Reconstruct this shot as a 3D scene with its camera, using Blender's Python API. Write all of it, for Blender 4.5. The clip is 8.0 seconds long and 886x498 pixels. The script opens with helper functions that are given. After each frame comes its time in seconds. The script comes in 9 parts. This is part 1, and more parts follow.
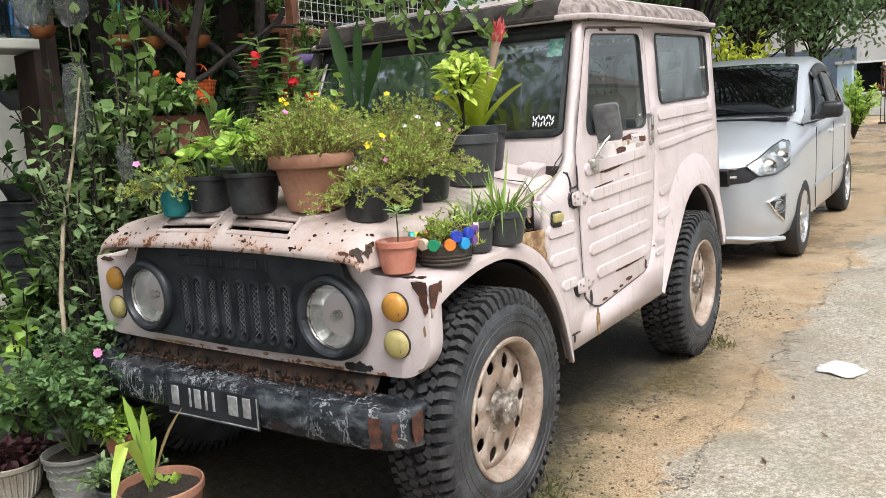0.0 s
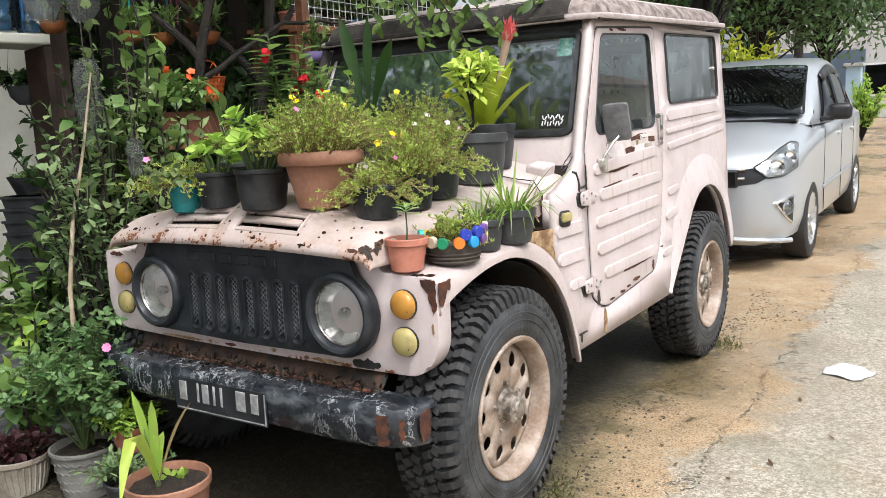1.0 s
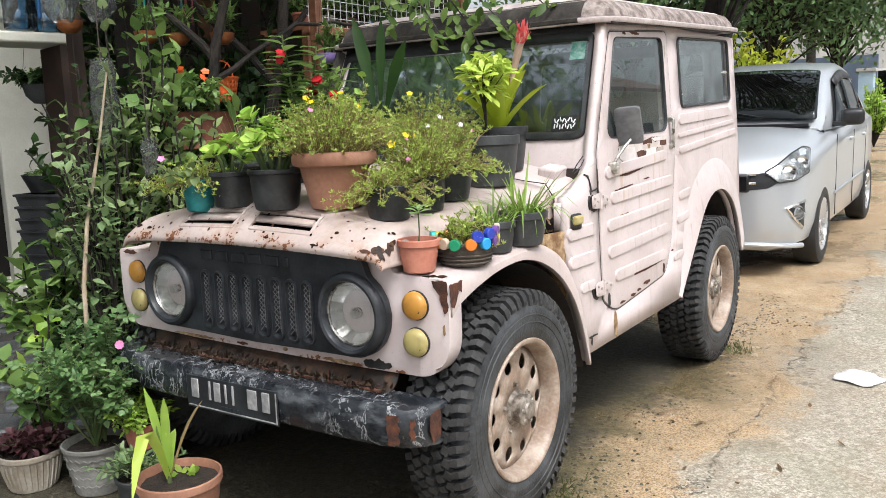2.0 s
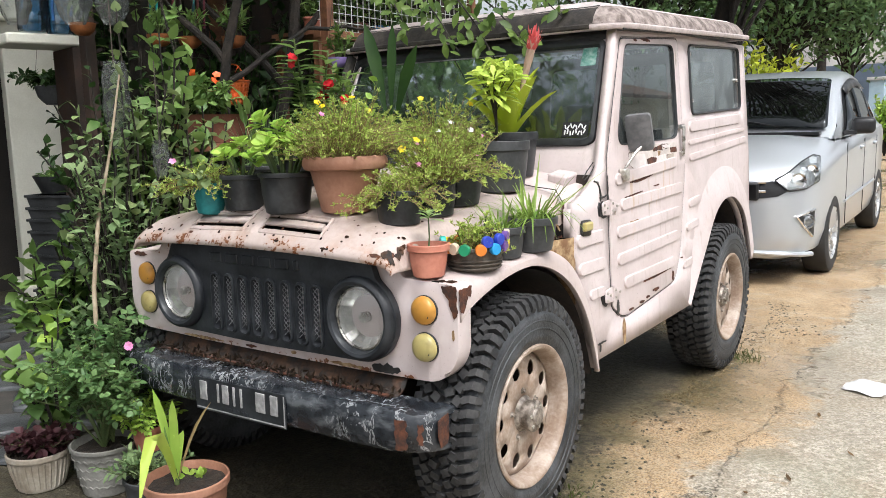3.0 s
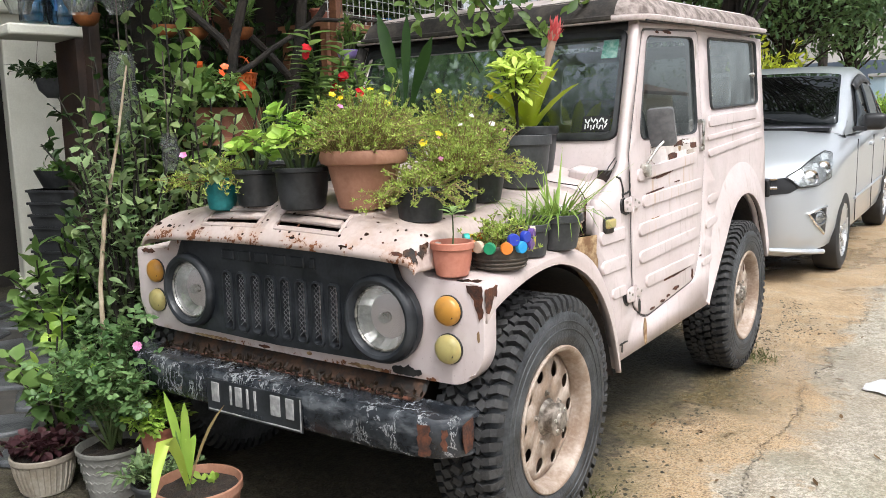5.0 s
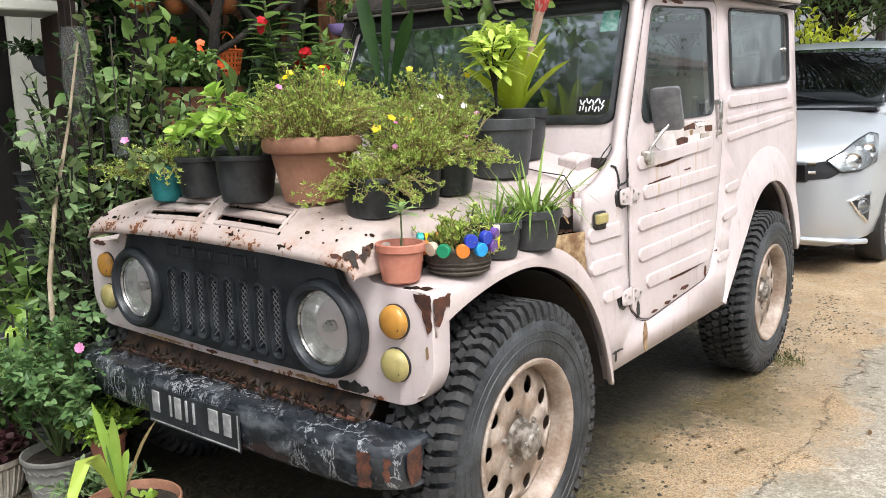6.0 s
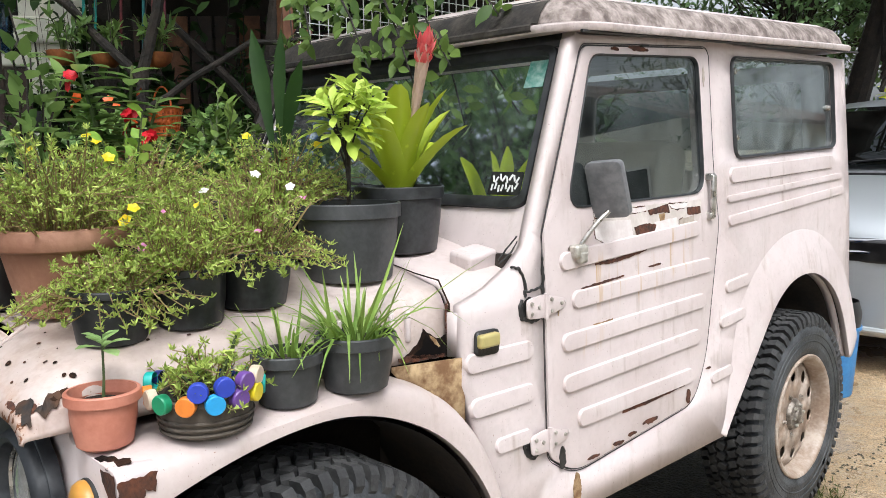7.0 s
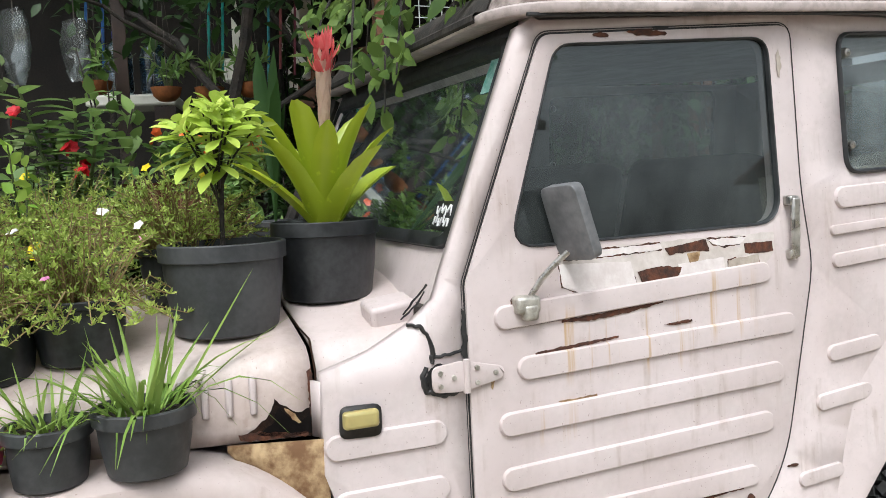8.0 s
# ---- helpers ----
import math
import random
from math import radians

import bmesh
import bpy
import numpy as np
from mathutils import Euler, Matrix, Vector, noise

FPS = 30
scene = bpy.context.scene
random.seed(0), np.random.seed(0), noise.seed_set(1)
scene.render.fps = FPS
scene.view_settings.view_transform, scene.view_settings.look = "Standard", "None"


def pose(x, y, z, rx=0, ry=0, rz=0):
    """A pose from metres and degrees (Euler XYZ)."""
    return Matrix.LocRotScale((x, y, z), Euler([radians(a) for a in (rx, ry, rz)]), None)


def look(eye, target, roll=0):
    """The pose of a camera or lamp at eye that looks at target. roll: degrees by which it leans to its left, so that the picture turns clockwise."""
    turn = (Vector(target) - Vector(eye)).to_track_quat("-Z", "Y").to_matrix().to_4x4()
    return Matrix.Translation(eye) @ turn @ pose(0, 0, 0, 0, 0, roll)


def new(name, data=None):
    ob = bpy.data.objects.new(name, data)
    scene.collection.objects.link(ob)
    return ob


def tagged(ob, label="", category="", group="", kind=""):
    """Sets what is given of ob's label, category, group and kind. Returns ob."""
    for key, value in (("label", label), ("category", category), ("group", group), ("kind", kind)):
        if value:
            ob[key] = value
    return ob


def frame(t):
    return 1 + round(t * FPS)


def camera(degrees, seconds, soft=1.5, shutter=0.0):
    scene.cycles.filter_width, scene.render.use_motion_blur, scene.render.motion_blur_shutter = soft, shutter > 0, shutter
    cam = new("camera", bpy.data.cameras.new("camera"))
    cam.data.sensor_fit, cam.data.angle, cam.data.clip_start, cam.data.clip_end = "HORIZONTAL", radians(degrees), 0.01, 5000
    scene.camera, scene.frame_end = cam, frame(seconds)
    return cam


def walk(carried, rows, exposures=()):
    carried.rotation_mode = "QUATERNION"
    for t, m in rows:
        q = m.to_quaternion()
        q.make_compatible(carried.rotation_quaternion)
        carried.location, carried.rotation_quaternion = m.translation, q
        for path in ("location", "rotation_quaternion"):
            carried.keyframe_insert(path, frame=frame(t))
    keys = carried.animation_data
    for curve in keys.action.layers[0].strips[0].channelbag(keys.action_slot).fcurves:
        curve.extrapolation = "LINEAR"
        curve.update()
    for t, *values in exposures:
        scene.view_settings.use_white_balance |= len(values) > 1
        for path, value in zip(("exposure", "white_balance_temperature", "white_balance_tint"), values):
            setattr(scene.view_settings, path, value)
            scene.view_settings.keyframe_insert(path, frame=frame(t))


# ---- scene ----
from mathutils.bvhtree import BVHTree

cam = camera(57.0, 8.0, soft=0.6)
PATH = [
    (0, (1.783, -1.821, 1.142), (0.678, -0.182, 0.836), -2.9),
    (0.5, (1.777, -1.82, 1.14), (0.669, -0.183, 0.832), -2.8),
    (1, (1.776, -1.828, 1.142), (0.661, -0.197, 0.833), -2.4),
    (1.5, (1.774, -1.836, 1.142), (0.653, -0.208, 0.833), -2.2),
    (2, (1.775, -1.841, 1.143), (0.642, -0.221, 0.839), -1.9),
    (3.5, (1.762, -1.845, 1.144), (0.612, -0.235, 0.855), -1.3),
    (4, (1.747, -1.837, 1.142), (0.598, -0.226, 0.854), -1.4),
    (5.3, (1.642, -1.801, 1.139), (0.512, -0.182, 0.82), -1.0),
    (5.5, (1.63, -1.766, 1.144), (0.51, -0.146, 0.791), -1.1),
    (5.7, (1.64, -1.688, 1.151), (0.491, -0.091, 0.792), -1.4),
    (6, (1.689, -1.485, 1.148), (0.463, 0.055, 0.794), -1.2),
    (6.2, (1.724, -1.326, 1.175), (0.454, 0.179, 0.825), -0.5),
    (6.3, (1.732, -1.272, 1.175), (0.447, 0.224, 0.838), -0.4),
    (6.5, (1.738, -1.074, 1.169), (0.411, 0.39, 0.86), 0.0),
    (6.7, (1.737, -0.931, 1.17), (0.377, 0.505, 0.866), -0.0),
    (6.8, (1.736, -0.84, 1.172), (0.351, 0.576, 0.889), -0.3),
    (7, (1.756, -0.653, 1.197), (0.313, 0.713, 0.966), -0.6),
    (7.2, (1.798, -0.513, 1.198), (0.295, 0.79, 0.993), -1.3),
    (7.3, (1.837, -0.433, 1.207), (0.292, 0.824, 1.018), -1.7),
    (7.5, (1.858, -0.223, 1.198), (0.245, 0.945, 1.011), -2.1),
    (7.7, (1.88, -0.088, 1.211), (0.182, 0.947, 0.992), -2.4),
    (7.8, (1.886, -0.01, 1.209), (0.132, 0.929, 0.997), -2.3),
    (8, (1.863, 0.165, 1.189), (0.019, 0.923, 1.027), -2.2),
]
walk(cam, [(t, look(eye, target, roll)) for t, eye, target, roll in PATH],
     exposures=[(0, 0.68, 6250, 10), (1, 0.77, 6250, 10), (5.5, 0.80, 6250, 10), (6.5, 0.77, 6150, 10), (7.5, 0.57, 6100, 7), (8, 0.49, 6100, 7)])

# ---- sky, sun and exposure: bright overcast day ----
world = bpy.data.worlds.new("sky")
scene.world = world
world.use_nodes = True
wn = world.node_tree.nodes
wl = world.node_tree.links
sky = wn.new("ShaderNodeTexSky")
sky.sky_type = "NISHITA"
sky.sun_disc = False
sky.sun_elevation = radians(58)
sky.sun_rotation = radians(120)
sky.air_density, sky.dust_density, sky.ozone_density = 1.0, 6.0, 0.6
soft_sky = wn.new("ShaderNodeHueSaturation")
soft_sky.inputs["Saturation"].default_value = 0.25
wl.new(sky.outputs[0], soft_sky.inputs["Color"])
wl.new(soft_sky.outputs[0], wn["Background"].inputs[0])
wn["Background"].inputs[1].default_value = 0.15
sun_data = bpy.data.lights.new("sun", "SUN")
sun_data.energy, sun_data.angle, sun_data.color = 1.05, radians(16), (1.0, 0.98, 0.95)
sun = new("sun", sun_data)
sun.matrix_world = look((4.5, -2.6, 8.3), (0, 0, 0))

# ---- building tools ----
TAU = math.tau


def thing(name, label, category, group="", at=None):
    ob = new(name)
    ob.empty_display_size = 0.1
    if at is not None:
        ob.matrix_world = at
    return tagged(ob, label, category, group)


def finish(name, me, material, parent=None, label="", smooth=35):
    for m in material if isinstance(material, (list, tuple)) else [material]:
        me.materials.append(m)
    if smooth:
        me.shade_smooth()
        me.set_sharp_from_angle(angle=radians(smooth))
    ob = new(name, me)
    if parent:
        ob.parent = parent
    if label:
        ob["label"] = label
    return ob


def part(name, bm, material, parent=None, label="", smooth=35, face=None):
    """Links a bmesh as one mesh object. face: the side to which an open sheet looks."""
    bmesh.ops.recalc_face_normals(bm, faces=bm.faces[:])
    if face is not None:
        total = Vector()
        for f in bm.faces:
            total += f.normal * f.calc_area()
        if total.dot(Vector(face)) < 0:
            bmesh.ops.reverse_faces(bm, faces=bm.faces[:])
    me = bpy.data.meshes.new(name)
    bm.to_mesh(me)
    bm.free()
    return finish(name, me, material, parent, label, smooth)


def thick(ob, depth, offset=-1.0, bevel=0.0):
    m = ob.modifiers.new("solid", "SOLIDIFY")
    m.thickness, m.offset = depth, offset
    if bevel:
        b = ob.modifiers.new("bevel", "BEVEL")
        b.width, b.segments, b.limit_method, b.angle_limit = bevel, 2, "ANGLE", radians(40)
    return ob


def bevelled(ob, width, segments=2):
    b = ob.modifiers.new("bevel", "BEVEL")
    b.width, b.segments, b.limit_method, b.angle_limit = width, segments, "ANGLE", radians(35)
    return ob


def box(bm, c, s, m=None):
    """A box with centre c and size s, turned by m."""
    mat = Matrix.Translation(c) @ (m or Matrix()) @ Matrix.Diagonal((*s, 1))
    return bmesh.ops.create_cube(bm, size=1, matrix=mat)["verts"]


def lathe(bm, profile, n=32, m=None, wobble=0.0, start=0.0, arc=TAU):
    """Turns (radius, height) points round z; m places it."""
    m = m or Matrix()
    closed = arc >= TAU - 1e-6
    count = n if closed else n + 1
    rings = []
    for r, z in profile:
        if r < 1e-6:
            rings.append([bm.verts.new(m @ Vector((0, 0, z)))])
            continue
        ring = []
        for i in range(count):
            a = start + arc * i / n
            rr = r * (1 + wobble * math.sin(3 * a + 1.3) + wobble * 0.6 * math.sin(5 * a + z * 9))
            ring.append(bm.verts.new(m @ Vector((rr * math.cos(a), rr * math.sin(a), z))))
        rings.append(ring)
    for a, b in zip(rings, rings[1:]):
        for i in range(n):
            j = (i + 1) % count
            if len(a) == 1 and len(b) == 1:
                continue
            if len(a) == 1:
                bm.faces.new((a[0], b[j], b[i]))
            elif len(b) == 1:
                bm.faces.new((a[i], a[j], b[0]))
            else:
                bm.faces.new((a[i], a[j], b[j], b[i]))
    return rings


def tube(bm, pts, r, n=8, caps=True):
    """A tube along points; r is one radius or one for each point."""
    pts = [Vector(p) for p in pts]
    rs = list(r) if isinstance(r, (list, tuple)) else [r] * len(pts)
    rings, side = [], None
    for i, p in enumerate(pts):
        d = (pts[min(i + 1, len(pts) - 1)] - pts[max(i - 1, 0)]).normalized()
        if side is None:
            side = d.orthogonal().normalized()
        side = (side - d * side.dot(d)).normalized()
        up = d.cross(side)
        rings.append([bm.verts.new(p + rs[i] * (side * math.cos(TAU * k / n) + up * math.sin(TAU * k / n))) for k in range(n)])
    for a, b in zip(rings, rings[1:]):
        for k in range(n):
            bm.faces.new((a[k], a[(k + 1) % n], b[(k + 1) % n], b[k]))
    if caps:
        bm.faces.new(rings[0][::-1])
        bm.faces.new(rings[-1])


def loft(bm, sections, cap=False, closed=False):
    rows = [[bm.verts.new(p) for p in s] for s in sections]
    for a, b in zip(rows, rows[1:]):
        k = len(a)
        for i in range(k if closed else k - 1):
            j = (i + 1) % k
            bm.faces.new((a[i], a[j], b[j], b[i]))
    if cap:
        bm.faces.new(rows[0][::-1])
        bm.faces.new(rows[-1])
    return rows


def rounded(points, radius, n=5):
    """A closed outline with its corners rounded; radius is one or one for each corner."""
    out = []
    rs = radius if isinstance(radius, (list, tuple)) else [radius] * len(points)
    for i, p in enumerate(points):
        p = Vector(p)
        a, b = Vector(points[i - 1]), Vector(points[(i + 1) % len(points)])
        u, v = a - p, b - p
        r = min(rs[i], u.length * 0.49, v.length * 0.49)
        if r < 1e-5:
            out.append(tuple(p))
            continue
        u, v = u.normalized() * r, v.normalized() * r
        for k in range(n + 1):
            t = k / n
            q = (p + u) * (1 - t) ** 2 + p * (2 * t * (1 - t)) + (p + v) * t * t
            out.append((q.x, q.y))
    return out


def circle(cx, cy, r, n=28):
    return [(cx + r * math.cos(TAU * i / n), cy + r * math.sin(TAU * i / n)) for i in range(n)]


def plate(bm, outline, place, holes=(), cuts_u=(), cuts_v=()):
    """A flat sheet with holes, from an outline in (u, v), cut along lines of u and v, then put in place by place(u, v)."""
    edges = []
    for loop in (outline, *holes):
        vs = [bm.verts.new((u, v, 0)) for u, v in loop]
        edges += [bm.edges.new((vs[i], vs[(i + 1) % len(vs)])) for i in range(len(vs))]
    bmesh.ops.triangle_fill(bm, use_beauty=True, use_dissolve=False, edges=edges, normal=(0, 0, 1))
    for axis, cuts in ((0, cuts_u), (1, cuts_v)):
        for c in cuts:
            co, no = [0, 0, 0], [0, 0, 0]
            co[axis], no[axis] = c, 1
            bmesh.ops.bisect_plane(bm, geom=bm.verts[:] + bm.edges[:] + bm.faces[:], dist=1e-5, plane_co=co, plane_no=no)
    for v in bm.verts:
        v.co = place(v.co.x, v.co.y)


def interp(table, t):
    """Smooth value of a table of (t, value)."""
    if t <= table[0][0]:
        return table[0][1]
    for (a, x), (b, y) in zip(table, table[1:]):
        if t <= b:
            return x + (y - x) * (t - a) / (b - a)
    return table[-1][1]


def smooth_line(pts, k=4):
    """The same line with k pieces a stretch, bent smoothly through its points."""
    out = []
    m = len(pts)
    for i in range(m - 1):
        p = [Vector(pts[max(0, min(m - 1, j))]) for j in (i - 1, i, i + 1, i + 2)]
        for q in range(k):
            t = q / k
            v = (2 * p[1] + (p[2] - p[0]) * t + (2 * p[0] - 5 * p[1] + 4 * p[2] - p[3]) * t * t + (3 * p[1] - p[0] - 3 * p[2] + p[3]) * t ** 3) / 2
            out.append(tuple(v))
    return out + [tuple(pts[-1])]


def cut_out(ob, cutters):
    """Takes the closed meshes of the cutters out of ob, once and for all."""
    made = []
    for bm in cutters:
        bmesh.ops.recalc_face_normals(bm, faces=bm.faces[:])
        me = bpy.data.meshes.new("cutter")
        bm.to_mesh(me)
        bm.free()
        c = new("cutter", me)
        made.append(c)
        b = ob.modifiers.new("cut", "BOOLEAN")
        b.object, b.operation, b.solver = c, "DIFFERENCE", "EXACT"
    bpy.context.view_layer.update()
    dg = bpy.context.evaluated_depsgraph_get()
    me = bpy.data.meshes.new_from_object(ob.evaluated_get(dg), depsgraph=dg)
    ob.modifiers.clear()
    ob.data = me
    for c in made:
        bpy.data.objects.remove(c, do_unlink=True)
    return ob


class Geo:
    """Collects many leaves, stems and petals into one mesh."""

    def __init__(self):
        self.v, self.f = [], []

    def leaf(self, p, d, n, length, width, bend=0.2, rows=3, cup=0.12, fat=0.75, tip=0.0):
        d = d.normalized()
        s = d.cross(n)
        if s.length < 1e-4:
            s = d.orthogonal()
        s.normalize()
        n = s.cross(d)
        base = len(self.v)
        steps = [i / rows for i in range(rows)]
        if fat > 1.0 and rows > 2:
            steps.append(0.94)
            rows += 1
        for t in steps:
            c = p + d * (length * t) - n * (bend * length * t * t)
            w = width * 0.5 * max(0.12, math.sin(math.pi * min(1.0, t ** fat * 0.97 + 0.02)))
            e = n * (cup * w * 2)
            self.v += [c - s * w + e, c, c + s * w + e]
        self.v.append(p + d * length - n * (bend * length + tip * length))
        for i in range(rows - 1):
            a = base + 3 * i
            self.f += [(a, a + 1, a + 4, a + 3), (a + 1, a + 2, a + 5, a + 4)]
        a = base + 3 * (rows - 1)
        self.f += [(a, a + 1, a + 3), (a + 1, a + 2, a + 3)]

    def blade(self, pts, width, n):
        """A grass-like blade along points."""
        base = len(self.v)
        k = len(pts)
        for i, p in enumerate(pts):
            d = pts[min(i + 1, k - 1)] - pts[max(i - 1, 0)]
            s = d.cross(n)
            s = s.normalized() if s.length > 1e-5 else Vector((1, 0, 0))
            w = width * 0.5 * (1 - (i / (k - 1)) ** 2.2) + 0.0002
            up = s.cross(d).normalized() * w * 0.35
            self.v += [p - s * w + up, p, p + s * w + up]
        for i in range(k - 1):
            a = base + 3 * i
            self.f += [(a, a + 1, a + 4, a + 3), (a + 1, a + 2, a + 5, a + 4)]

    def stem(self, pts, r0, r1, n=4):
        base = len(self.v)
        side = None
        k = len(pts)
        for i, p in enumerate(pts):
            d = (pts[min(i + 1, k - 1)] - pts[max(i - 1, 0)])
            d = d.normalized() if d.length > 1e-6 else Vector((0, 0, 1))
            if side is None:
                side = d.orthogonal().normalized()
            side = side - d * side.dot(d)
            side = side.normalized() if side.length > 1e-5 else d.orthogonal().normalized()
            up = d.cross(side)
            r = r0 + (r1 - r0) * i / (k - 1)
            self.v += [p + r * (side * math.cos(TAU * j / n) + up * math.sin(TAU * j / n)) for j in range(n)]
        for i in range(k - 1):
            for j in range(n):
                a = base + i * n
                self.f.append((a + j, a + (j + 1) % n, a + n + (j + 1) % n, a + n + j))

    def make(self, name, material, parent=None, label="", smooth=60):
        me = bpy.data.meshes.new(name)
        me.from_pydata([tuple(v) for v in self.v], [], self.f)
        me.update()
        return finish(name, me, material, parent, label, smooth)


def rvec(rng, up=0.0):
    """A random direction, raised by up."""
    a, z = rng.uniform(0, TAU), rng.uniform(-1, 1)
    r = math.sqrt(1 - z * z)
    return Vector((r * math.cos(a), r * math.sin(a), z + up)).normalized()


def ragged(points, seed=0, step=0.006, amount=0.004):
    """An outline with a torn, uneven edge, from its few corners."""
    out, n = [], len(points)
    for i in range(n):
        a, b = Vector(points[i]), Vector(points[(i + 1) % n])
        d = b - a
        k = max(1, int(d.length / step))
        q = Vector((-d.y, d.x)).normalized()
        for j in range(k):
            p = a.lerp(b, j / k)
            w = noise.noise(Vector((p.x * 70, p.y * 70, seed))) + 0.6 * noise.noise(Vector((p.x * 190, p.y * 190, seed + 9)))
            out.append(tuple(p + q * w * amount))
    return out


def oval(x, y, w, h, n=12):
    return [(x + w / 2 * math.cos(TAU * i / n), y + h / 2 * math.sin(TAU * i / n)) for i in range(n)]

# ---- materials ----
class Nodes:
    """Short hand for a material's node tree."""

    def __init__(self, name):
        self.mat = bpy.data.materials.new(name)
        self.mat.use_nodes = True
        self.t = self.mat.node_tree
        self.bsdf = self.t.nodes["Principled BSDF"]

    def node(self, kind, **inputs):
        n = self.t.nodes.new(kind)
        for key, value in inputs.items():
            self.put(n, key.replace("_", " "), value)
        return n

    def put(self, n, key, value):
        s = n.inputs[int(key) if key.isdigit() else key]
        if isinstance(value, bpy.types.NodeSocket):
            self.t.links.new(value, s)
        else:
            if isinstance(value, tuple) and len(value) == 3 and s.type == "RGBA":
                value = (*value, 1)
            s.default_value = value

    def coords(self, kind="Object"):
        return self.node("ShaderNodeTexCoord").outputs[kind]

    def scaled(self, vec, s):
        n = self.node("ShaderNodeMapping")
        n.inputs["Scale"].default_value = s if isinstance(s, tuple) else (s, s, s)
        self.put(n, "Vector", vec)
        return n.outputs[0]

    def noise(self, vec, scale, detail=4.0, rough=0.55, distortion=0.0):
        n = self.node("ShaderNodeTexNoise", Scale=scale, Detail=detail, Roughness=rough, Distortion=distortion)
        self.put(n, "Vector", vec)
        return n.outputs["Fac"]

    def voronoi(self, vec, scale, feature="F1", out="Distance"):
        n = self.node("ShaderNodeTexVoronoi", Scale=scale)
        n.feature = feature
        self.put(n, "Vector", vec)
        return n.outputs[out]

    def math(self, op, a, b=0.0, c=None, clamp=False):
        n = self.t.nodes.new("ShaderNodeMath")
        n.operation, n.use_clamp = op, clamp
        self.put(n, "0", a)
        self.put(n, "1", b)
        if c is not None:
            self.put(n, "2", c)
        return n.outputs[0]

    def step(self, v, lo, hi, a=0.0, b=1.0):
        n = self.node("ShaderNodeMapRange")
        n.interpolation_type = "SMOOTHSTEP"
        for k, x in enumerate((v, lo, hi, a, b)):
            self.put(n, str(k), x)
        return n.outputs[0]

    def mix(self, fac, a, b, kind="MIX"):
        n = self.t.nodes.new("ShaderNodeMix")
        n.data_type, n.blend_type = "RGBA", kind
        for key, v in (("0", fac), ("6", a), ("7", b)):
            self.put(n, key, v)
        return n.outputs[2]

    def xyz(self, vec):
        n = self.node("ShaderNodeSeparateXYZ")
        self.put(n, "Vector", vec)
        return n.outputs

    def window(self, v, lo, hi, soft):
        """1 where lo < v < hi, with soft borders."""
        return self.math("MULTIPLY", self.step(v, lo - soft, lo + soft), self.step(v, hi - soft, hi + soft, 1.0, 0.0))

    def bump(self, height, strength=0.3, distance=0.005):
        n = self.node("ShaderNodeBump", Strength=strength, Distance=distance)
        self.put(n, "Height", height)
        self.put(self.bsdf, "Normal", n.outputs[0])
        return self

    def set(self, **kw):
        for k, v in kw.items():
            self.put(self.bsdf, k.replace("_", " "), v)
        return self


def speckled(name, dark, light, scale=12.0, rough=0.6, metal=0.0, bump=0.2, fine=90.0, spread=(0.35, 0.7), distance=0.003, coat=0.0):
    """A plain material whose colour and gloss vary at two scales."""
    n = Nodes(name)
    v = n.coords()
    a, b = n.noise(v, scale, 5), n.noise(v, fine, 3)
    f = n.step(n.math("ADD", n.math("MULTIPLY", a, 0.75), n.math("MULTIPLY", b, 0.25)), *spread)
    n.set(Base_Color=n.mix(f, dark, light), Metallic=metal, Roughness=n.step(a, 0.3, 0.7, rough - 0.08, rough + 0.08))
    if coat:
        n.set(Coat_Weight=coat, Coat_Roughness=0.15)
    return n.bump(b, bump, distance).mat


def leafy(name, dark, light, rough=0.45, shine=0.3, edge=None):
    """Leaves that differ from one to the next and let some light through."""
    n = Nodes(name)
    geo = n.node("ShaderNodeNewGeometry")
    rnd = geo.outputs["Random Per Island"]
    v = n.coords()
    patch = n.noise(v, 6.0, 3)
    f = n.math("ADD", n.math("MULTIPLY", rnd, 0.65), n.math("MULTIPLY", n.step(patch, 0.35, 0.65), 0.35))
    col = n.mix(f, dark, light)
    spots = n.step(n.noise(v, 60.0, 3), 0.62, 0.74)
    col = n.mix(n.math("MULTIPLY", spots, 0.35), col, edge or tuple(min(1, c * 1.5) for c in light))
    n.set(Base_Color=col, Roughness=rough, Specular_IOR_Level=shine)
    tr = n.node("ShaderNodeBsdfTranslucent")
    n.put(tr, "Color", n.mix(0.5, col, tuple(min(1, c * 1.3) for c in light)))
    mixer = n.node("ShaderNodeMixShader", Fac=0.3)
    n.put(mixer, "1", n.bsdf.outputs[0])
    n.put(mixer, "2", tr.outputs[0])
    out = n.t.nodes["Material Output"]
    n.t.links.new(mixer.outputs[0], out.inputs["Surface"])
    return n.mat


PINK, PINK_D = (0.62, 0.54, 0.53), (0.53, 0.45, 0.435)
RUST, RUST_D = (0.20, 0.075, 0.03), (0.045, 0.02, 0.012)


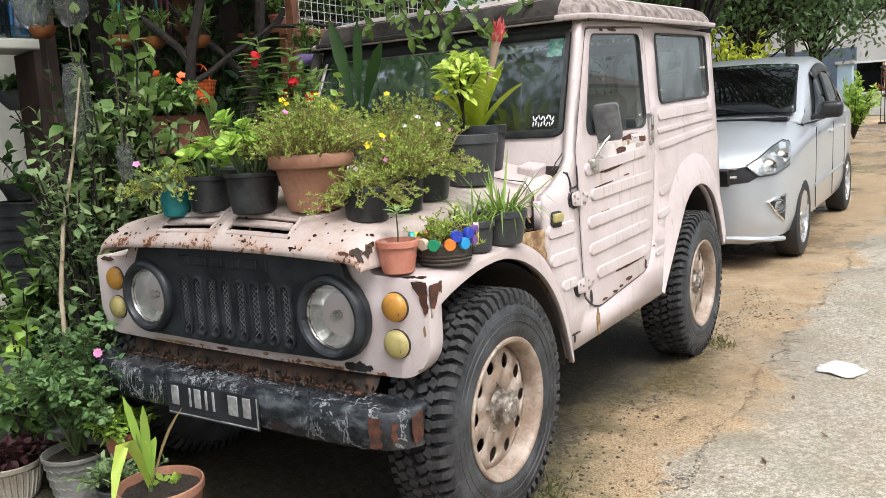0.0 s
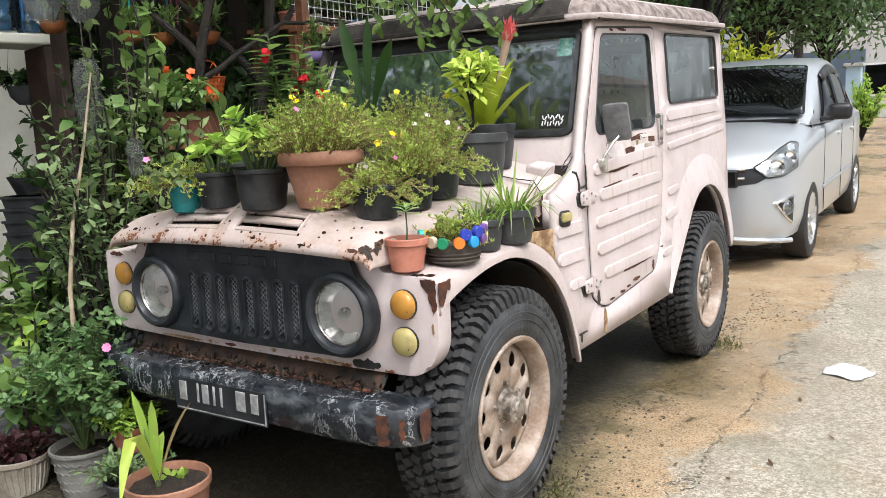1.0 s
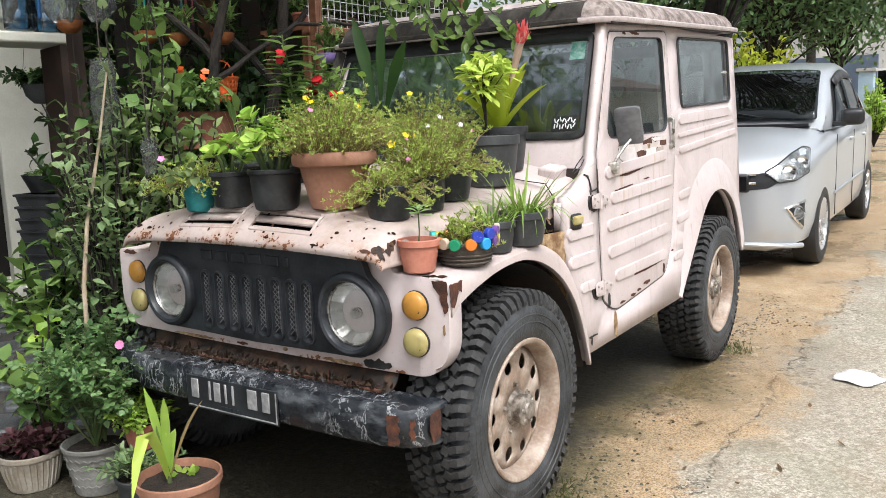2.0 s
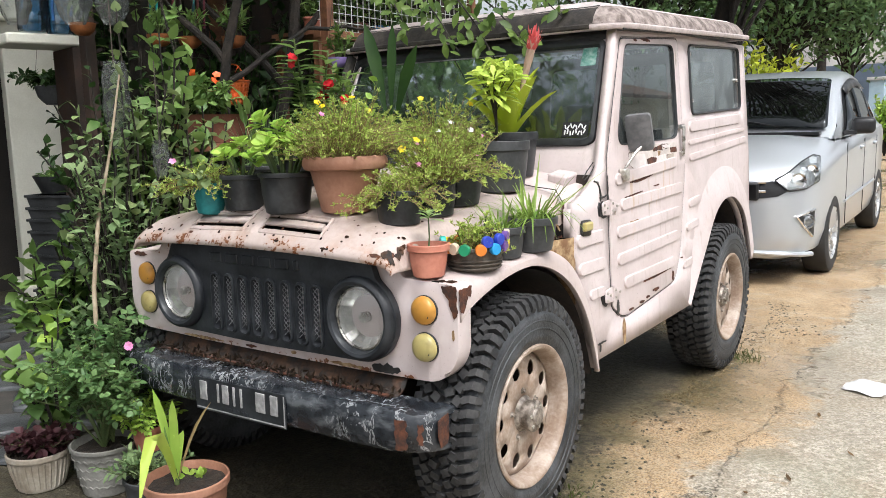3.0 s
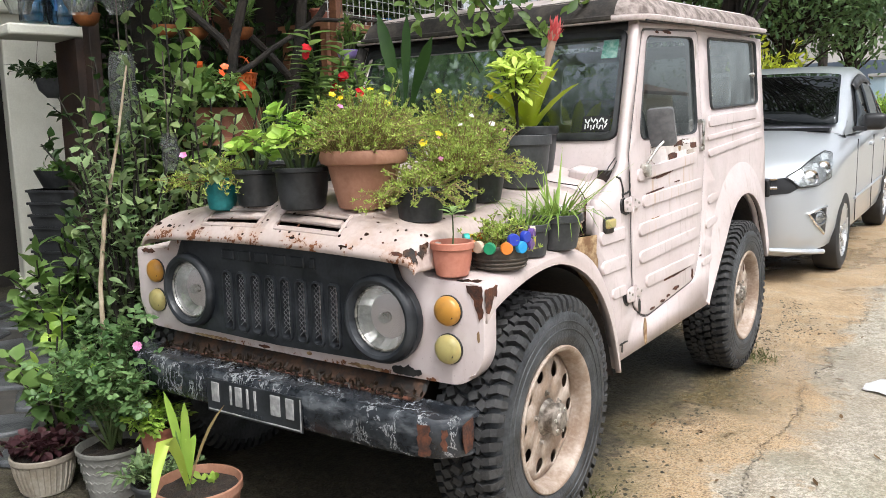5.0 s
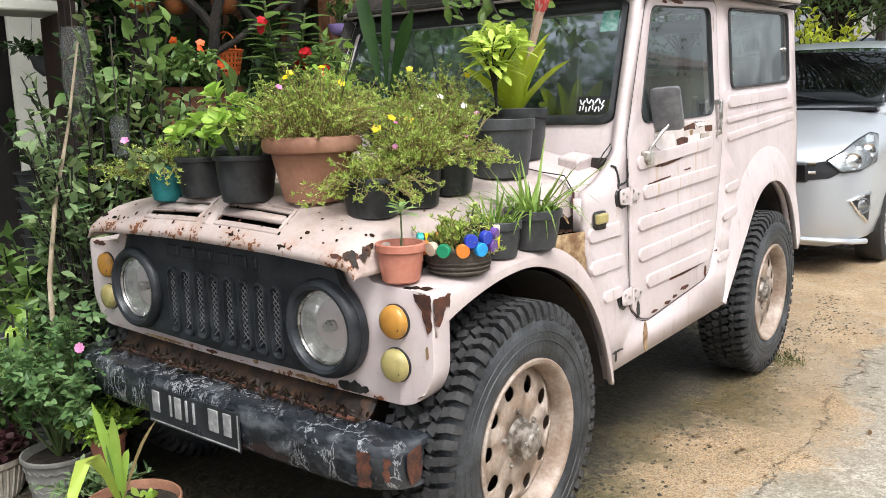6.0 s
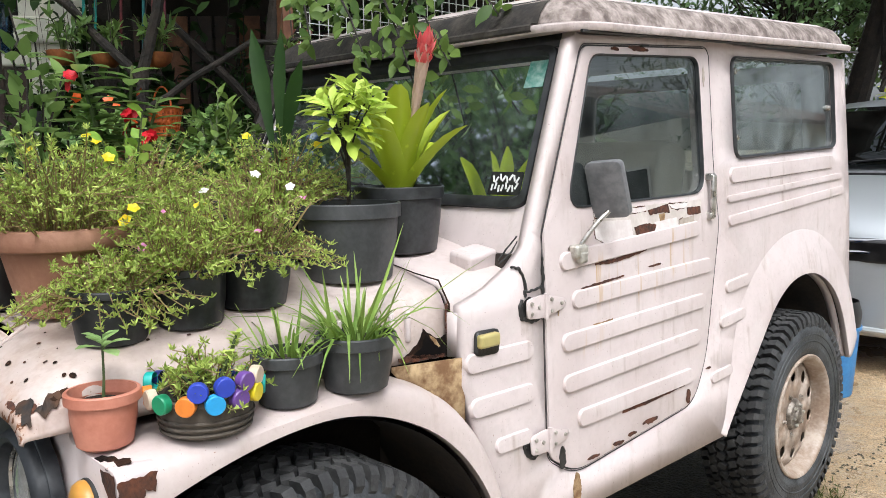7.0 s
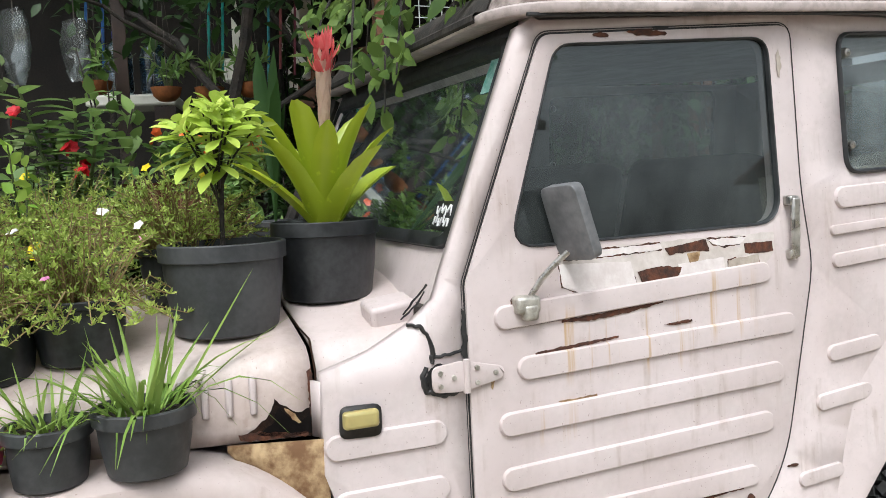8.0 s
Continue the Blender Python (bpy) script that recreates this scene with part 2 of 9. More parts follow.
def truck_paint(name, rust=0.0, zone=None, streaks=(), grime=0.45, mottle=0.0, tan=0.0):
    """Faded pink-white paint. rust: how far flakes spread everywhere; zone: (axis, lo, hi, soft) where they gather; streaks: brown runs."""
    n = Nodes(name)
    v = n.coords()
    xyz = n.xyz(v)
    big, mid, fine = n.noise(v, 3.0, 5), n.noise(v, 14.0, 5, 0.6), n.noise(v, 70.0, 4, 0.6)
    col = n.mix(n.step(big, 0.35, 0.7), PINK, PINK_D)
    col = n.mix(n.math("MULTIPLY", n.step(mid, 0.5, 0.75), 0.45), col, (0.68, 0.62, 0.60))
    if mottle:
        stain = n.step(n.math("ADD", n.math("MULTIPLY", mid, 0.6), n.math("MULTIPLY", fine, 0.4)), 0.44, 0.60)
        col = n.mix(n.math("MULTIPLY", stain, mottle), col, (0.33, 0.28, 0.26))
    if tan:
        film = n.math("ADD", n.math("MULTIPLY", n.noise(v, 5.0, 6, 0.65), 0.7), n.math("MULTIPLY", fine, 0.3))
        col = n.mix(n.step(film, 0.30, 0.66, tan * 0.45, tan), col, (0.37, 0.275, 0.205))
    # dirt in thin upright smears
    smear = n.noise(n.scaled(v, (30.0, 30.0, 3.0)), 1.0, 4, 0.6)
    dirt = n.math("MULTIPLY", n.step(smear, 0.52, 0.8), n.step(mid, 0.4, 0.65))
    col = n.mix(n.math("MULTIPLY", dirt, grime), col, (0.30, 0.22, 0.17))
    chips = n.math("ADD", n.math("MULTIPLY", mid, 0.55), n.math("MULTIPLY", fine, 0.45))
    limit = 0.70 - 0.10 * rust
    mask = n.step(chips, limit, limit + 0.015)
    for axis, lo, hi, soft, amount in zone or ():
        near = n.window(xyz[axis], lo, hi, soft)
        lim = n.math("SUBTRACT", 0.72, n.math("MULTIPLY", near, amount))
        mask = n.math("MAXIMUM", mask, n.step(n.math("SUBTRACT", chips, lim), 0.0, 0.02))
        col = n.mix(n.math("MULTIPLY", near, n.step(mid, 0.45, 0.6, 0.0, min(0.6, amount * 2.4))), col, (0.42, 0.24, 0.15))
    # fine soot specks and faint scuffs
    specks = n.step(n.noise(v, 210.0, 2, 0.5), 0.70, 0.74)
    col = n.mix(n.math("MULTIPLY", specks, 0.5), col, (0.20, 0.13, 0.10))
    for y0, y1, z0, z1, amount in streaks:
        run = n.noise(n.scaled(v, (1.0, 44.0, 1.6)), 1.0, 4, 0.6)
        here = n.math("MULTIPLY", n.window(xyz[1], y0, y1, 0.03), n.window(xyz[2], z0, z1, 0.025))
        s = n.math("MULTIPLY", n.step(run, 0.52, 0.66), here)
        col = n.mix(n.math("MULTIPLY", s, amount * 0.8), col, (0.47, 0.29, 0.11))
    rusty = n.mix(n.step(fine, 0.35, 0.65), RUST_D, RUST)
    col = n.mix(mask, col, rusty)
    n.set(Base_Color=col, Roughness=n.mix(mask, (0.42, 0.42, 0.42), (0.9, 0.9, 0.9)), Specular_IOR_Level=0.4)
    h = n.math("SUBTRACT", n.math("MULTIPLY", fine, 0.15), n.math("MULTIPLY", mask, 0.5))
    return n.bump(h, 0.25, 0.002).mat


paint = truck_paint("faded pink paint", 0.16, grime=0.7, mottle=0.16)
paint_door = truck_paint("faded pink door paint", 0.18, grime=0.7, mottle=0.12, streaks=((0.86, 1.16, 0.84, 0.955, 1.0), (1.18, 1.30, 0.88, 1.00, 0.8), (0.80, 1.0, 0.74, 0.80, 0.6), (0.72, 1.0, 0.40, 0.50, 0.7)))
paint_hood = truck_paint("faded pink hood paint with rusty lip", 0.42, grime=0.85, mottle=0.26, tan=0.55, zone=((1, -0.40, -0.303, 0.012, 0.185), (1, -0.40, -0.20, 0.06, 0.055)))
paint_wing = truck_paint("faded pink wing paint with film of dirt", 0.2, grime=0.6, mottle=0.15, tan=0.22)
paint_front = truck_paint("faded pink front paint", 0.15, zone=((2, 0.44, 0.522, 0.01, 0.17), (2, 0.76, 0.83, 0.01, 0.12)))
paint_roof = truck_paint("mildewed roof paint", 0.3, grime=0.6, mottle=0.6)
sooty_rust = speckled("sooty oily rust", (0.008, 0.007, 0.006), (0.075, 0.036, 0.018), 26, 0.8, bump=0.6)
rust_mat = speckled("flaking rust", (0.03, 0.013, 0.009), (0.13, 0.046, 0.022), 45, 0.9, bump=0.6, fine=160)
rust_light = speckled("ochre bare metal", (0.15, 0.075, 0.03), (0.50, 0.36, 0.20), 30, 0.85, bump=0.5)
primer_mat = speckled("grey primer", (0.30, 0.25, 0.20), (0.48, 0.42, 0.36), 20, 0.8)
flake_pale = speckled("chalky old paint layer", (0.50, 0.44, 0.40), (0.68, 0.62, 0.585), 14, 0.7, bump=0.3)
flake_mat = speckled("peeling white paint", (0.62, 0.55, 0.53), (0.78, 0.73, 0.71), 18, 0.5)
tar_mat = speckled("black sealant", (0.008, 0.008, 0.008), (0.03, 0.028, 0.027), 40, 0.5, bump=0.5)
black_plastic = speckled("faded black plastic", (0.010, 0.012, 0.015), (0.035, 0.039, 0.045), 14, 0.45, bump=0.25)
mesh_wire = speckled("grey grille wire", (0.10, 0.105, 0.11), (0.26, 0.265, 0.27), 40, 0.55, metal=0.2)
grimy_rust = speckled("grimy rotten steel", (0.008, 0.006, 0.005), (0.042, 0.021, 0.013), 26, 0.92, bump=0.8, fine=140)
grimy_rust.node_tree.nodes["Principled BSDF"].inputs["Specular IOR Level"].default_value = 0.1
# near black without gloss: the shade inside hollows is put into the colour
dark_void = speckled("black shade of hollows and underbody", (0.006, 0.005, 0.005), (0.018, 0.014, 0.012), 9, 0.9)
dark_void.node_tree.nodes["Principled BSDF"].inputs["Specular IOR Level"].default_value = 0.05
underseal = speckled("dirty underseal", (0.012, 0.010, 0.009), (0.05, 0.036, 0.028), 9, 0.9)
rubber_seal = speckled("window rubber", (0.010, 0.011, 0.012), (0.03, 0.032, 0.034), 25, 0.5)
chrome_old = speckled("dull chrome", (0.30, 0.28, 0.25), (0.62, 0.60, 0.57), 35, 0.3, metal=0.9, bump=0.1)
mirror_back = speckled("grey mirror housing", (0.11, 0.112, 0.116), (0.19, 0.19, 0.195), 30, 0.45)
rim_mat = speckled("cream rim paint with dust", (0.24, 0.165, 0.115), (0.46, 0.385, 0.325), 11, 0.5, bump=0.3)
hub_mat = speckled("greasy hub metal", (0.08, 0.065, 0.05), (0.42, 0.37, 0.32), 30, 0.5, metal=0.4, bump=0.4)
nut_mat = speckled("worn alloy", (0.30, 0.28, 0.24), (0.62, 0.59, 0.53), 50, 0.4, metal=0.5)


def bumper_paint():
    n = Nodes("cracked black bumper paint")
    v = n.coords()
    big, mid = n.noise(v, 4.0, 5), n.noise(v, 22.0, 5, 0.6)
    col = n.mix(n.step(mid, 0.3, 0.7), (0.008, 0.010, 0.013), (0.030, 0.034, 0.040))
    warp = n.node("ShaderNodeMix")
    warp.data_type = "VECTOR"
    n.put(warp, "0", 0.06)
    n.put(warp, "4", v)
    nz = n.node("ShaderNodeTexNoise", Scale=18.0)
    n.put(nz, "Vector", v)
    n.put(warp, "5", nz.outputs["Color"])
    crack = n.math("ABSOLUTE", n.math("SUBTRACT", n.noise(n.scaled(warp.outputs[1], (15.0, 15.0, 5.0)), 1.0, 6, 0.7), 0.5))
    line = n.math("MULTIPLY", n.step(crack, 0.004, 0.020, 1.0, 0.0), n.step(n.math("ADD", n.math("MULTIPLY", big, 0.6), n.math("MULTIPLY", mid, 0.4)), 0.45, 0.56))
    col = n.mix(n.math("MULTIPLY", line, 0.75), col, (0.42, 0.43, 0.44))
    dull = n.step(n.noise(n.scaled(v, (9.0, 9.0, 22.0)), 1.0, 5, 0.6), 0.52, 0.70)
    col = n.mix(n.math("MULTIPLY", dull, 0.6), col, (0.13, 0.14, 0.15))
    rmask = n.step(n.math("ADD", n.math("MULTIPLY", big, 0.5), n.math("MULTIPLY", mid, 0.5)), 0.625, 0.65)
    col = n.mix(rmask, col, (0.13, 0.05, 0.025))
    n.set(Base_Color=col, Roughness=n.mix(rmask, (0.24, 0.24, 0.24), (0.9, 0.9, 0.9)))
    return n.bump(n.math("ADD", n.math("MULTIPLY", mid, 0.6), line), 0.35, 0.003).mat


bumper_mat = bumper_paint()
mottled_black = speckled("mottled near black", (0.010, 0.009, 0.008), (0.060, 0.050, 0.042), 16, 0.9, bump=0.5)


def glass(name, tint, gloss=0.02, dust=0.0, film=(0.42, 0.43, 0.40), sheen=(0.9, 0.95, 0.95)):
    """Tinted window glass: light goes through, and it mirrors more at a slant."""
    n = Nodes(name)
    tr = n.node("ShaderNodeBsdfTransparent", Color=(*tint, 1))
    gl = n.node("ShaderNodeBsdfGlossy", Roughness=gloss, Color=(*sheen, 1))
    fr = n.node("ShaderNodeFresnel", IOR=1.52)
    m = n.node("ShaderNodeMixShader")
    n.put(m, "0", n.math("MULTIPLY", fr.outputs[0], 1.8, clamp=True))
    n.put(m, "1", tr.outputs[0])
    n.put(m, "2", gl.outputs[0])
    last = m
    if dust:
        v = n.coords()
        d = n.node("ShaderNodeBsdfDiffuse", Color=(*film, 1))
        last = n.node("ShaderNodeMixShader")
        n.put(last, "0", n.math("MULTIPLY", n.step(n.noise(v, 5.0, 6, 0.65), 0.3, 0.75), dust))
        n.put(last, "1", m.outputs[0])
        n.put(last, "2", d.outputs[0])
    n.t.links.new(last.outputs[0], n.t.nodes["Material Output"].inputs["Surface"])
    return n.mat


truck_glass = glass("dusty tinted glass", (0.50, 0.56, 0.56), 0.012, 0.09, (0.42, 0.48, 0.48))
screen_glass = glass("dusty windscreen glass", (0.44, 0.49, 0.50), 0.035, 0.15, (0.28, 0.31, 0.315), (0.72, 0.79, 0.82))
quarter_glass_mat = glass("hazy quarter window glass", (0.56, 0.62, 0.63), 0.03, 0.34, (0.48, 0.545, 0.555))
car_glass = glass("dark car glass", (0.02, 0.024, 0.026), 0.015, 0.015, sheen=(0.42, 0.45, 0.47))
clear_glass = glass("clear fluted lens", (0.95, 0.96, 0.95), 0.04, 0.10, (0.85, 0.85, 0.83))
bag_film = glass("clear plastic film", (0.88, 0.90, 0.89), 0.2, 0.08, sheen=(0.32, 0.33, 0.33))
bottle_blue = glass("blue bottle plastic", (0.22, 0.45, 0.66), 0.06, 0.08)


def lens(name, col, d=0.35):
    n = Nodes(name)
    v = n.coords()
    n.set(Base_Color=n.mix(n.step(n.noise(v, 25, 4), 0.4, 0.75), col, tuple(c * (1 - d) for c in col)), Roughness=0.33,
          Subsurface_Weight=0.15, Subsurface_Radius=(0.01, 0.006, 0.003))
    return n.bump(n.noise(v, 120, 2), 0.08, 0.001).mat


amber = lens("aged amber lens", (0.50, 0.245, 0.045))
yellowed = lens("yellowed clear lens", (0.42, 0.355, 0.14))
reflector = speckled("lamp reflector", (0.70, 0.69, 0.66), (0.98, 0.97, 0.95), 45, 0.16, metal=0.7, bump=0.35)
car_reflector = speckled("car lamp chrome", (0.22, 0.23, 0.24), (0.62, 0.63, 0.64), 34, 0.15, metal=0.85, bump=0.4)
tyre_mat = speckled("weathered tyre rubber", (0.014, 0.014, 0.015), (0.062, 0.061, 0.060), 12, 0.75, bump=0.35, fine=120)
tyre_wall = speckled("greyed tyre sidewall", (0.010, 0.012, 0.014), (0.075, 0.080, 0.086), 9, 0.55, bump=0.6, fine=100)
car_tyre = speckled("car tyre rubber", (0.012, 0.012, 0.012), (0.035, 0.034, 0.033), 9, 0.75)


def car_paint():
    n = Nodes("silver car paint")
    v = n.coords()
    fl = n.noise(v, 900.0, 2)
    n.set(Base_Color=n.mix(n.step(fl, 0.35, 0.65), (0.46, 0.485, 0.51), (0.59, 0.615, 0.64)), Metallic=0.5, Roughness=0.34,
          Coat_Weight=0.7, Coat_Roughness=0.05)
    return n.mat


silver = car_paint()
alloy = speckled("alloy wheel", (0.45, 0.45, 0.45), (0.62, 0.62, 0.62), 20, 0.3, metal=0.7, bump=0.05)
chrome = speckled("chrome trim", (0.7, 0.7, 0.7), (0.85, 0.85, 0.85), 20, 0.12, metal=1.0, bump=0.02)
trim_black = speckled("black trim", (0.008, 0.008, 0.009), (0.02, 0.02, 0.022), 20, 0.4, bump=0.1)

pot_black = speckled("black nursery pot", (0.010, 0.011, 0.012), (0.042, 0.044, 0.046), 12, 0.42, bump=0.12)
pot_grey = speckled("faded charcoal pot", (0.028, 0.030, 0.032), (0.070, 0.072, 0.074), 8, 0.5, bump=0.15)
pot_terra = speckled("dusty terracotta pot", (0.27, 0.125, 0.075), (0.42, 0.22, 0.145), 9, 0.7, bump=0.3)
pot_terra_plastic = speckled("terracotta coloured plastic", (0.40, 0.14, 0.09), (0.55, 0.23, 0.16), 8, 0.5, bump=0.1)
pot_brown = speckled("brown plastic planter", (0.10, 0.035, 0.02), (0.17, 0.065, 0.04), 10, 0.5)
pot_teal = speckled("teal woven plastic", (0.01, 0.14, 0.15), (0.03, 0.26, 0.27), 20, 0.5)
pot_concrete = speckled("weathered grey pot", (0.13, 0.125, 0.11), (0.27, 0.265, 0.24), 8, 0.85, bump=0.4)
pot_white = speckled("dirty white plastic", (0.22, 0.185, 0.14), (0.44, 0.40, 0.34), 7, 0.55, bump=0.2)
pot_orange = speckled("orange clay bowl", (0.13, 0.04, 0.012), (0.34, 0.115, 0.03), 10, 0.6)
pot_purple = speckled("lilac plastic", (0.28, 0.20, 0.50), (0.40, 0.30, 0.64), 10, 0.45)
pot_rubber = speckled("old tyre rubber pot", (0.035, 0.03, 0.025), (0.11, 0.09, 0.07), 11, 0.8, bump=0.4)
basket_orange = speckled("orange basket plastic", (0.50, 0.09, 0.015), (0.72, 0.17, 0.04), 12, 0.4)
soil = speckled("dark potting soil", (0.010, 0.007, 0.005), (0.045, 0.03, 0.02), 40, 0.95, bump=1.0, fine=150, distance=0.01)
blue_plastic = speckled("blue bucket plastic", (0.03, 0.16, 0.42), (0.07, 0.28, 0.58), 6, 0.45)
white_paper = speckled("white paper scrap", (0.60, 0.60, 0.60), (0.80, 0.80, 0.79), 8, 0.8)

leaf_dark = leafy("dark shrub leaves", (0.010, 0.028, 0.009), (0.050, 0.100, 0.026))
leaf_mid = leafy("mid green leaves", (0.056, 0.128, 0.032), (0.25, 0.37, 0.105))
leaf_branch = leafy("deep green branch leaves", (0.035, 0.080, 0.016), (0.17, 0.25, 0.055))
leaf_fresh = leafy("fresh green leaves", (0.17, 0.34, 0.035), (0.50, 0.66, 0.14))
leaf_rose = leafy("rose bush leaves", (0.040, 0.105, 0.034), (0.21, 0.33, 0.125))
leaf_lime = leafy("lime rosette leaves", (0.26, 0.40, 0.03), (0.62, 0.72, 0.16), edge=(0.66, 0.72, 0.32))
leaf_cream = leafy("variegated leaves", (0.055, 0.115, 0.035), (0.31, 0.38, 0.16), edge=(0.54, 0.55, 0.30))
leaf_brom = leafy("yellow green bromeliad leaves", (0.24, 0.33, 0.016), (0.50, 0.58, 0.045), 0.35, 0.45)
leaf_port = leafy("purslane needle leaves", (0.12, 0.19, 0.025), (0.56, 0.66, 0.17))
leaf_port_dry = leafy("dry purslane stems", (0.17, 0.11, 0.05), (0.38, 0.29, 0.14))
leaf_purple = leafy("dark purple leaves", (0.024, 0.009, 0.013), (0.105, 0.042, 0.046))
leaf_moss = leafy("dark damp moss", (0.03, 0.045, 0.010), (0.11, 0.13, 0.035))
leaf_grass = leafy("grass blades", (0.09, 0.18, 0.025), (0.34, 0.47, 0.11))
leaf_sword = leafy("glossy sword leaves", (0.010, 0.030, 0.008), (0.035, 0.080, 0.016), 0.5, 0.2)
leaf_yellow = leafy("yellow shrub leaves", (0.25, 0.33, 0.03), (0.55, 0.58, 0.06))
leaf_tree = leafy("tree leaves", (0.024, 0.062, 0.024), (0.14, 0.23, 0.085))
leaf_seedling = leafy("pale seedling leaves", (0.13, 0.24, 0.07), (0.36, 0.50, 0.20))
leaf_silver = leafy("silvery climber leaves", (0.07, 0.14, 0.052), (0.29, 0.38, 0.18))
petal_red = leafy("red petals", (0.45, 0.01, 0.02), (0.75, 0.03, 0.05))
petal_yellow = leafy("yellow petals", (0.70, 0.50, 0.01), (0.85, 0.68, 0.02))
petal_pink = leafy("pink petals", (0.60, 0.16, 0.38), (0.80, 0.36, 0.58))
petal_white = leafy("white petals", (0.70, 0.66, 0.68), (0.85, 0.82, 0.82))
petal_coral = leafy("coral bract", (0.62, 0.07, 0.08), (0.82, 0.24, 0.24))
bract_cream = leafy("cream flower stalk", (0.58, 0.41, 0.32), (0.76, 0.60, 0.50))
bark = speckled("grey brown bark", (0.010, 0.008, 0.006), (0.040, 0.031, 0.024), 14, 0.9, bump=0.8, distance=0.008)
stick_mat = speckled("pale cane stick", (0.26, 0.20, 0.13), (0.45, 0.38, 0.28), 14, 0.8, bump=0.4)
stem_green = speckled("green stems", (0.04, 0.07, 0.02), (0.12, 0.14, 0.05), 12, 0.6)
wood_brown = speckled("red brown timber", (0.11, 0.040, 0.018), (0.26, 0.115, 0.055), 10, 0.6, bump=0.3)
wood_door = speckled("varnished door wood", (0.20, 0.075, 0.015), (0.34, 0.14, 0.03), 6, 0.4, bump=0.2)
wood_dark = speckled("dark stained wood", (0.020, 0.012, 0.009), (0.055, 0.03, 0.02), 8, 0.6)
wire_white = speckled("white coated wire", (0.55, 0.55, 0.53), (0.75, 0.75, 0.72), 20, 0.4)
wall_cream = speckled("cream render", (0.60, 0.59, 0.50), (0.74, 0.73, 0.64), 3, 0.85, bump=0.2)
# the porch's deep shade is put into this wall colour
wall_dark = speckled("porch wall with shade in its colour", (0.012, 0.010, 0.009), (0.036, 0.031, 0.027), 2, 0.9)
wall_blue = speckled("blue painted wall", (0.09, 0.12, 0.17), (0.14, 0.18, 0.24), 1.5, 0.85)
wall_grey = speckled("grey house wall", (0.36, 0.36, 0.35), (0.52, 0.52, 0.50), 1.0, 0.85)
roof_tile = speckled("brown roof", (0.10, 0.06, 0.045), (0.2, 0.12, 0.09), 2, 0.8)
gate_black = speckled("black gate steel", (0.010, 0.010, 0.011), (0.03, 0.03, 0.03), 10, 0.5)
slate = speckled("wet dark paving stone", (0.028, 0.030, 0.032), (0.10, 0.105, 0.11), 5, 0.45, bump=0.6, distance=0.006)
seat_cloth = speckled("worn grey seat cloth", (0.03, 0.03, 0.03), (0.09, 0.085, 0.08), 9, 0.9)


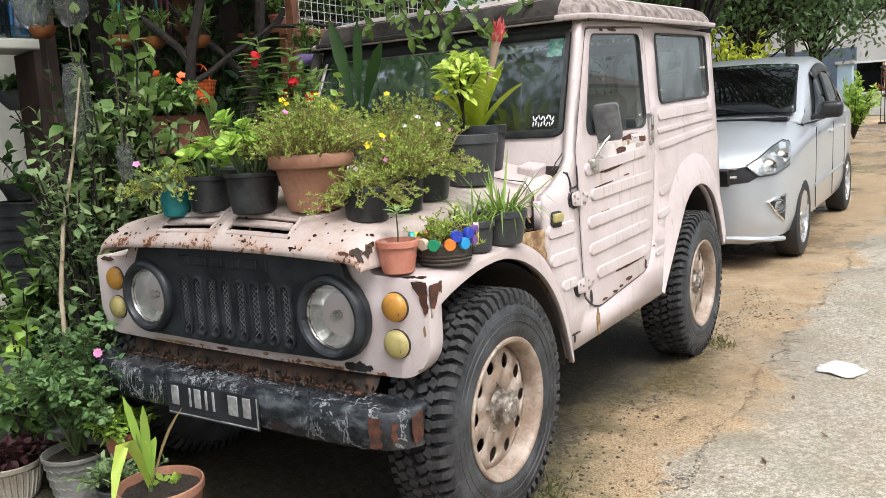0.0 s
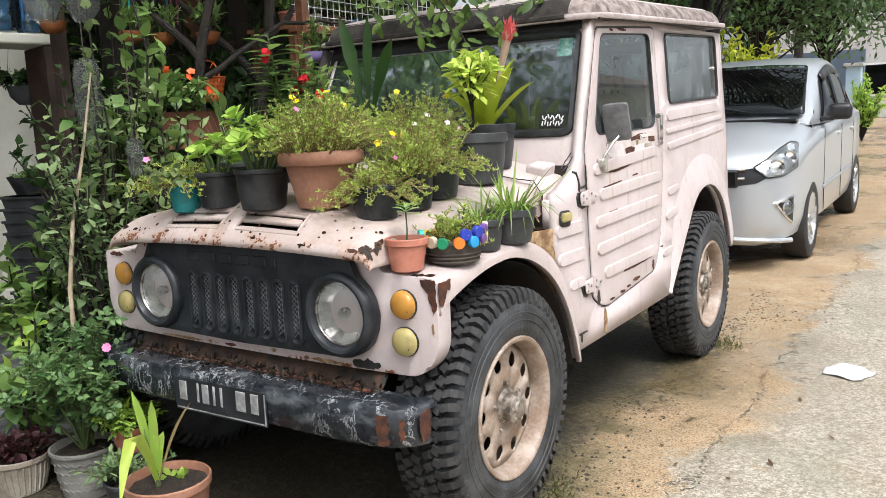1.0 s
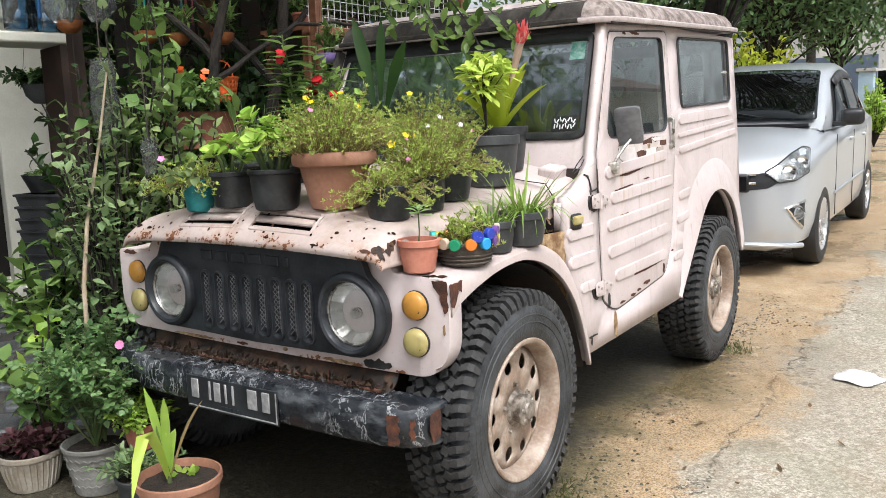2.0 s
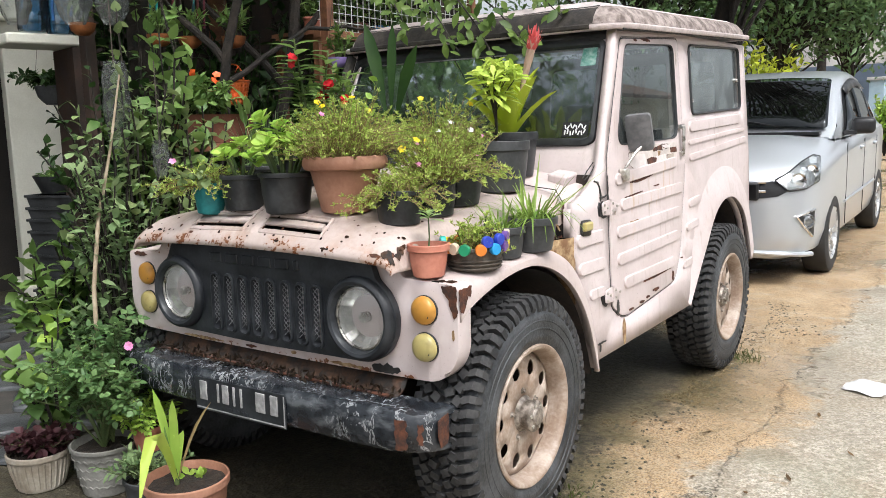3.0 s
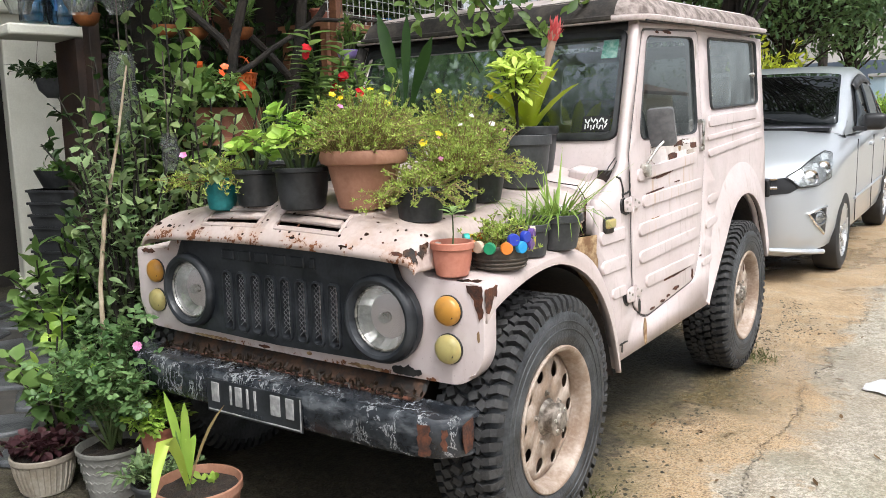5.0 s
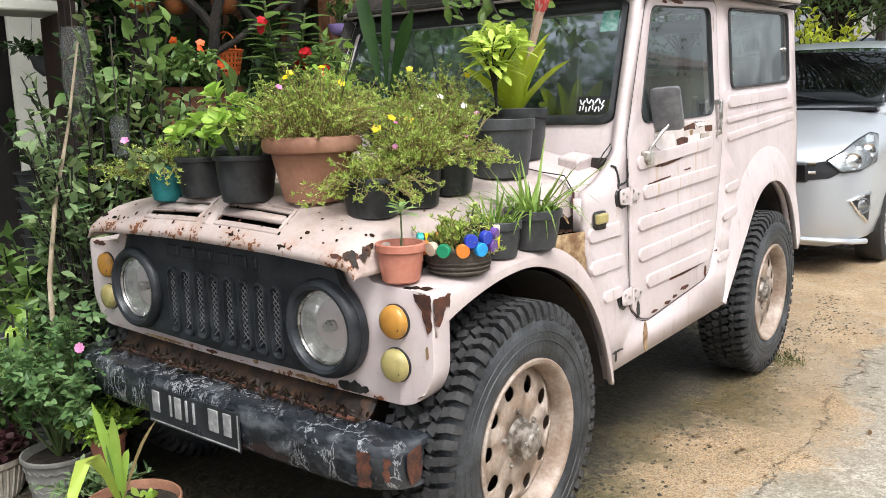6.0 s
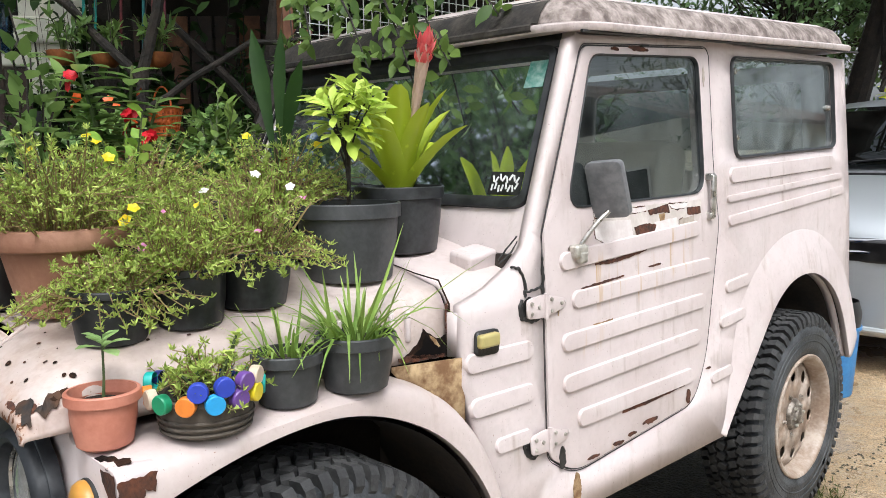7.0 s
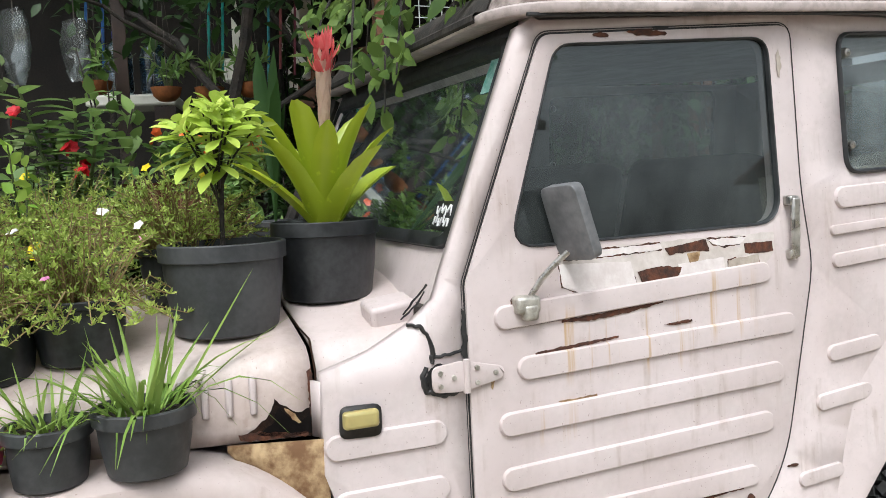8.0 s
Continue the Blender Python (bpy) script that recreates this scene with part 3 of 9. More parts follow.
def road_surface():
    """Worn concrete road; wet brown silt lies along the parked truck, whose shade is painted below it."""
    n = Nodes("worn wet road")
    v = n.coords()
    x, y, z = n.xyz(v)
    big, mid, fine, grit = n.noise(v, 0.55, 5), n.noise(v, 3.2, 6, 0.62), n.noise(v, 34.0, 4, 0.65), n.noise(v, 150.0, 3, 0.7)
    stones = n.voronoi(v, 95.0)
    dry = n.mix(n.step(fine, 0.32, 0.68), (0.40, 0.35, 0.26), (0.70, 0.63, 0.515))
    dry = n.mix(n.math("MULTIPLY", n.step(stones, 0.15, 0.45), 0.55), dry, (0.36, 0.335, 0.29))
    dry = n.mix(n.math("MULTIPLY", n.step(grit, 0.48, 0.62), 0.55), dry, (0.12, 0.10, 0.075))
    dry = n.mix(n.math("MULTIPLY", n.step(n.noise(v, 62.0, 3, 0.7), 0.56, 0.68), 0.7), dry, (0.58, 0.53, 0.44))
    dry = n.mix(n.math("MULTIPLY", n.step(mid, 0.46, 0.66), 0.45), dry, (0.34, 0.26, 0.165))
    cell = n.math("MULTIPLY", n.voronoi(v, 85.0, out="Color"), 1.0)
    cell2 = n.math("MULTIPLY", n.voronoi(v, 190.0, out="Color"), 1.0)
    dry = n.mix(n.step(cell, 0.62, 0.70, 0.0, 0.45), dry, (0.62, 0.57, 0.47))
    dry = n.mix(n.step(cell, 0.36, 0.28, 0.0, 0.50), dry, (0.21, 0.18, 0.125))
    dry = n.mix(n.step(cell2, 0.40, 0.30, 0.0, 0.50), dry, (0.20, 0.17, 0.115))
    dry = n.mix(n.math("MULTIPLY", n.step(n.noise(v, 1.7, 5, 0.6), 0.5, 0.64), 0.35), dry, (0.24, 0.235, 0.16))
    silt = n.mix(n.step(mid, 0.3, 0.7), (0.43, 0.285, 0.148), (0.66, 0.485, 0.295))
    silt = n.mix(n.math("MULTIPLY", n.step(grit, 0.46, 0.60), 0.6), silt, (0.11, 0.075, 0.042))
    silt = n.mix(n.math("MULTIPLY", n.step(n.noise(v, 11.0, 5, 0.7), 0.50, 0.62), 0.3), silt, (0.24, 0.175, 0.095))
    silt = n.mix(n.math("MULTIPLY", n.step(fine, 0.5, 0.7), 0.4), silt, (0.42, 0.36, 0.275))
    silt = n.mix(n.step(cell2, 0.62, 0.70, 0.0, 0.5), silt, (0.48, 0.39, 0.27))
    silt = n.mix(n.step(cell2, 0.36, 0.28, 0.0, 0.6), silt, (0.13, 0.095, 0.06))
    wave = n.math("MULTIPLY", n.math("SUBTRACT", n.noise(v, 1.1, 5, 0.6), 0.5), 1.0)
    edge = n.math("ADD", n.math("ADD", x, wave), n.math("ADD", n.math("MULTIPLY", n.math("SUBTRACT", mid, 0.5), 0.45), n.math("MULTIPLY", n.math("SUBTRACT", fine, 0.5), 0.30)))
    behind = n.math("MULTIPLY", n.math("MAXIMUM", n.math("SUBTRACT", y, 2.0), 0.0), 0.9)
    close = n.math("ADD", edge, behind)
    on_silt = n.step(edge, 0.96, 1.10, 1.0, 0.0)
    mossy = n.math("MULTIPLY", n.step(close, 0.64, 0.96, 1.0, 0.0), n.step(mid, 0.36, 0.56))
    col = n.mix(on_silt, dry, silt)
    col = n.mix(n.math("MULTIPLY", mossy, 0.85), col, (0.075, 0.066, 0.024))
    # the truck's shadow painted into the ground colour, fading out past its side
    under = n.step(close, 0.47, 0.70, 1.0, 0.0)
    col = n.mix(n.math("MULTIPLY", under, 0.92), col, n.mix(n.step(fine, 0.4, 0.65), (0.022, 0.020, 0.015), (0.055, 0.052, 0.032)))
    wet = n.math("MULTIPLY", n.step(edge, 1.0, 1.5, 1.0, 0.25), n.step(n.math("ADD", big, n.math("MULTIPLY", mid, 0.5)), 0.66, 0.84))
    wet = n.math("MULTIPLY", wet, n.math("SUBTRACT", 1.0, n.math("MULTIPLY", under, 0.85)))
    col = n.mix(n.math("MULTIPLY", wet, 0.35), col, (0.13, 0.09, 0.05))
    crack = n.math("ABSOLUTE", n.math("SUBTRACT", n.math("ADD", x, n.math("MULTIPLY", n.math("SUBTRACT", n.noise(v, 2.6, 6, 0.75), 0.5), 0.42)), 1.0))
    line = n.math("MULTIPLY", n.step(crack, 0.001, 0.007, 1.0, 0.0), n.step(fine, 0.40, 0.56))
    col = n.mix(n.math("MULTIPLY", line, 0.7), col, (0.06, 0.05, 0.035))
    n.set(Base_Color=col, Roughness=n.mix(wet, (0.75, 0.75, 0.75), (0.14, 0.14, 0.14)), Specular_IOR_Level=0.45)
    h = n.math("ADD", n.math("MULTIPLY", fine, 0.6), n.math("MULTIPLY", stones, 0.5))
    h = n.math("SUBTRACT", n.math("MULTIPLY", h, n.math("SUBTRACT", 1.0, n.math("MULTIPLY", wet, 0.8))), n.math("MULTIPLY", line, 1.0))
    return n.bump(n.math("ADD", h, n.math("MULTIPLY", cell, 0.7)), 1.0, 0.010).mat


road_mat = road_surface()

# ---- ground: one sheet, level by the truck, rising slowly behind it ----
def ground_z(x, y):
    r = max(0.0, y - 2.2)
    return 0.0195 * r * min(1.0, r / 0.8) if r > 0 else 0.0


def build_ground():
    bm = bmesh.new()
    xs = [-400, -120, -40, -15, -6, -4, -3] + [-2 + 0.25 * i for i in range(25)] + [5, 7, 12, 30, 100, 400]
    ys = [-400, -100, -30, -10, -5] + [-3 + 0.25 * i for i in range(37)] + [7, 8, 10, 12, 15, 20, 26, 32, 40]
    rows = [[Vector((x, y, ground_z(x, y))) for x in xs] for y in ys]
    rows += [[Vector((x, y, ground_z(x, 40) + 0.002 * (y - 40))) for x in xs] for y in (80, 200, 600)]
    loft(bm, rows)
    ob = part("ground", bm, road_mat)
    return tagged(ob, "worn pale concrete road with wet brown silt and cracks", "road", kind="structure")


ground = build_ground()

# house front behind the garden: cream column, varnished door, porch wall coloured dark for shade
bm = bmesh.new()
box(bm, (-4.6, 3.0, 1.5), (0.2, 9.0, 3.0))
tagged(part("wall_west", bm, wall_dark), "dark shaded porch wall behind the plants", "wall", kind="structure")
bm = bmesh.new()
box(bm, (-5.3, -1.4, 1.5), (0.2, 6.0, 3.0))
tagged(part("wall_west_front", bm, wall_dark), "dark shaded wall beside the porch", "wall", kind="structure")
bm = bmesh.new()
box(bm, (-4.0, 1.345, 1.5), (0.47, 0.47, 3.0), pose(0, 0, 0, 0, 0, -24))
box(bm, (-4.0, 1.345, 0.06), (0.55, 0.55, 0.12), pose(0, 0, 0, 0, 0, -24))
tagged(bevelled(part("column", bm, wall_cream), 0.012), "cream rendered porch column stained at its foot", "column", kind="structure")
bm = bmesh.new()
box(bm, (-4.0, 1.345, 2.0), (0.60, 0.60, 0.16), pose(0, 0, 0, 0, 0, -24))
tagged(bevelled(part("trim", bm, wall_cream), 0.02), "cream moulding round the porch column", "moulding", kind="structure")
# unseen slabs added overhead to keep sky light off porch and garden
bm = bmesh.new()
box(bm, (-4.0, 4.2, 3.06), (2.0, 6.4, 0.12))
box(bm, (-1.95, 4.0, 3.06), (2.1, 7.0, 0.12))
tagged(part("ceiling", bm, wood_dark), "unseen dark slab added to shade porch and garden", "ceiling", kind="structure")

# varnished door leaf with panels, ajar in front of the porch wall
door_leaf = thing("house_door", "varnished orange brown wooden door with raised panels", "door", at=pose(-5.02, 0.42, 0, 0, 0, -42))
bm = bmesh.new()
box(bm, (0, 0, 1.05), (0.86, 0.04, 2.1))
bevelled(part("door_leaf", bm, wood_door, door_leaf), 0.006)
for px in (-0.2, 0.2):
    for pz, ph in ((0.45, 0.6), (1.35, 0.95)):
        bm = bmesh.new()
        box(bm, (px, -0.026, pz), (0.3, 0.016, ph))
        bevelled(part("door_panel", bm, wood_door, door_leaf), 0.006)
bm = bmesh.new()
box(bm, (0.47, 0.0, 1.1), (0.08, 0.08, 2.2))
tagged(part("door_jamb", bm, wood_dark, door_leaf), "dark jamb")

# dark timber screen beside the column
screen = thing("timber_screen", "dark brown timber screen of upright boards", "screen", at=pose(-3.25, 1.95, 0, 0, 0, 48))
for i in range(9):
    bm = bmesh.new()
    box(bm, (-0.62 + i * 0.155, 0, 1.05), (0.135, 0.025, 2.1))
    bevelled(part("board", bm, wood_dark if i % 3 else wood_brown, screen), 0.004)
for z in (0.3, 1.2, 2.0):
    bm = bmesh.new()
    box(bm, (0, 0.035, z), (1.4, 0.04, 0.07))
    part("rail", bm, wood_dark, screen)

# ---- the old off-road truck: nose to -y, its left side to +x ----
truck = thing("off_road_truck", "old rusty pale pink off-road truck standing on wet silt", "truck")
SIDE = [(0.30, 0.664), (0.50, 0.656), (1.00, 0.634), (1.03, 0.631), (1.50, 0.598)]


def side_x(z):
    return interp(SIDE, z)


CUTS = (0.5, 0.62, 0.75, 0.87, 1.0, 1.03, 1.15, 1.3, 1.4)
REAR_ARCH = smooth_line([(1.485, 0.384), (1.512, 0.42), (1.59, 0.52), (1.645, 0.59), (1.705, 0.66), (1.78, 0.73), (1.87, 0.78), (1.97, 0.802),
                         (2.08, 0.795), (2.18, 0.755), (2.26, 0.69), (2.315, 0.60), (2.345, 0.52), (2.365, 0.46)], 3)
DOOR = rounded([(0.703, 0.53), (0.706, 1.02), (0.878, 1.438), (1.443, 1.476), (1.448, 1.15), (1.468, 1.0), (1.384, 0.63), (1.315, 0.522), (0.79, 0.474)],
               [0.02, 0.01, 0.02, 0.03, 0.05, 0.05, 0.06, 0.05, 0.06])
DOOR_WINDOW = rounded([(0.790, 1.072), (0.905, 1.422), (1.385, 1.450), (1.395, 1.085)], [0.06, 0.035, 0.04, 0.06])
REAR_WINDOW = rounded([(1.580, 1.178), (1.574, 1.462), (2.295, 1.494), (2.298, 1.208)], 0.035)


def shrink(loop, d):
    """The outline moved inwards by d (outwards where d is negative)."""
    area = sum(a[0] * b[1] - b[0] * a[1] for a, b in zip(loop, loop[1:] + loop[:1]))
    sign = 1 if area > 0 else -1
    out = []
    for i, p in enumerate(loop):
        a, b = Vector(loop[i - 1]), Vector(loop[(i + 1) % len(loop)])
        t = b - a
        if t.length < 1e-9:
            out.append(p)
            continue
        t.normalize()
        out.append((p[0] - t.y * d * sign, p[1] + t.x * d * sign))
    return out


def bead(a, b, width, height, s, parent, material, lift=0.0):
    """A pressed rib on the body side, from a to b in (y, z)."""
    bm = bmesh.new()
    a, b = Vector(a), Vector(b)
    d = (b - a).normalized()
    q = Vector((-d.y, d.x))
    rings = []
    for w, h in ((width, -0.004), (width * 0.97, height * 0.45), (width * 0.86, height * 0.92), (width * 0.5, height)):
        ring = []
        for k in range(10):
            t = math.pi * k / 9 + math.pi / 2
            ring.append(a + (d * math.cos(t) + q * math.sin(t)) * w / 2)
        for k in range(10):
            t = math.pi * k / 9 - math.pi / 2
            ring.append(b + (d * math.cos(t) + q * math.sin(t)) * w / 2)
        rings.append([bm.verts.new((s * (side_x(p.y) + lift + h), p.x, p.y)) for p in ring])
    for r0, r1 in zip(rings, rings[1:]):
        for i in range(20):
            bm.faces.new((r0[i], r0[(i + 1) % 20], r1[(i + 1) % 20], r1[i]))
    bm.faces.new(rings[-1])
    ob = part("pressed_rib", bm, material, parent)
    if s > 0:
        # dark tube for the shadow line, partly grime, along the rib's lower edge
        bm = bmesh.new()
        m = max(5, int((b - a).length / 0.03))
        line = [a.lerp(b, k / m) - q * (width * 0.495) for k in range(m + 1)]
        tube(bm, [Vector((side_x(p.y) + lift + 0.0004, p.x, p.y)) for p in line], [0.0004 + 0.0009 * abs(noise.noise(Vector((p.x * 14, p.y * 9, 0.5)))) for p in line], 5)
        part("rib_shade_line", bm, grimy_rust, ob)
    return ob


def flake(y, z, w, h, s, parent, material, seed, lift=0.0015):
    """A ragged chip of rust, primer or paint lying on the body side."""
    loop = ragged(oval(y, z, w, h), seed, 0.004, min(0.005, h * 0.3))
    bm = bmesh.new()
    plate(bm, loop, lambda u, v: Vector((s * (side_x(v) + lift), u, v)))
    ob = part("paint_chip", bm, material, parent, "", 0, face=(s, 0, 0))
    return thick(ob, 0.0006, 1.0)


def glass_pane(name, loop, lift, s, parent, material):
    bm = bmesh.new()
    plate(bm, loop, lambda u, v: Vector((s * (side_x(v) + lift), u, v)), cuts_v=(1.15, 1.3))
    ob = part(name, bm, material, parent, smooth=60)
    ob.visible_shadow = False
    return ob


def rubber_ring(name, loop, width, lift, s, parent, material):
    """A rounded rubber strip round an opening in the body side."""
    bm = bmesh.new()
    rows = []
    for d, h in ((-0.002, -0.004), (0.0, 0.004), (width * 0.35, 0.007), (width * 0.75, 0.005), (width, -0.006)):
        rows.append([(s * (side_x(v) + lift + h), u, v) for u, v in shrink(loop, d)])
    loft(bm, rows, closed=True)
    return part(name, bm, material, parent)


def body_side(s):
    outline = [(0.458, 0.90), (0.455, 0.74), (0.50, 0.60), (0.55, 0.46), (0.585, 0.372)] + REAR_ARCH + [
        (2.385, 0.46), (2.415, 0.50), (2.425, 1.08), (2.410, 1.515), (1.43, 1.497), (0.86, 1.462), (0.838, 1.452), (0.668, 1.035),
        (0.655, 1.0), (0.61, 0.962), (0.54, 0.925)]
    bm = bmesh.new()
    plate(bm, outline, lambda u, v: Vector((s * side_x(v), u, v)), holes=(shrink(DOOR, -0.0035), REAR_WINDOW), cuts_v=CUTS, cuts_u=(1.8,))
    ob = part("body_side", bm, paint, truck, face=(s, 0, 0))
    thick(ob, 0.028)
    for a, b, w in (((0.475, 0.782), (0.64, 0.782), 0.042), ((0.485, 0.69), (0.64, 0.69), 0.042), ((0.55, 0.597), (0.63, 0.597), 0.034),
                    ((1.52, 0.812), (1.635, 0.822), 0.034), ((1.485, 0.715), (1.605, 0.725), 0.034), ((1.43, 0.566), (1.52, 0.572), 0.030),
                    ((1.565, 1.128), (2.26, 1.158), 0.046), ((1.535, 1.062), (2.34, 1.108), 0.020), ((1.54, 1.000), (2.35, 1.058), 0.030)):
        bead(a, b, w, 0.007, s, ob, paint)
    rubber_ring("window_rubber", shrink(REAR_WINDOW, -0.003), 0.008, 0.002, s, ob, rubber_seal)
    glass_pane("quarter_glass", shrink(REAR_WINDOW, -0.004), -0.008, s, ob, quarter_glass_mat)
    for y, z in ((1.60, 1.425), (1.60, 1.235), (2.265, 1.34)):
        bm = bmesh.new()
        lathe(bm, [(0, 0.012), (0.008, 0.010), (0.011, 0.002), (0.011, -0.01)], 12, pose(s * (side_x(z) - 0.006), y, z, 0, 90 * s, 0))
        part("window_screw", bm, chrome_old, ob)
    return ob


def truck_door(s):
    bm = bmesh.new()
    plate(bm, shrink(DOOR, 0.001), lambda u, v: Vector((s * (side_x(v) + 0.004), u, v)), holes=(DOOR_WINDOW,), cuts_v=CUTS, cuts_u=(1.1,))
    ob = part("door", bm, paint_door if s > 0 else paint, truck, "door with rust streaks and peeling paint", face=(s, 0, 0))
    thick(ob, 0.032, -1.0, 0.004)
    for a, b in (((0.775, 0.958), (1.335, 0.992)), ((0.815, 0.868), (1.395, 0.888)), ((0.775, 0.776), (1.36, 0.794)), ((0.775, 0.682), (1.33, 0.700)),
                 ((0.825, 0.594), (1.29, 0.600))):
        bead(a, b, 0.042, 0.0075, s, ob, paint_door if s > 0 else paint, 0.004)
    # two black rings stand in for the shade inside the door gap
    rubber_ring("door_gap_dark", shrink(DOOR, -0.012), 0.026, -0.0080, s, ob, tar_mat)
    rubber_ring("door_seam_dark", shrink(DOOR, -0.0072), 0.0034, -0.0050, s, ob, tar_mat)
    rubber_ring("window_rubber", shrink(DOOR_WINDOW, -0.001), 0.005, 0.0005, s, ob, rubber_seal)
    glass_pane("door_glass", shrink(DOOR_WINDOW, -0.003), -0.002, s, ob, truck_glass)
    # upright pull handle
    bm = bmesh.new()
    x = side_x(1.07) + 0.006
    for z in (1.022, 1.128):
        box(bm, (s * (x + 0.004), 1.412, z), (0.024, 0.022, 0.020))
    box(bm, (s * (x + 0.014), 1.414, 1.075), (0.010, 0.020, 0.118))
    bevelled(part("door_handle", bm, chrome_old, ob, "dull chrome upright handle"), 0.004)
    # hinges
    for z in (0.870, 0.575):
        bm = bmesh.new()
        x = side_x(z)
        flat = rounded([(0.636, z - 0.022), (0.690, z - 0.026), (0.764, z - 0.012), (0.768, z + 0.008), (0.690, z + 0.026), (0.636, z + 0.020)], 0.012, 3)
        plate(bm, flat, lambda u, v: Vector((s * (side_x(v) + 0.006), u, v)))
        h = part("door_hinge", bm, paint, ob, "painted strap hinge with bolts", face=(s, 0, 0))
        thick(h, 0.005, 1.0, 0.0015)
        bm = bmesh.new()
        tube(bm, [(s * (x + 0.012), 0.697, z - 0.028), (s * (x + 0.012), 0.697, z + 0.028)], 0.0055, 10)
        part("hinge_pin", bm, paint, ob)
        for y, dz in ((0.650, -0.012), (0.650, 0.010), (0.674, 0.0), (0.716, -0.013), (0.716, 0.012), (0.750, 0.0)):
            bm = bmesh.new()
            lathe(bm, [(0, 0.005), (0.0042, 0.0045), (0.005, 0.0)], 6, pose(s * (x + 0.010), y, z + dz, 0, 90 * s, 0))
            part("bolt", bm, nut_mat, ob)
    return ob


sides = {s: body_side(s) for s in (1, -1)}
doors = {s: truck_door(s) for s in (1, -1)}
left_door = doors[1]
# peeling strip under the left window
PEEL = [(flake_pale, 0.0045, ((0.885, 1.063), (1.00, 1.065), (1.15, 1.067), (1.372, 1.068), (1.372, 1.030), (1.335, 0.995), (1.25, 0.986), (1.15, 0.982), (1.05, 0.979), (0.95, 0.982), (0.893, 0.998))),
        (flake_mat, 0.0050, ((0.885, 1.040), (1.035, 1.034), (1.046, 0.984), (0.99, 0.978), (0.93, 0.985), (0.89, 1.000))),
        (flake_mat, 0.0050, ((1.139, 1.022), (1.246, 1.027), (1.247, 0.990), (1.20, 0.982), (1.142, 0.986))),
        (flake_mat, 0.0056, ((1.208, 1.064), (1.302, 1.062), (1.285, 1.050), (1.246, 1.049), (1.222, 1.053))),
        (flake_mat, 0.0056, ((0.885, 1.058), (1.00, 1.060), (1.10, 1.063), (1.105, 1.052), (1.0, 1.048), (0.89, 1.046))),
        (rust_mat, 0.0056, ((1.110, 1.053), (1.205, 1.064), (1.212, 1.042), (1.16, 1.044), (1.12, 1.039))),
        (rust_mat, 0.0056, ((1.296, 1.050), (1.366, 1.051), (1.368, 1.031), (1.33, 1.029), (1.298, 1.032))),
        (rust_mat, 0.0062, ((1.047, 1.015), (1.10, 1.022), (1.146, 1.016), (1.128, 0.985), (1.09, 0.976), (1.060, 0.977))),
        (primer_mat, 0.0056, ((1.256, 1.021), (1.331, 1.028), (1.331, 0.994), (1.252, 0.990))),
        (rust_light, 0.0056, ((1.160, 1.040), (1.19, 1.042), (1.185, 1.024), (1.164, 1.022))),
        (rust_mat, 0.0052, ((0.885, 0.943), (0.955, 0.947), (1.02, 0.953), (1.10, 0.957), (1.10, 0.954), (1.01, 0.942), (0.95, 0.937), (0.885, 0.938))),
        (rust_mat, 0.0052, ((0.83, 0.892), (0.90, 0.898), (1.00, 0.904), (1.00, 0.900), (0.90, 0.892), (0.83, 0.887))),
        (rust_mat, 0.0052, ((1.10, 0.914), (1.165, 0.918), (1.165, 0.913), (1.11, 0.909))),
        (rust_light, 0.0052, ((0.87, 0.802), (0.95, 0.806), (0.95, 0.801), (0.90, 0.797))),
        (rust_mat, 0.0052, ((0.98, 0.574), (1.20, 0.580), (1.27, 0.583), (1.27, 0.577), (1.10, 0.568), (0.98, 0.567)))]
for k, (m, lift, pts) in enumerate(PEEL):
    if m in (flake_mat, primer_mat):
        bm = bmesh.new()
        plate(bm, ragged(shrink(list(pts), -0.0022), k + 90, 0.004, 0.0025), lambda u, v: Vector((side_x(v) + lift - 0.0007, u, v)))
        thick(part("rust_edge", bm, rust_mat, left_door, "", 0, face=(1, 0, 0)), 0.0004, 1.0)
    bm = bmesh.new()
    plate(bm, ragged(pts, k, 0.005, 0.0022), lambda u, v: Vector((side_x(v) + lift, u, v)))
    thick(part("paint_chip", bm, m, left_door, "", 0, face=(1, 0, 0)), 0.0006, 1.0)
for y, z, w, h, m in ((1.10, 0.522, 0.07, 0.014, rust_mat), (0.96, 0.500, 0.05, 0.010, rust_mat), (1.02, 0.508, 0.04, 0.010, rust_mat), (0.745, 0.520, 0.024, 0.055, tar_mat),
                      (1.285, 0.545, 0.020, 0.04, rust_mat), (0.86, 0.492, 0.05, 0.008, rust_mat), (1.00, 1.440, 0.035, 0.010, rust_mat), (1.10, 1.448, 0.09, 0.012, rust_mat),
                      (1.13, 1.458, 0.04, 0.006, tar_mat), (1.41, 1.40, 0.010, 0.06, primer_mat), (0.79, 0.974, 0.012, 0.03, rust_mat), (0.745, 0.86, 0.010, 0.04, rust_light)):
    flake(y, z, w, h, 1, left_door, m, int(y * 1000 + z * 77), 0.0055)
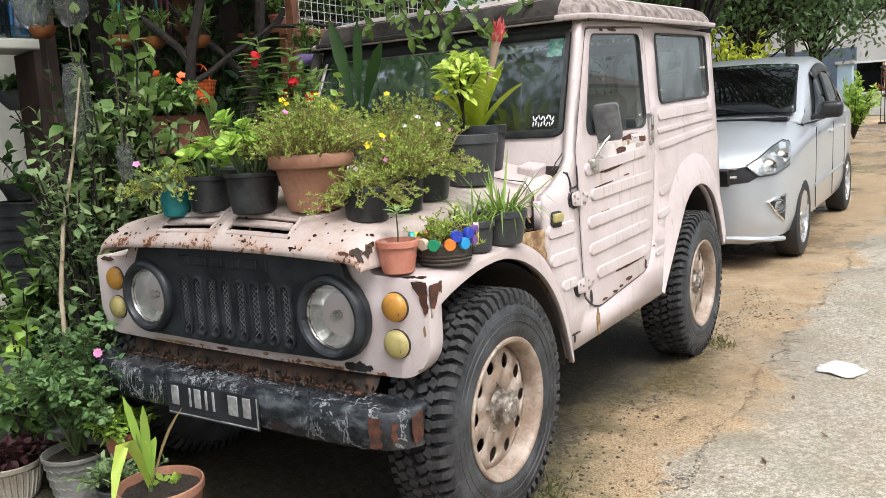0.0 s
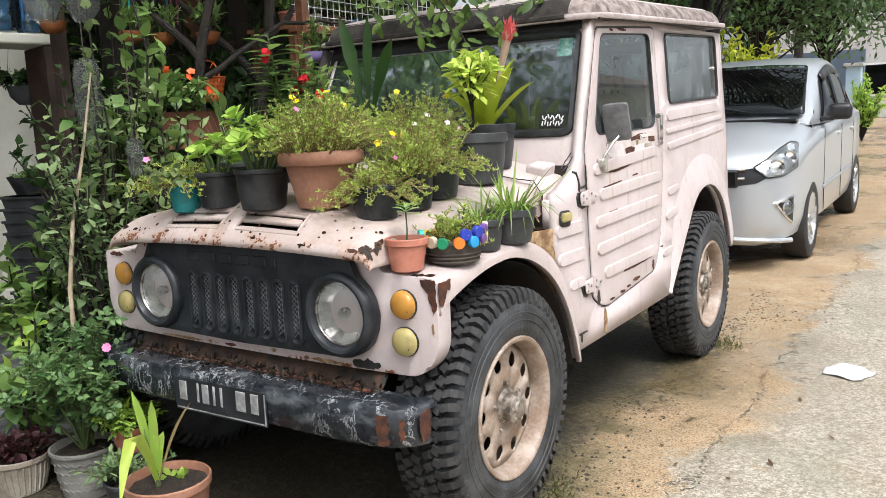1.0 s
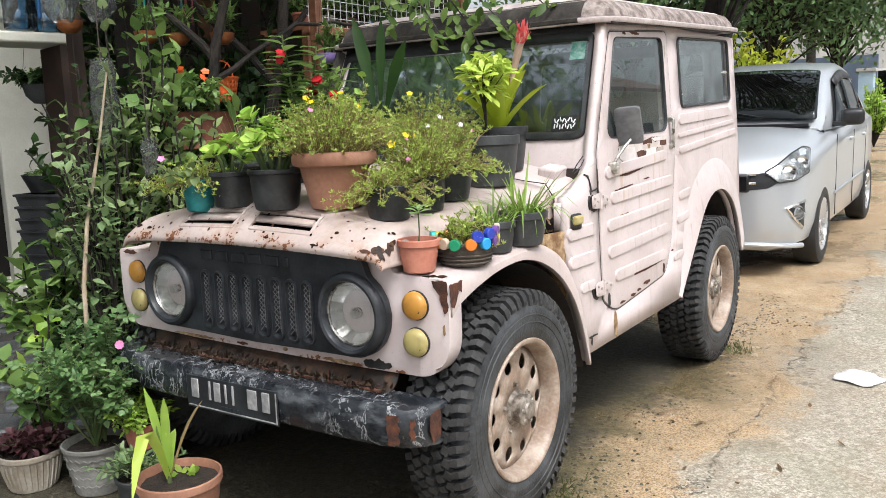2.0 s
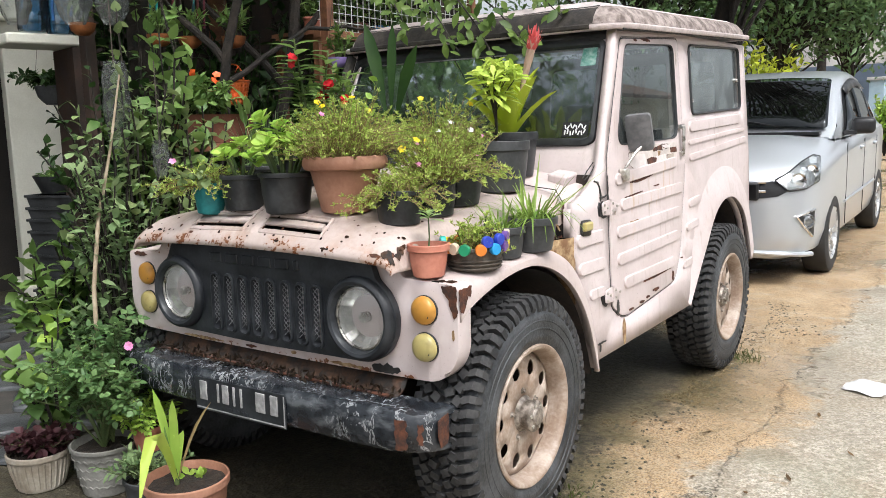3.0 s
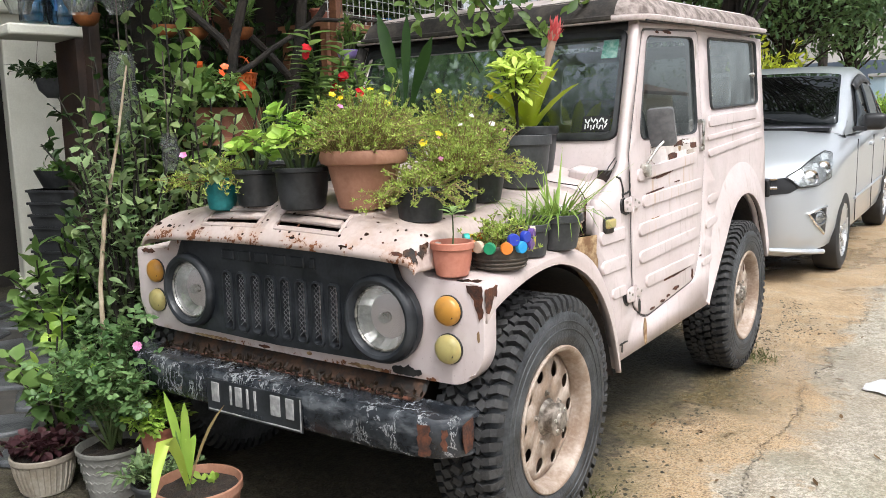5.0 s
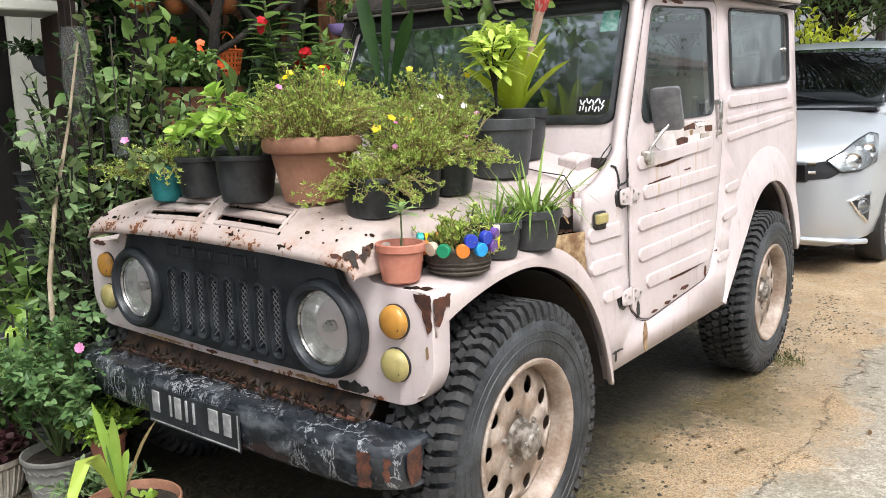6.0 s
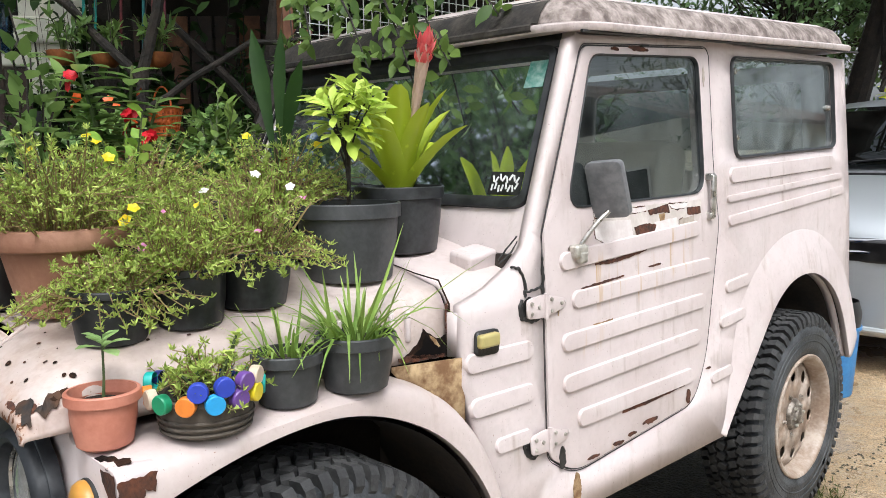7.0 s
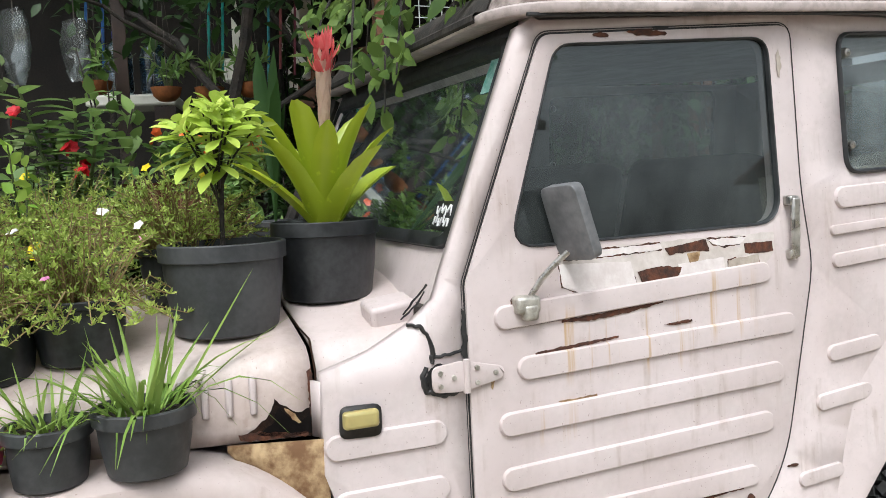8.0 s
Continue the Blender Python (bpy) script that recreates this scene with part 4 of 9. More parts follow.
for y, z, w, h, m in ((0.650, 0.866, 0.050, 0.052, tar_mat), (0.650, 0.565, 0.045, 0.050, tar_mat), (0.80, 0.425, 0.030, 0.095, rust_light), (0.612, 0.425, 0.07, 0.008, tar_mat),
                      (0.60, 0.41, 0.012, 0.03, tar_mat), (2.44, 1.45, 0.016, 0.05, tar_mat), (0.70, 0.93, 0.010, 0.10, tar_mat), (1.40, 0.60, 0.03, 0.006, rust_mat)):
    flake(y, z, w, h, 1, sides[1], m, int(y * 900 + z * 55), 0.002)


def sealant(pts, r):
    bm = bmesh.new()
    fine = []
    rng = random.Random(len(pts))
    for a, b in zip(pts, pts[1:]):
        for k in range(4):
            q = Vector(a).lerp(Vector(b), k / 4)
            fine.append(q + Vector((0, rng.uniform(-1, 1), rng.uniform(-1, 1))) * r * 0.22)
    fine.append(Vector(pts[-1]))
    fine = [Vector(q) for q in smooth_line(fine, 3)]
    tube(bm, fine, [r * (0.52 + 0.30 * noise.noise(q * 60)) for q in fine], 8)
    return part("sealant_bead", bm, tar_mat, sides[1], "smeared black sealant")


def on_side(y, z, lift=0.001):
    return (side_x(z) + lift, y, z)


sealant([on_side(0.600, 0.962), on_side(0.622, 0.958), on_side(0.638, 0.94), on_side(0.643, 0.91), on_side(0.640, 0.895)], 0.0075)
sealant([on_side(0.630, 0.890), on_side(0.622, 0.872), on_side(0.630, 0.850), on_side(0.660, 0.842), on_side(0.692, 0.846)], 0.0085)
sealant([on_side(0.640, 0.905), on_side(0.672, 0.907), on_side(0.694, 0.912)], 0.006)
sealant([on_side(0.630, 0.595), on_side(0.622, 0.575), on_side(0.632, 0.552), on_side(0.665, 0.546)], 0.007)
sealant([(0.590, 0.612, 0.972), (0.600, 0.632, 1.00), (0.610, 0.648, 1.022)], 0.0035)
sealant([(0.600, 0.604, 0.966), (0.612, 0.628, 0.99), (0.618, 0.640, 1.012)], 0.003)

# ---- bonnet and cowl ----
CREST = [(-0.322, 0.835), (-0.314, 0.850), (-0.30, 0.866), (-0.28, 0.886), (-0.24, 0.912), (-0.20, 0.930), (-0.10, 0.948), (0.0, 0.960), (0.10, 0.975),
         (0.33, 0.998), (0.455, 1.008), (0.72, 1.035)]
HALF = [(-0.322, 0.522), (-0.25, 0.524), (-0.12, 0.526), (0.0, 0.530), (0.30, 0.572), (0.455, 0.596), (0.72, 0.606)]

CAMBER = [(-0.322, 0.010), (-0.27, 0.022), (-0.20, 0.036), (-0.12, 0.045), (0.5, 0.045)]
CORNER = [(-0.322, 0.022), (-0.29, 0.036), (-0.20, 0.058), (-0.1, 0.065), (0.5, 0.065)]


def hood_z(x, y):
    """Height of the bonnet's skin, for things that stand on it."""
    return interp(CREST, y) - interp(CAMBER, y) * (min(abs(x), 0.55) / 0.43) ** 2


def hood_section(y, foot, drop=0.0):
    w, half = interp(HALF, y), []
    flat = w - 0.055
    for u in (0.0, 0.07, 0.10, 0.20, 0.35, 0.565, 0.60, 0.70, 0.80, 0.90, 1.0):
        half.append((u * flat, hood_z(u * flat, y) - drop))
    top = half[-1][1]
    for k in (1, 2, 3, 4):
        a = math.pi / 2 * k / 4
        half.append((flat + 0.055 * math.sin(a), top - interp(CORNER, y) * (1 - math.cos(a))))
    low = half[-1][1]
    for k in (1, 2, 3):
        half.append((w + 0.002 * k, low + (min(foot, low) - low) * k / 3))
    pts = [Vector((-x, y, z)) for x, z in half[:0:-1]] + [Vector((x, y, z)) for x, z in half]
    return pts


bm = bmesh.new()
ys = [-0.322, -0.318, -0.310, -0.300, -0.286, -0.271, -0.254, -0.239, -0.225, -0.20, -0.15, -0.08, 0.0, 0.08, 0.16, 0.24, 0.32, 0.40, 0.452]
rows = loft(bm, [hood_section(y, 0.795, 0.010 if y < -0.32 else 0.0) for y in ys])
bm.faces.ensure_lookup_table()
slots = []
for f in bm.faces:
    c = f.calc_center_median()
    if 0.03 < abs(c.x) < 0.235 and (-0.286 < c.y < -0.271 or -0.254 < c.y < -0.239):
        slots.append(f)
bmesh.ops.delete(bm, geom=slots, context="FACES")
hood = part("bonnet", bm, paint_hood, truck, "bonnet with rust chips along its front lip", face=(0, 0, 1))
thick(hood, 0.008)
# raised frames round the vents
for sx in (-1, 1):
    bm = bmesh.new()
    rows = []
    loop = rounded([(sx * 0.030, -0.298), (sx * 0.272, -0.298), (sx * 0.262, -0.226), (sx * 0.030, -0.226)], 0.008, 3)
    inner = [(sx * 0.151 + (u - sx * 0.151) * 0.95, -0.262 + (v + 0.262) * 0.86) for u, v in loop]
    loft(bm, [[Vector((u, v, hood_z(u, v) + h)) for u, v in lp] for lp, h in ((loop, -0.002), (loop, 0.004), (inner, 0.006), (inner, 0.0))], closed=True)
    part("vent_frame", bm, paint_hood, hood)
    bm = bmesh.new()
    plate(bm, [(sx * 0.034, -0.2715), (sx * 0.250, -0.2715), (sx * 0.250, -0.2535), (sx * 0.034, -0.2535)], lambda u, v: Vector((u, v, hood_z(u, v) + 0.0035)),
          cuts_u=(-0.15, 0.15))
    thick(part("vent_bar", bm, paint_hood, hood, face=(0, 0, 1)), 0.006)
# centre crease
bm = bmesh.new()
loft(bm, [[Vector((x, y, hood_z(0, y) + h)) for x, h in ((-0.016, -0.001), (-0.008, 0.0035), (0.008, 0.0035), (0.016, -0.001))] for y in [-0.30 + 0.04 * i for i in range(19)]])
part("centre_crease", bm, paint_hood, hood)
# flange behind the bonnet's rear edge
for sx in (-1, 1):
    bm = bmesh.new()
    plate(bm, [(0.446, 0.795), (0.4665, 0.795), (0.4665, 0.885), (0.446, 0.885)], lambda u, v: Vector((sx * (0.594 + (u - 0.44) * 1.6), u, v)))
    thick(part("cowl_flange", bm, paint, hood, face=(sx, 0, 0)), 0.004)
# louvres pressed into the bonnet's side
for sx in (-1, 1):
    for i in range(5):
        y = 0.215 + i * 0.036
        w = interp(HALF, y) + 0.003
        bm = bmesh.new()
        box(bm, (sx * w, y, 0.868), (0.012, 0.011, 0.062))
        bevelled(part("louvre", bm, paint, hood), 0.004)
for sx in (-1, 1):
    bm = bmesh.new()
    plate(bm, [(0.315, 0.795), (0.462, 0.797), (0.462, 0.58), (0.38, 0.69), (0.34, 0.755), (0.315, 0.785)], lambda u, v: Vector((sx * (0.584 + max(0.0, u - 0.30) * 0.33), u, v)), cuts_u=(0.30, 0.38))
    thick(part("inner_wing", bm, rust_light, hood, "bare ochre inner wing", face=(sx, 0, 0)), 0.004)
# rotten corner behind the left louvres, and peeled paint at the front corner
ROT = [(grimy_rust, 0.0076, ((0.345, 0.806), (0.380, 0.832), (0.390, 0.860), (0.412, 0.842), (0.432, 0.836), (0.449, 0.845), (0.451, 0.797), (0.40, 0.797))),
       # the near black patch draws the shaded hole in the rust
       (dark_void, 0.0084, ((0.362, 0.806), (0.388, 0.824), (0.396, 0.846), (0.410, 0.830), (0.432, 0.824), (0.445, 0.830), (0.447, 0.800), (0.40, 0.799))),
       (rust_mat, 0.0084, ((0.333, 0.808), (0.365, 0.812), (0.40, 0.806), (0.44, 0.803), (0.44, 0.798), (0.38, 0.797), (0.335, 0.799))),
       (rust_light, 0.0092, ((0.405, 0.846), (0.417, 0.838), (0.430, 0.820), (0.425, 0.818), (0.408, 0.834))),
       (rust_mat, 0.0080, ((0.442, 0.90), (0.451, 0.91), (0.451, 0.80), (0.445, 0.81)))]
for k, (m, lift, pts) in enumerate(ROT):
    bm = bmesh.new()
    plate(bm, ragged(pts, k + 30, 0.005, 0.004), lambda u, v: Vector((interp(HALF, u) + lift, u, v)))
    thick(part("rust_patch", bm, m, hood, "", 0, face=(1, 0, 0)), 0.0006, 1.0)
def lip_point(u, v, lift=0.0015):
    """A point on the bonnet's skin: u across, v along."""
    w = interp(HALF, v)
    flat = w - 0.055
    if abs(u) <= flat:
        return Vector((u, v, hood_z(u, v) + lift))
    a = math.asin(min(1.0, (abs(u) - flat) / 0.055))
    n = Vector((math.sin(a) * math.copysign(1, u), 0, math.cos(a)))
    return Vector((u, v, hood_z(flat, v) - interp(CORNER, v) * (1 - math.cos(a)))) + n * lift
CHIPS = [(0.510, -0.302, 0.022, 0.040), (0.514, -0.262, 0.013, 0.050), (0.500, -0.235, 0.012, 0.013), (0.470, -0.314, 0.060, 0.010), (0.345, -0.296, 0.014, 0.010), (0.300, -0.316, 0.050, 0.006),
         (0.385, -0.268, 0.010, 0.007), (0.352, -0.282, 0.022, 0.012), (0.120, -0.312, 0.030, 0.008), (-0.250, -0.306, 0.030, 0.012), (-0.410, -0.300, 0.035, 0.016), (-0.470, -0.290, 0.040, 0.022),
         (0.350, -0.235, 0.009, 0.007), (0.320, -0.215, 0.008, 0.006), (0.400, -0.222, 0.008, 0.006), (0.425, -0.250, 0.007, 0.010), (-0.380, -0.250, 0.014, 0.009), (0.460, -0.10, 0.010, 0.008),
         (0.485, -0.04, 0.008, 0.012), (-0.02, -0.285, 0.010, 0.008), (0.445, -0.285, 0.012, 0.010), (0.415, -0.296, 0.012, 0.007)]
chip_rng = random.Random(61)
chips = [(x, y, w * 0.62, d * 0.62) for x, y, w, d in CHIPS]
for k in range(46):
    w = chip_rng.uniform(0.004, 0.009)
    chips.append((chip_rng.uniform(-0.50, 0.515), -0.318 + abs(chip_rng.gauss(0, 0.05)), w, w * chip_rng.uniform(0.5, 1.1)))
for x, y, w, d in ((0.508, -0.306, 0.040, 0.020), (0.517, -0.280, 0.012, 0.045), (-0.500, -0.300, 0.030, 0.018)):
    bm = bmesh.new()
    plate(bm, ragged(oval(x, y, w, d), x * 9, 0.004, 0.007), lambda u, v: lip_point(u, v, 0.0022))
    thick(part("rust_hole", bm, sooty_rust, hood, "", 0, face=(0, 0, 1)), 0.0006, 1.0)
for k, (x, y, w, d) in enumerate(chips):
    bm = bmesh.new()
    plate(bm, ragged(oval(x, y, w, d, 9), k * 3.1, 0.003, min(0.005, 0.34 * min(w, d))), lip_point)
    thick(part("rust_patch", bm, grimy_rust if k % 3 else rust_mat, hood, "", 0, face=(0, 0, 1)), 0.0006, 1.0)

bm = bmesh.new()
loft(bm, [hood_section(y, 0.89) for y in (0.460, 0.50, 0.55, 0.60, 0.66, 0.72)])
cowl = part("cowl", bm, paint_wing, truck, face=(0, 0, 1))
thick(cowl, 0.008)
bm = bmesh.new()
box(bm, (0.515, 0.612, 0.968), (0.070, 0.085, 0.044), pose(0, 0, 0, 8, 8, 0))
bevelled(part("cowl_vent_cover", bm, paint, cowl), 0.009, 3)
bm = bmesh.new()
tube(bm, [Vector((interp(HALF, 0.455) + 0.003, 0.456, 0.80)), Vector((0.600, 0.456, 0.90)), Vector((0.570, 0.456, 0.945)), Vector((0.50, 0.456, 0.952)), Vector((0.40, 0.456, 0.969))],
     [0.0022, 0.002, 0.0018, 0.0015, 0.0015], 6)
part("shut_line_rust", bm, grimy_rust, cowl)

# ---- wings ----
WING_TOP = [(-0.236, 0.763), (-0.20, 0.770), (-0.10, 0.776), (0.02, 0.785), (0.14, 0.791), (0.245, 0.789), (0.335, 0.765), (0.41, 0.720), (0.475, 0.652), (0.528, 0.56),
            (0.565, 0.45), (0.590, 0.345)]
WING_ARCH = [(-0.232, 0.672), (-0.19, 0.700), (-0.10, 0.730), (0.0, 0.752), (0.10, 0.760), (0.18, 0.751), (0.265, 0.724), (0.355, 0.675), (0.43, 0.608), (0.490, 0.525),
             (0.533, 0.43), (0.566, 0.338)]
WING_TOP, WING_ARCH = smooth_line(WING_TOP, 4), smooth_line(WING_ARCH, 4)
wings = {}
for s in (1, -1):
    bm = bmesh.new()
    secs = []
    for (y, z), (ya, za) in zip(WING_TOP, WING_ARCH):
        o = Vector((0, y, z))
        i = Vector((0, ya, za))
        d = (i - o)
        sec = []
        for x, k in ((0.44, 0.0), (0.60, 0.0), (0.640, 0.04), (0.658, 0.16), (0.668, 0.40), (0.671, 0.75), (0.671, 1.0), (0.655, 1.03)):
            sec.append(o + d * k + Vector((s * x, 0, 0.004 if x < 0.61 else 0)))
        secs.append(sec)
    loft(bm, secs)
    w = part("wing", bm, paint_wing, truck, "rounded front wing", face=(s, 0, 1))
    thick(w, 0.006)
    wings[s] = w
    # inner wheel house and splash wall
    bm = bmesh.new()
    loft(bm, [[Vector((s * x, y, z - 0.012)) for x in (0.30, 0.645)] for y, z in WING_ARCH])
    part("wheel_house", bm, underseal, w)
    bm = bmesh.new()
    box(bm, (s * 0.34, 0.20, 0.58), (0.02, 0.76, 0.44))
    box(bm, (s * 0.48, 0.60, 0.60), (0.26, 0.02, 0.50))
    part("splash_panel", bm, underseal, w)

# ---- front panel, grille, lamps ----
FRONT = rounded([(-0.668, 0.766), (-0.668, 0.575), (-0.615, 0.512), (-0.25, 0.505), (0.25, 0.505), (0.615, 0.512), (0.668, 0.575), (0.668, 0.766), (0.505, 0.772), (0.47, 0.815),
                 (-0.47, 0.815), (-0.505, 0.772)], [0.02, 0.05, 0.05, 0.1, 0.1, 0.05, 0.05, 0.02, 0.01, 0.04, 0.04, 0.01])
bm = bmesh.new()
plate(bm, FRONT, lambda u, v: Vector((u, -0.246 + 0.06 * max(0.0, abs(u) - 0.55) ** 1.3, v)), cuts_u=(-0.62, -0.58, -0.54, 0.54, 0.58, 0.62))
front = part("front_panel", bm, paint_front, truck, "pink front panel with rust along its seams", face=(0, -1, 0))
thick(front, 0.06, -1.0, 0.006)
for k, (x, z, w, h, m) in enumerate(((0.44, 0.525, 0.10, 0.026, tar_mat), (0.10, 0.520, 0.02, 0.010, rust_light), (-0.60, 0.758, 0.08, 0.014, rust_mat), (-0.08, 0.515, 0.05, 0.010, rust_mat),
                                     (0.30, 0.515, 0.12, 0.010, rust_light), (-0.3, 0.513, 0.2, 0.009, rust_light), (0.655, 0.64, 0.008, 0.03, rust_light))):
    bm = bmesh.new()
    plate(bm, ragged(oval(x, z, w, h), k + 50, 0.005, min(0.009, 0.35 * min(w, h))), lambda u, v: Vector((u, -0.2485 + 0.06 * max(0.0, abs(u) - 0.55) ** 1.3, v)))
    thick(part("rust_patch", bm, m, front, "", 0, face=(0, -1, 0)), 0.0006, 1.0)
# rust round the upper corner of the left wing, on its front, top and side
bm = bmesh.new()
plate(bm, ragged([(0.622, 0.762), (0.667, 0.764), (0.667, 0.690), (0.658, 0.676), (0.650, 0.700), (0.645, 0.728), (0.632, 0.742)], 8, 0.005, 0.005),
      lambda u, v: Vector((u, -0.2485 + 0.06 * max(0.0, abs(u) - 0.55) ** 1.3, v)))
thick(part("rust_patch", bm, rust_mat, front, "", 0, face=(0, -1, 0)), 0.0006, 1.0)
bm = bmesh.new()
plate(bm, ragged([(0.590, -0.243), (0.640, -0.243), (0.648, -0.215), (0.630, -0.205), (0.610, -0.226), (0.592, -0.232)], 9, 0.005, 0.005), lambda u, v: Vector((u, v, interp(WING_TOP, v) + (0.0065 if u < 0.615 else 0.002))))
thick(part("rust_patch", bm, grimy_rust, wings[1], "", 0, face=(0, 0, 1)), 0.0006)
bm = bmesh.new()
plate(bm, ragged([(-0.243, 0.755), (-0.240, 0.700), (-0.225, 0.694), (-0.212, 0.712), (-0.205, 0.738), (-0.190, 0.728), (-0.186, 0.758)], 5, 0.005, 0.005), lambda u, v: Vector((0.6735, u, v)))
thick(part("rust_patch", bm, rust_mat, wings[1], "", 0, face=(1, 0, 0)), 0.0006)

HEAD = (0.372, 0.659)   # the pair is centred a hand left of the axis
SHIFT = 0.012


def grille_outline():
    pts = [(-0.39, 0.812), (-0.1, 0.816), (0.15, 0.817), (0.42, 0.816)]
    for k in range(9):
        a = math.radians(62 - 20 * k)
        pts.append((SHIFT + HEAD[0] + 0.118 * math.cos(a), HEAD[1] + 0.118 * math.sin(a)))
    pts += [(0.28, 0.541), (0.0, 0.536), (-0.26, 0.541)]
    for k in range(9):
        a = math.radians(278 - 20 * k)
        pts.append((SHIFT - HEAD[0] + 0.118 * math.cos(a), HEAD[1] + 0.118 * math.sin(a)))
    return rounded(pts, 0.012, 3)


SLOT_X = [-0.186 + 0.0592 * i for i in range(8)]
slot_holes = [rounded([(x - 0.0165, 0.562), (x + 0.0165, 0.562), (x + 0.0165, 0.730), (x - 0.0165, 0.730)], 0.015, 3) for x in SLOT_X]
bm = bmesh.new()
plate(bm, grille_outline(), lambda u, v: Vector((u, -0.276 - 0.008 * (v - 0.65), v)), holes=slot_holes + [circle(SHIFT + s * HEAD[0], HEAD[1], 0.084, 32) for s in (-1, 1)])
grille = part("grille", bm, black_plastic, truck, "black plastic grille with eight meshed slots", face=(0, -1, 0))
thick(grille, 0.022, -1.0, 0.004)
for x, hole in zip(SLOT_X, slot_holes):
    # raised rim and diamond mesh of each slot
    bm = bmesh.new()
    loft(bm, [[Vector((u, y, v)) for u, v in shrink(hole, d)] for d, y in ((-0.007, -0.272), (-0.005, -0.283), (0.0, -0.284), (0.002, -0.266))], closed=True)
    part("slot_rim", bm, black_plastic, grille)
    bm = bmesh.new()
    for k in range(-1, 13):
        z0 = 0.562 + k * 0.0145
        for sg in (-1, 1):
            a, b = Vector((x - sg * 0.0155, -0.275, z0)), Vector((x + sg * 0.0155, -0.275, z0 + 0.029))
            if 0.562 < a.z and b.z < 0.74:
                tube(bm, [a, b], 0.0010, 4, False)
    part("diamond_mesh", bm, mesh_wire, grille)
# raised name blocks, plain
for i in range(6):
    bm = bmesh.new()
    x = -0.178 + i * 0.0695
    w = 0.020 if i == 5 else 0.052
    box(bm, (x if i < 5 else x - 0.014, -0.277, 0.781), (w, 0.010, 0.030))
    bevelled(part("name_block", bm, black_plastic, grille), 0.004)
# black sheet behind the slots, with the shade in its colour
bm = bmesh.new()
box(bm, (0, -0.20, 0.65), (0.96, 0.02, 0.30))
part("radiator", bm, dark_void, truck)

for s in (-1, 1):
    c = pose(SHIFT + s * HEAD[0], -0.274, HEAD[1], 90)   # local z looks to -y
    lamp = new("headlamp")
    lamp.parent = truck
    lamp["label"] = "round glass headlamp in a thick black bezel"
    bm = bmesh.new()
    lathe(bm, [(0.114, -0.006), (0.113, 0.012), (0.108, 0.021), (0.100, 0.025), (0.092, 0.022), (0.087, 0.012), (0.085, -0.012), (0.095, -0.014)], 48, c)
    part("bezel", bm, black_plastic, lamp)
    bm = bmesh.new()
    lathe(bm, [(0.0855, 0.002), (0.085, 0.007), (0.081, 0.008), (0.079, 0.003)], 40, c)
    part("lens_ring", bm, chrome_old, lamp)
    bm = bmesh.new()
    lathe(bm, [(0, 0.016), (0.03, 0.0145), (0.056, 0.009), (0.0805, 0.001)], 40, c)
    ob = part("lens", bm, clear_glass, lamp, "clear domed lens", 60)
    ob.visible_shadow = False
    bm = bmesh.new()
    lathe(bm, [(0.0805, 0.000), (0.070, -0.016), (0.052, -0.034), (0.030, -0.047), (0.012, -0.052)], 18, c)
    part("reflector", bm, reflector, lamp, "", 12)
    bm = bmesh.new()
    lathe(bm, [(0, 0.002), (0.011, 0.0), (0.015, -0.008), (0.013, -0.026)], 20, c)
    part("bulb_shield", bm, chrome_old, lamp)
    for z, m, label in ((0.696, amber, "aged amber indicator"), (0.601, yellowed, "yellowed side lamp")):
        cc = pose(s * 0.567 + 0.005, -0.2465, z, 90)
        lp = new("side_lamp")
        lp.parent = truck
        lp["label"] = label
        bm = bmesh.new()
        lathe(bm, [(0.038, -0.004), (0.0385, 0.003), (0.0365, 0.004), (0.035, 0.002)], 32, cc)
        part("lamp_ring", bm, rubber_seal, lp)
        bm = bmesh.new()
        lathe(bm, [(0.0365, 0.002), (0.0365, 0.010), (0.033, 0.017), (0.024, 0.022), (0.010, 0.0245), (0, 0.025)], 32, cc)
        part("lamp_lens", bm, m, lp, "", 60)
        bm = bmesh.new()
        lathe(bm, [(0, 0.0), (0.004, 0.0), (0.004, -0.01)], 8, cc @ pose(0.020, -0.012, 0.0215))
        part("lens_screw", bm, tar_mat, lp)

# rusted apron behind the bumper
bm = bmesh.new()
secs = []
for i in range(21):
    x = -0.50 + i * 0.05
    k = 0.004 * math.sin(i * 2.3)
    secs.append([Vector((x, -0.235, 0.505 + k)), Vector((x, -0.252, 0.478 + k)), Vector((x, -0.275, 0.466 + k)), Vector((x, -0.292 + 0.006 * math.sin(i * 1.7), 0.464 + k))])
loft(bm, secs)
apron = part("apron", bm, sooty_rust, truck, "rust-eaten apron under the grille", face=(0, -1, 1))
thick(apron, 0.006)
rr = random.Random(4)
g = Geo()
for _ in range(620):
    x = rr.uniform(-0.5, 0.5)
    g.leaf(Vector((x, rr.uniform(-0.31, -0.25), 0.469)), rvec(rr, 0.4), rvec(rr, 0.6), rr.uniform(0.01, 0.03), rr.uniform(0.004, 0.012), 0.2, 2)
g.make("leaf_debris", leafy("rotting leaf debris", (0.006, 0.005, 0.004), (0.045, 0.028, 0.015)), apron)
bm = bmesh.new()
secs = [[Vector((-0.46 + i * 0.05, -0.284 + 0.004 * math.sin(i * 2.1), 0.472)), Vector((-0.46 + i * 0.05, -0.294, 0.471 + 0.002 * math.sin(i))), Vector((-0.46 + i * 0.05, -0.295, 0.462))] for i in range(20)]
loft(bm, secs)
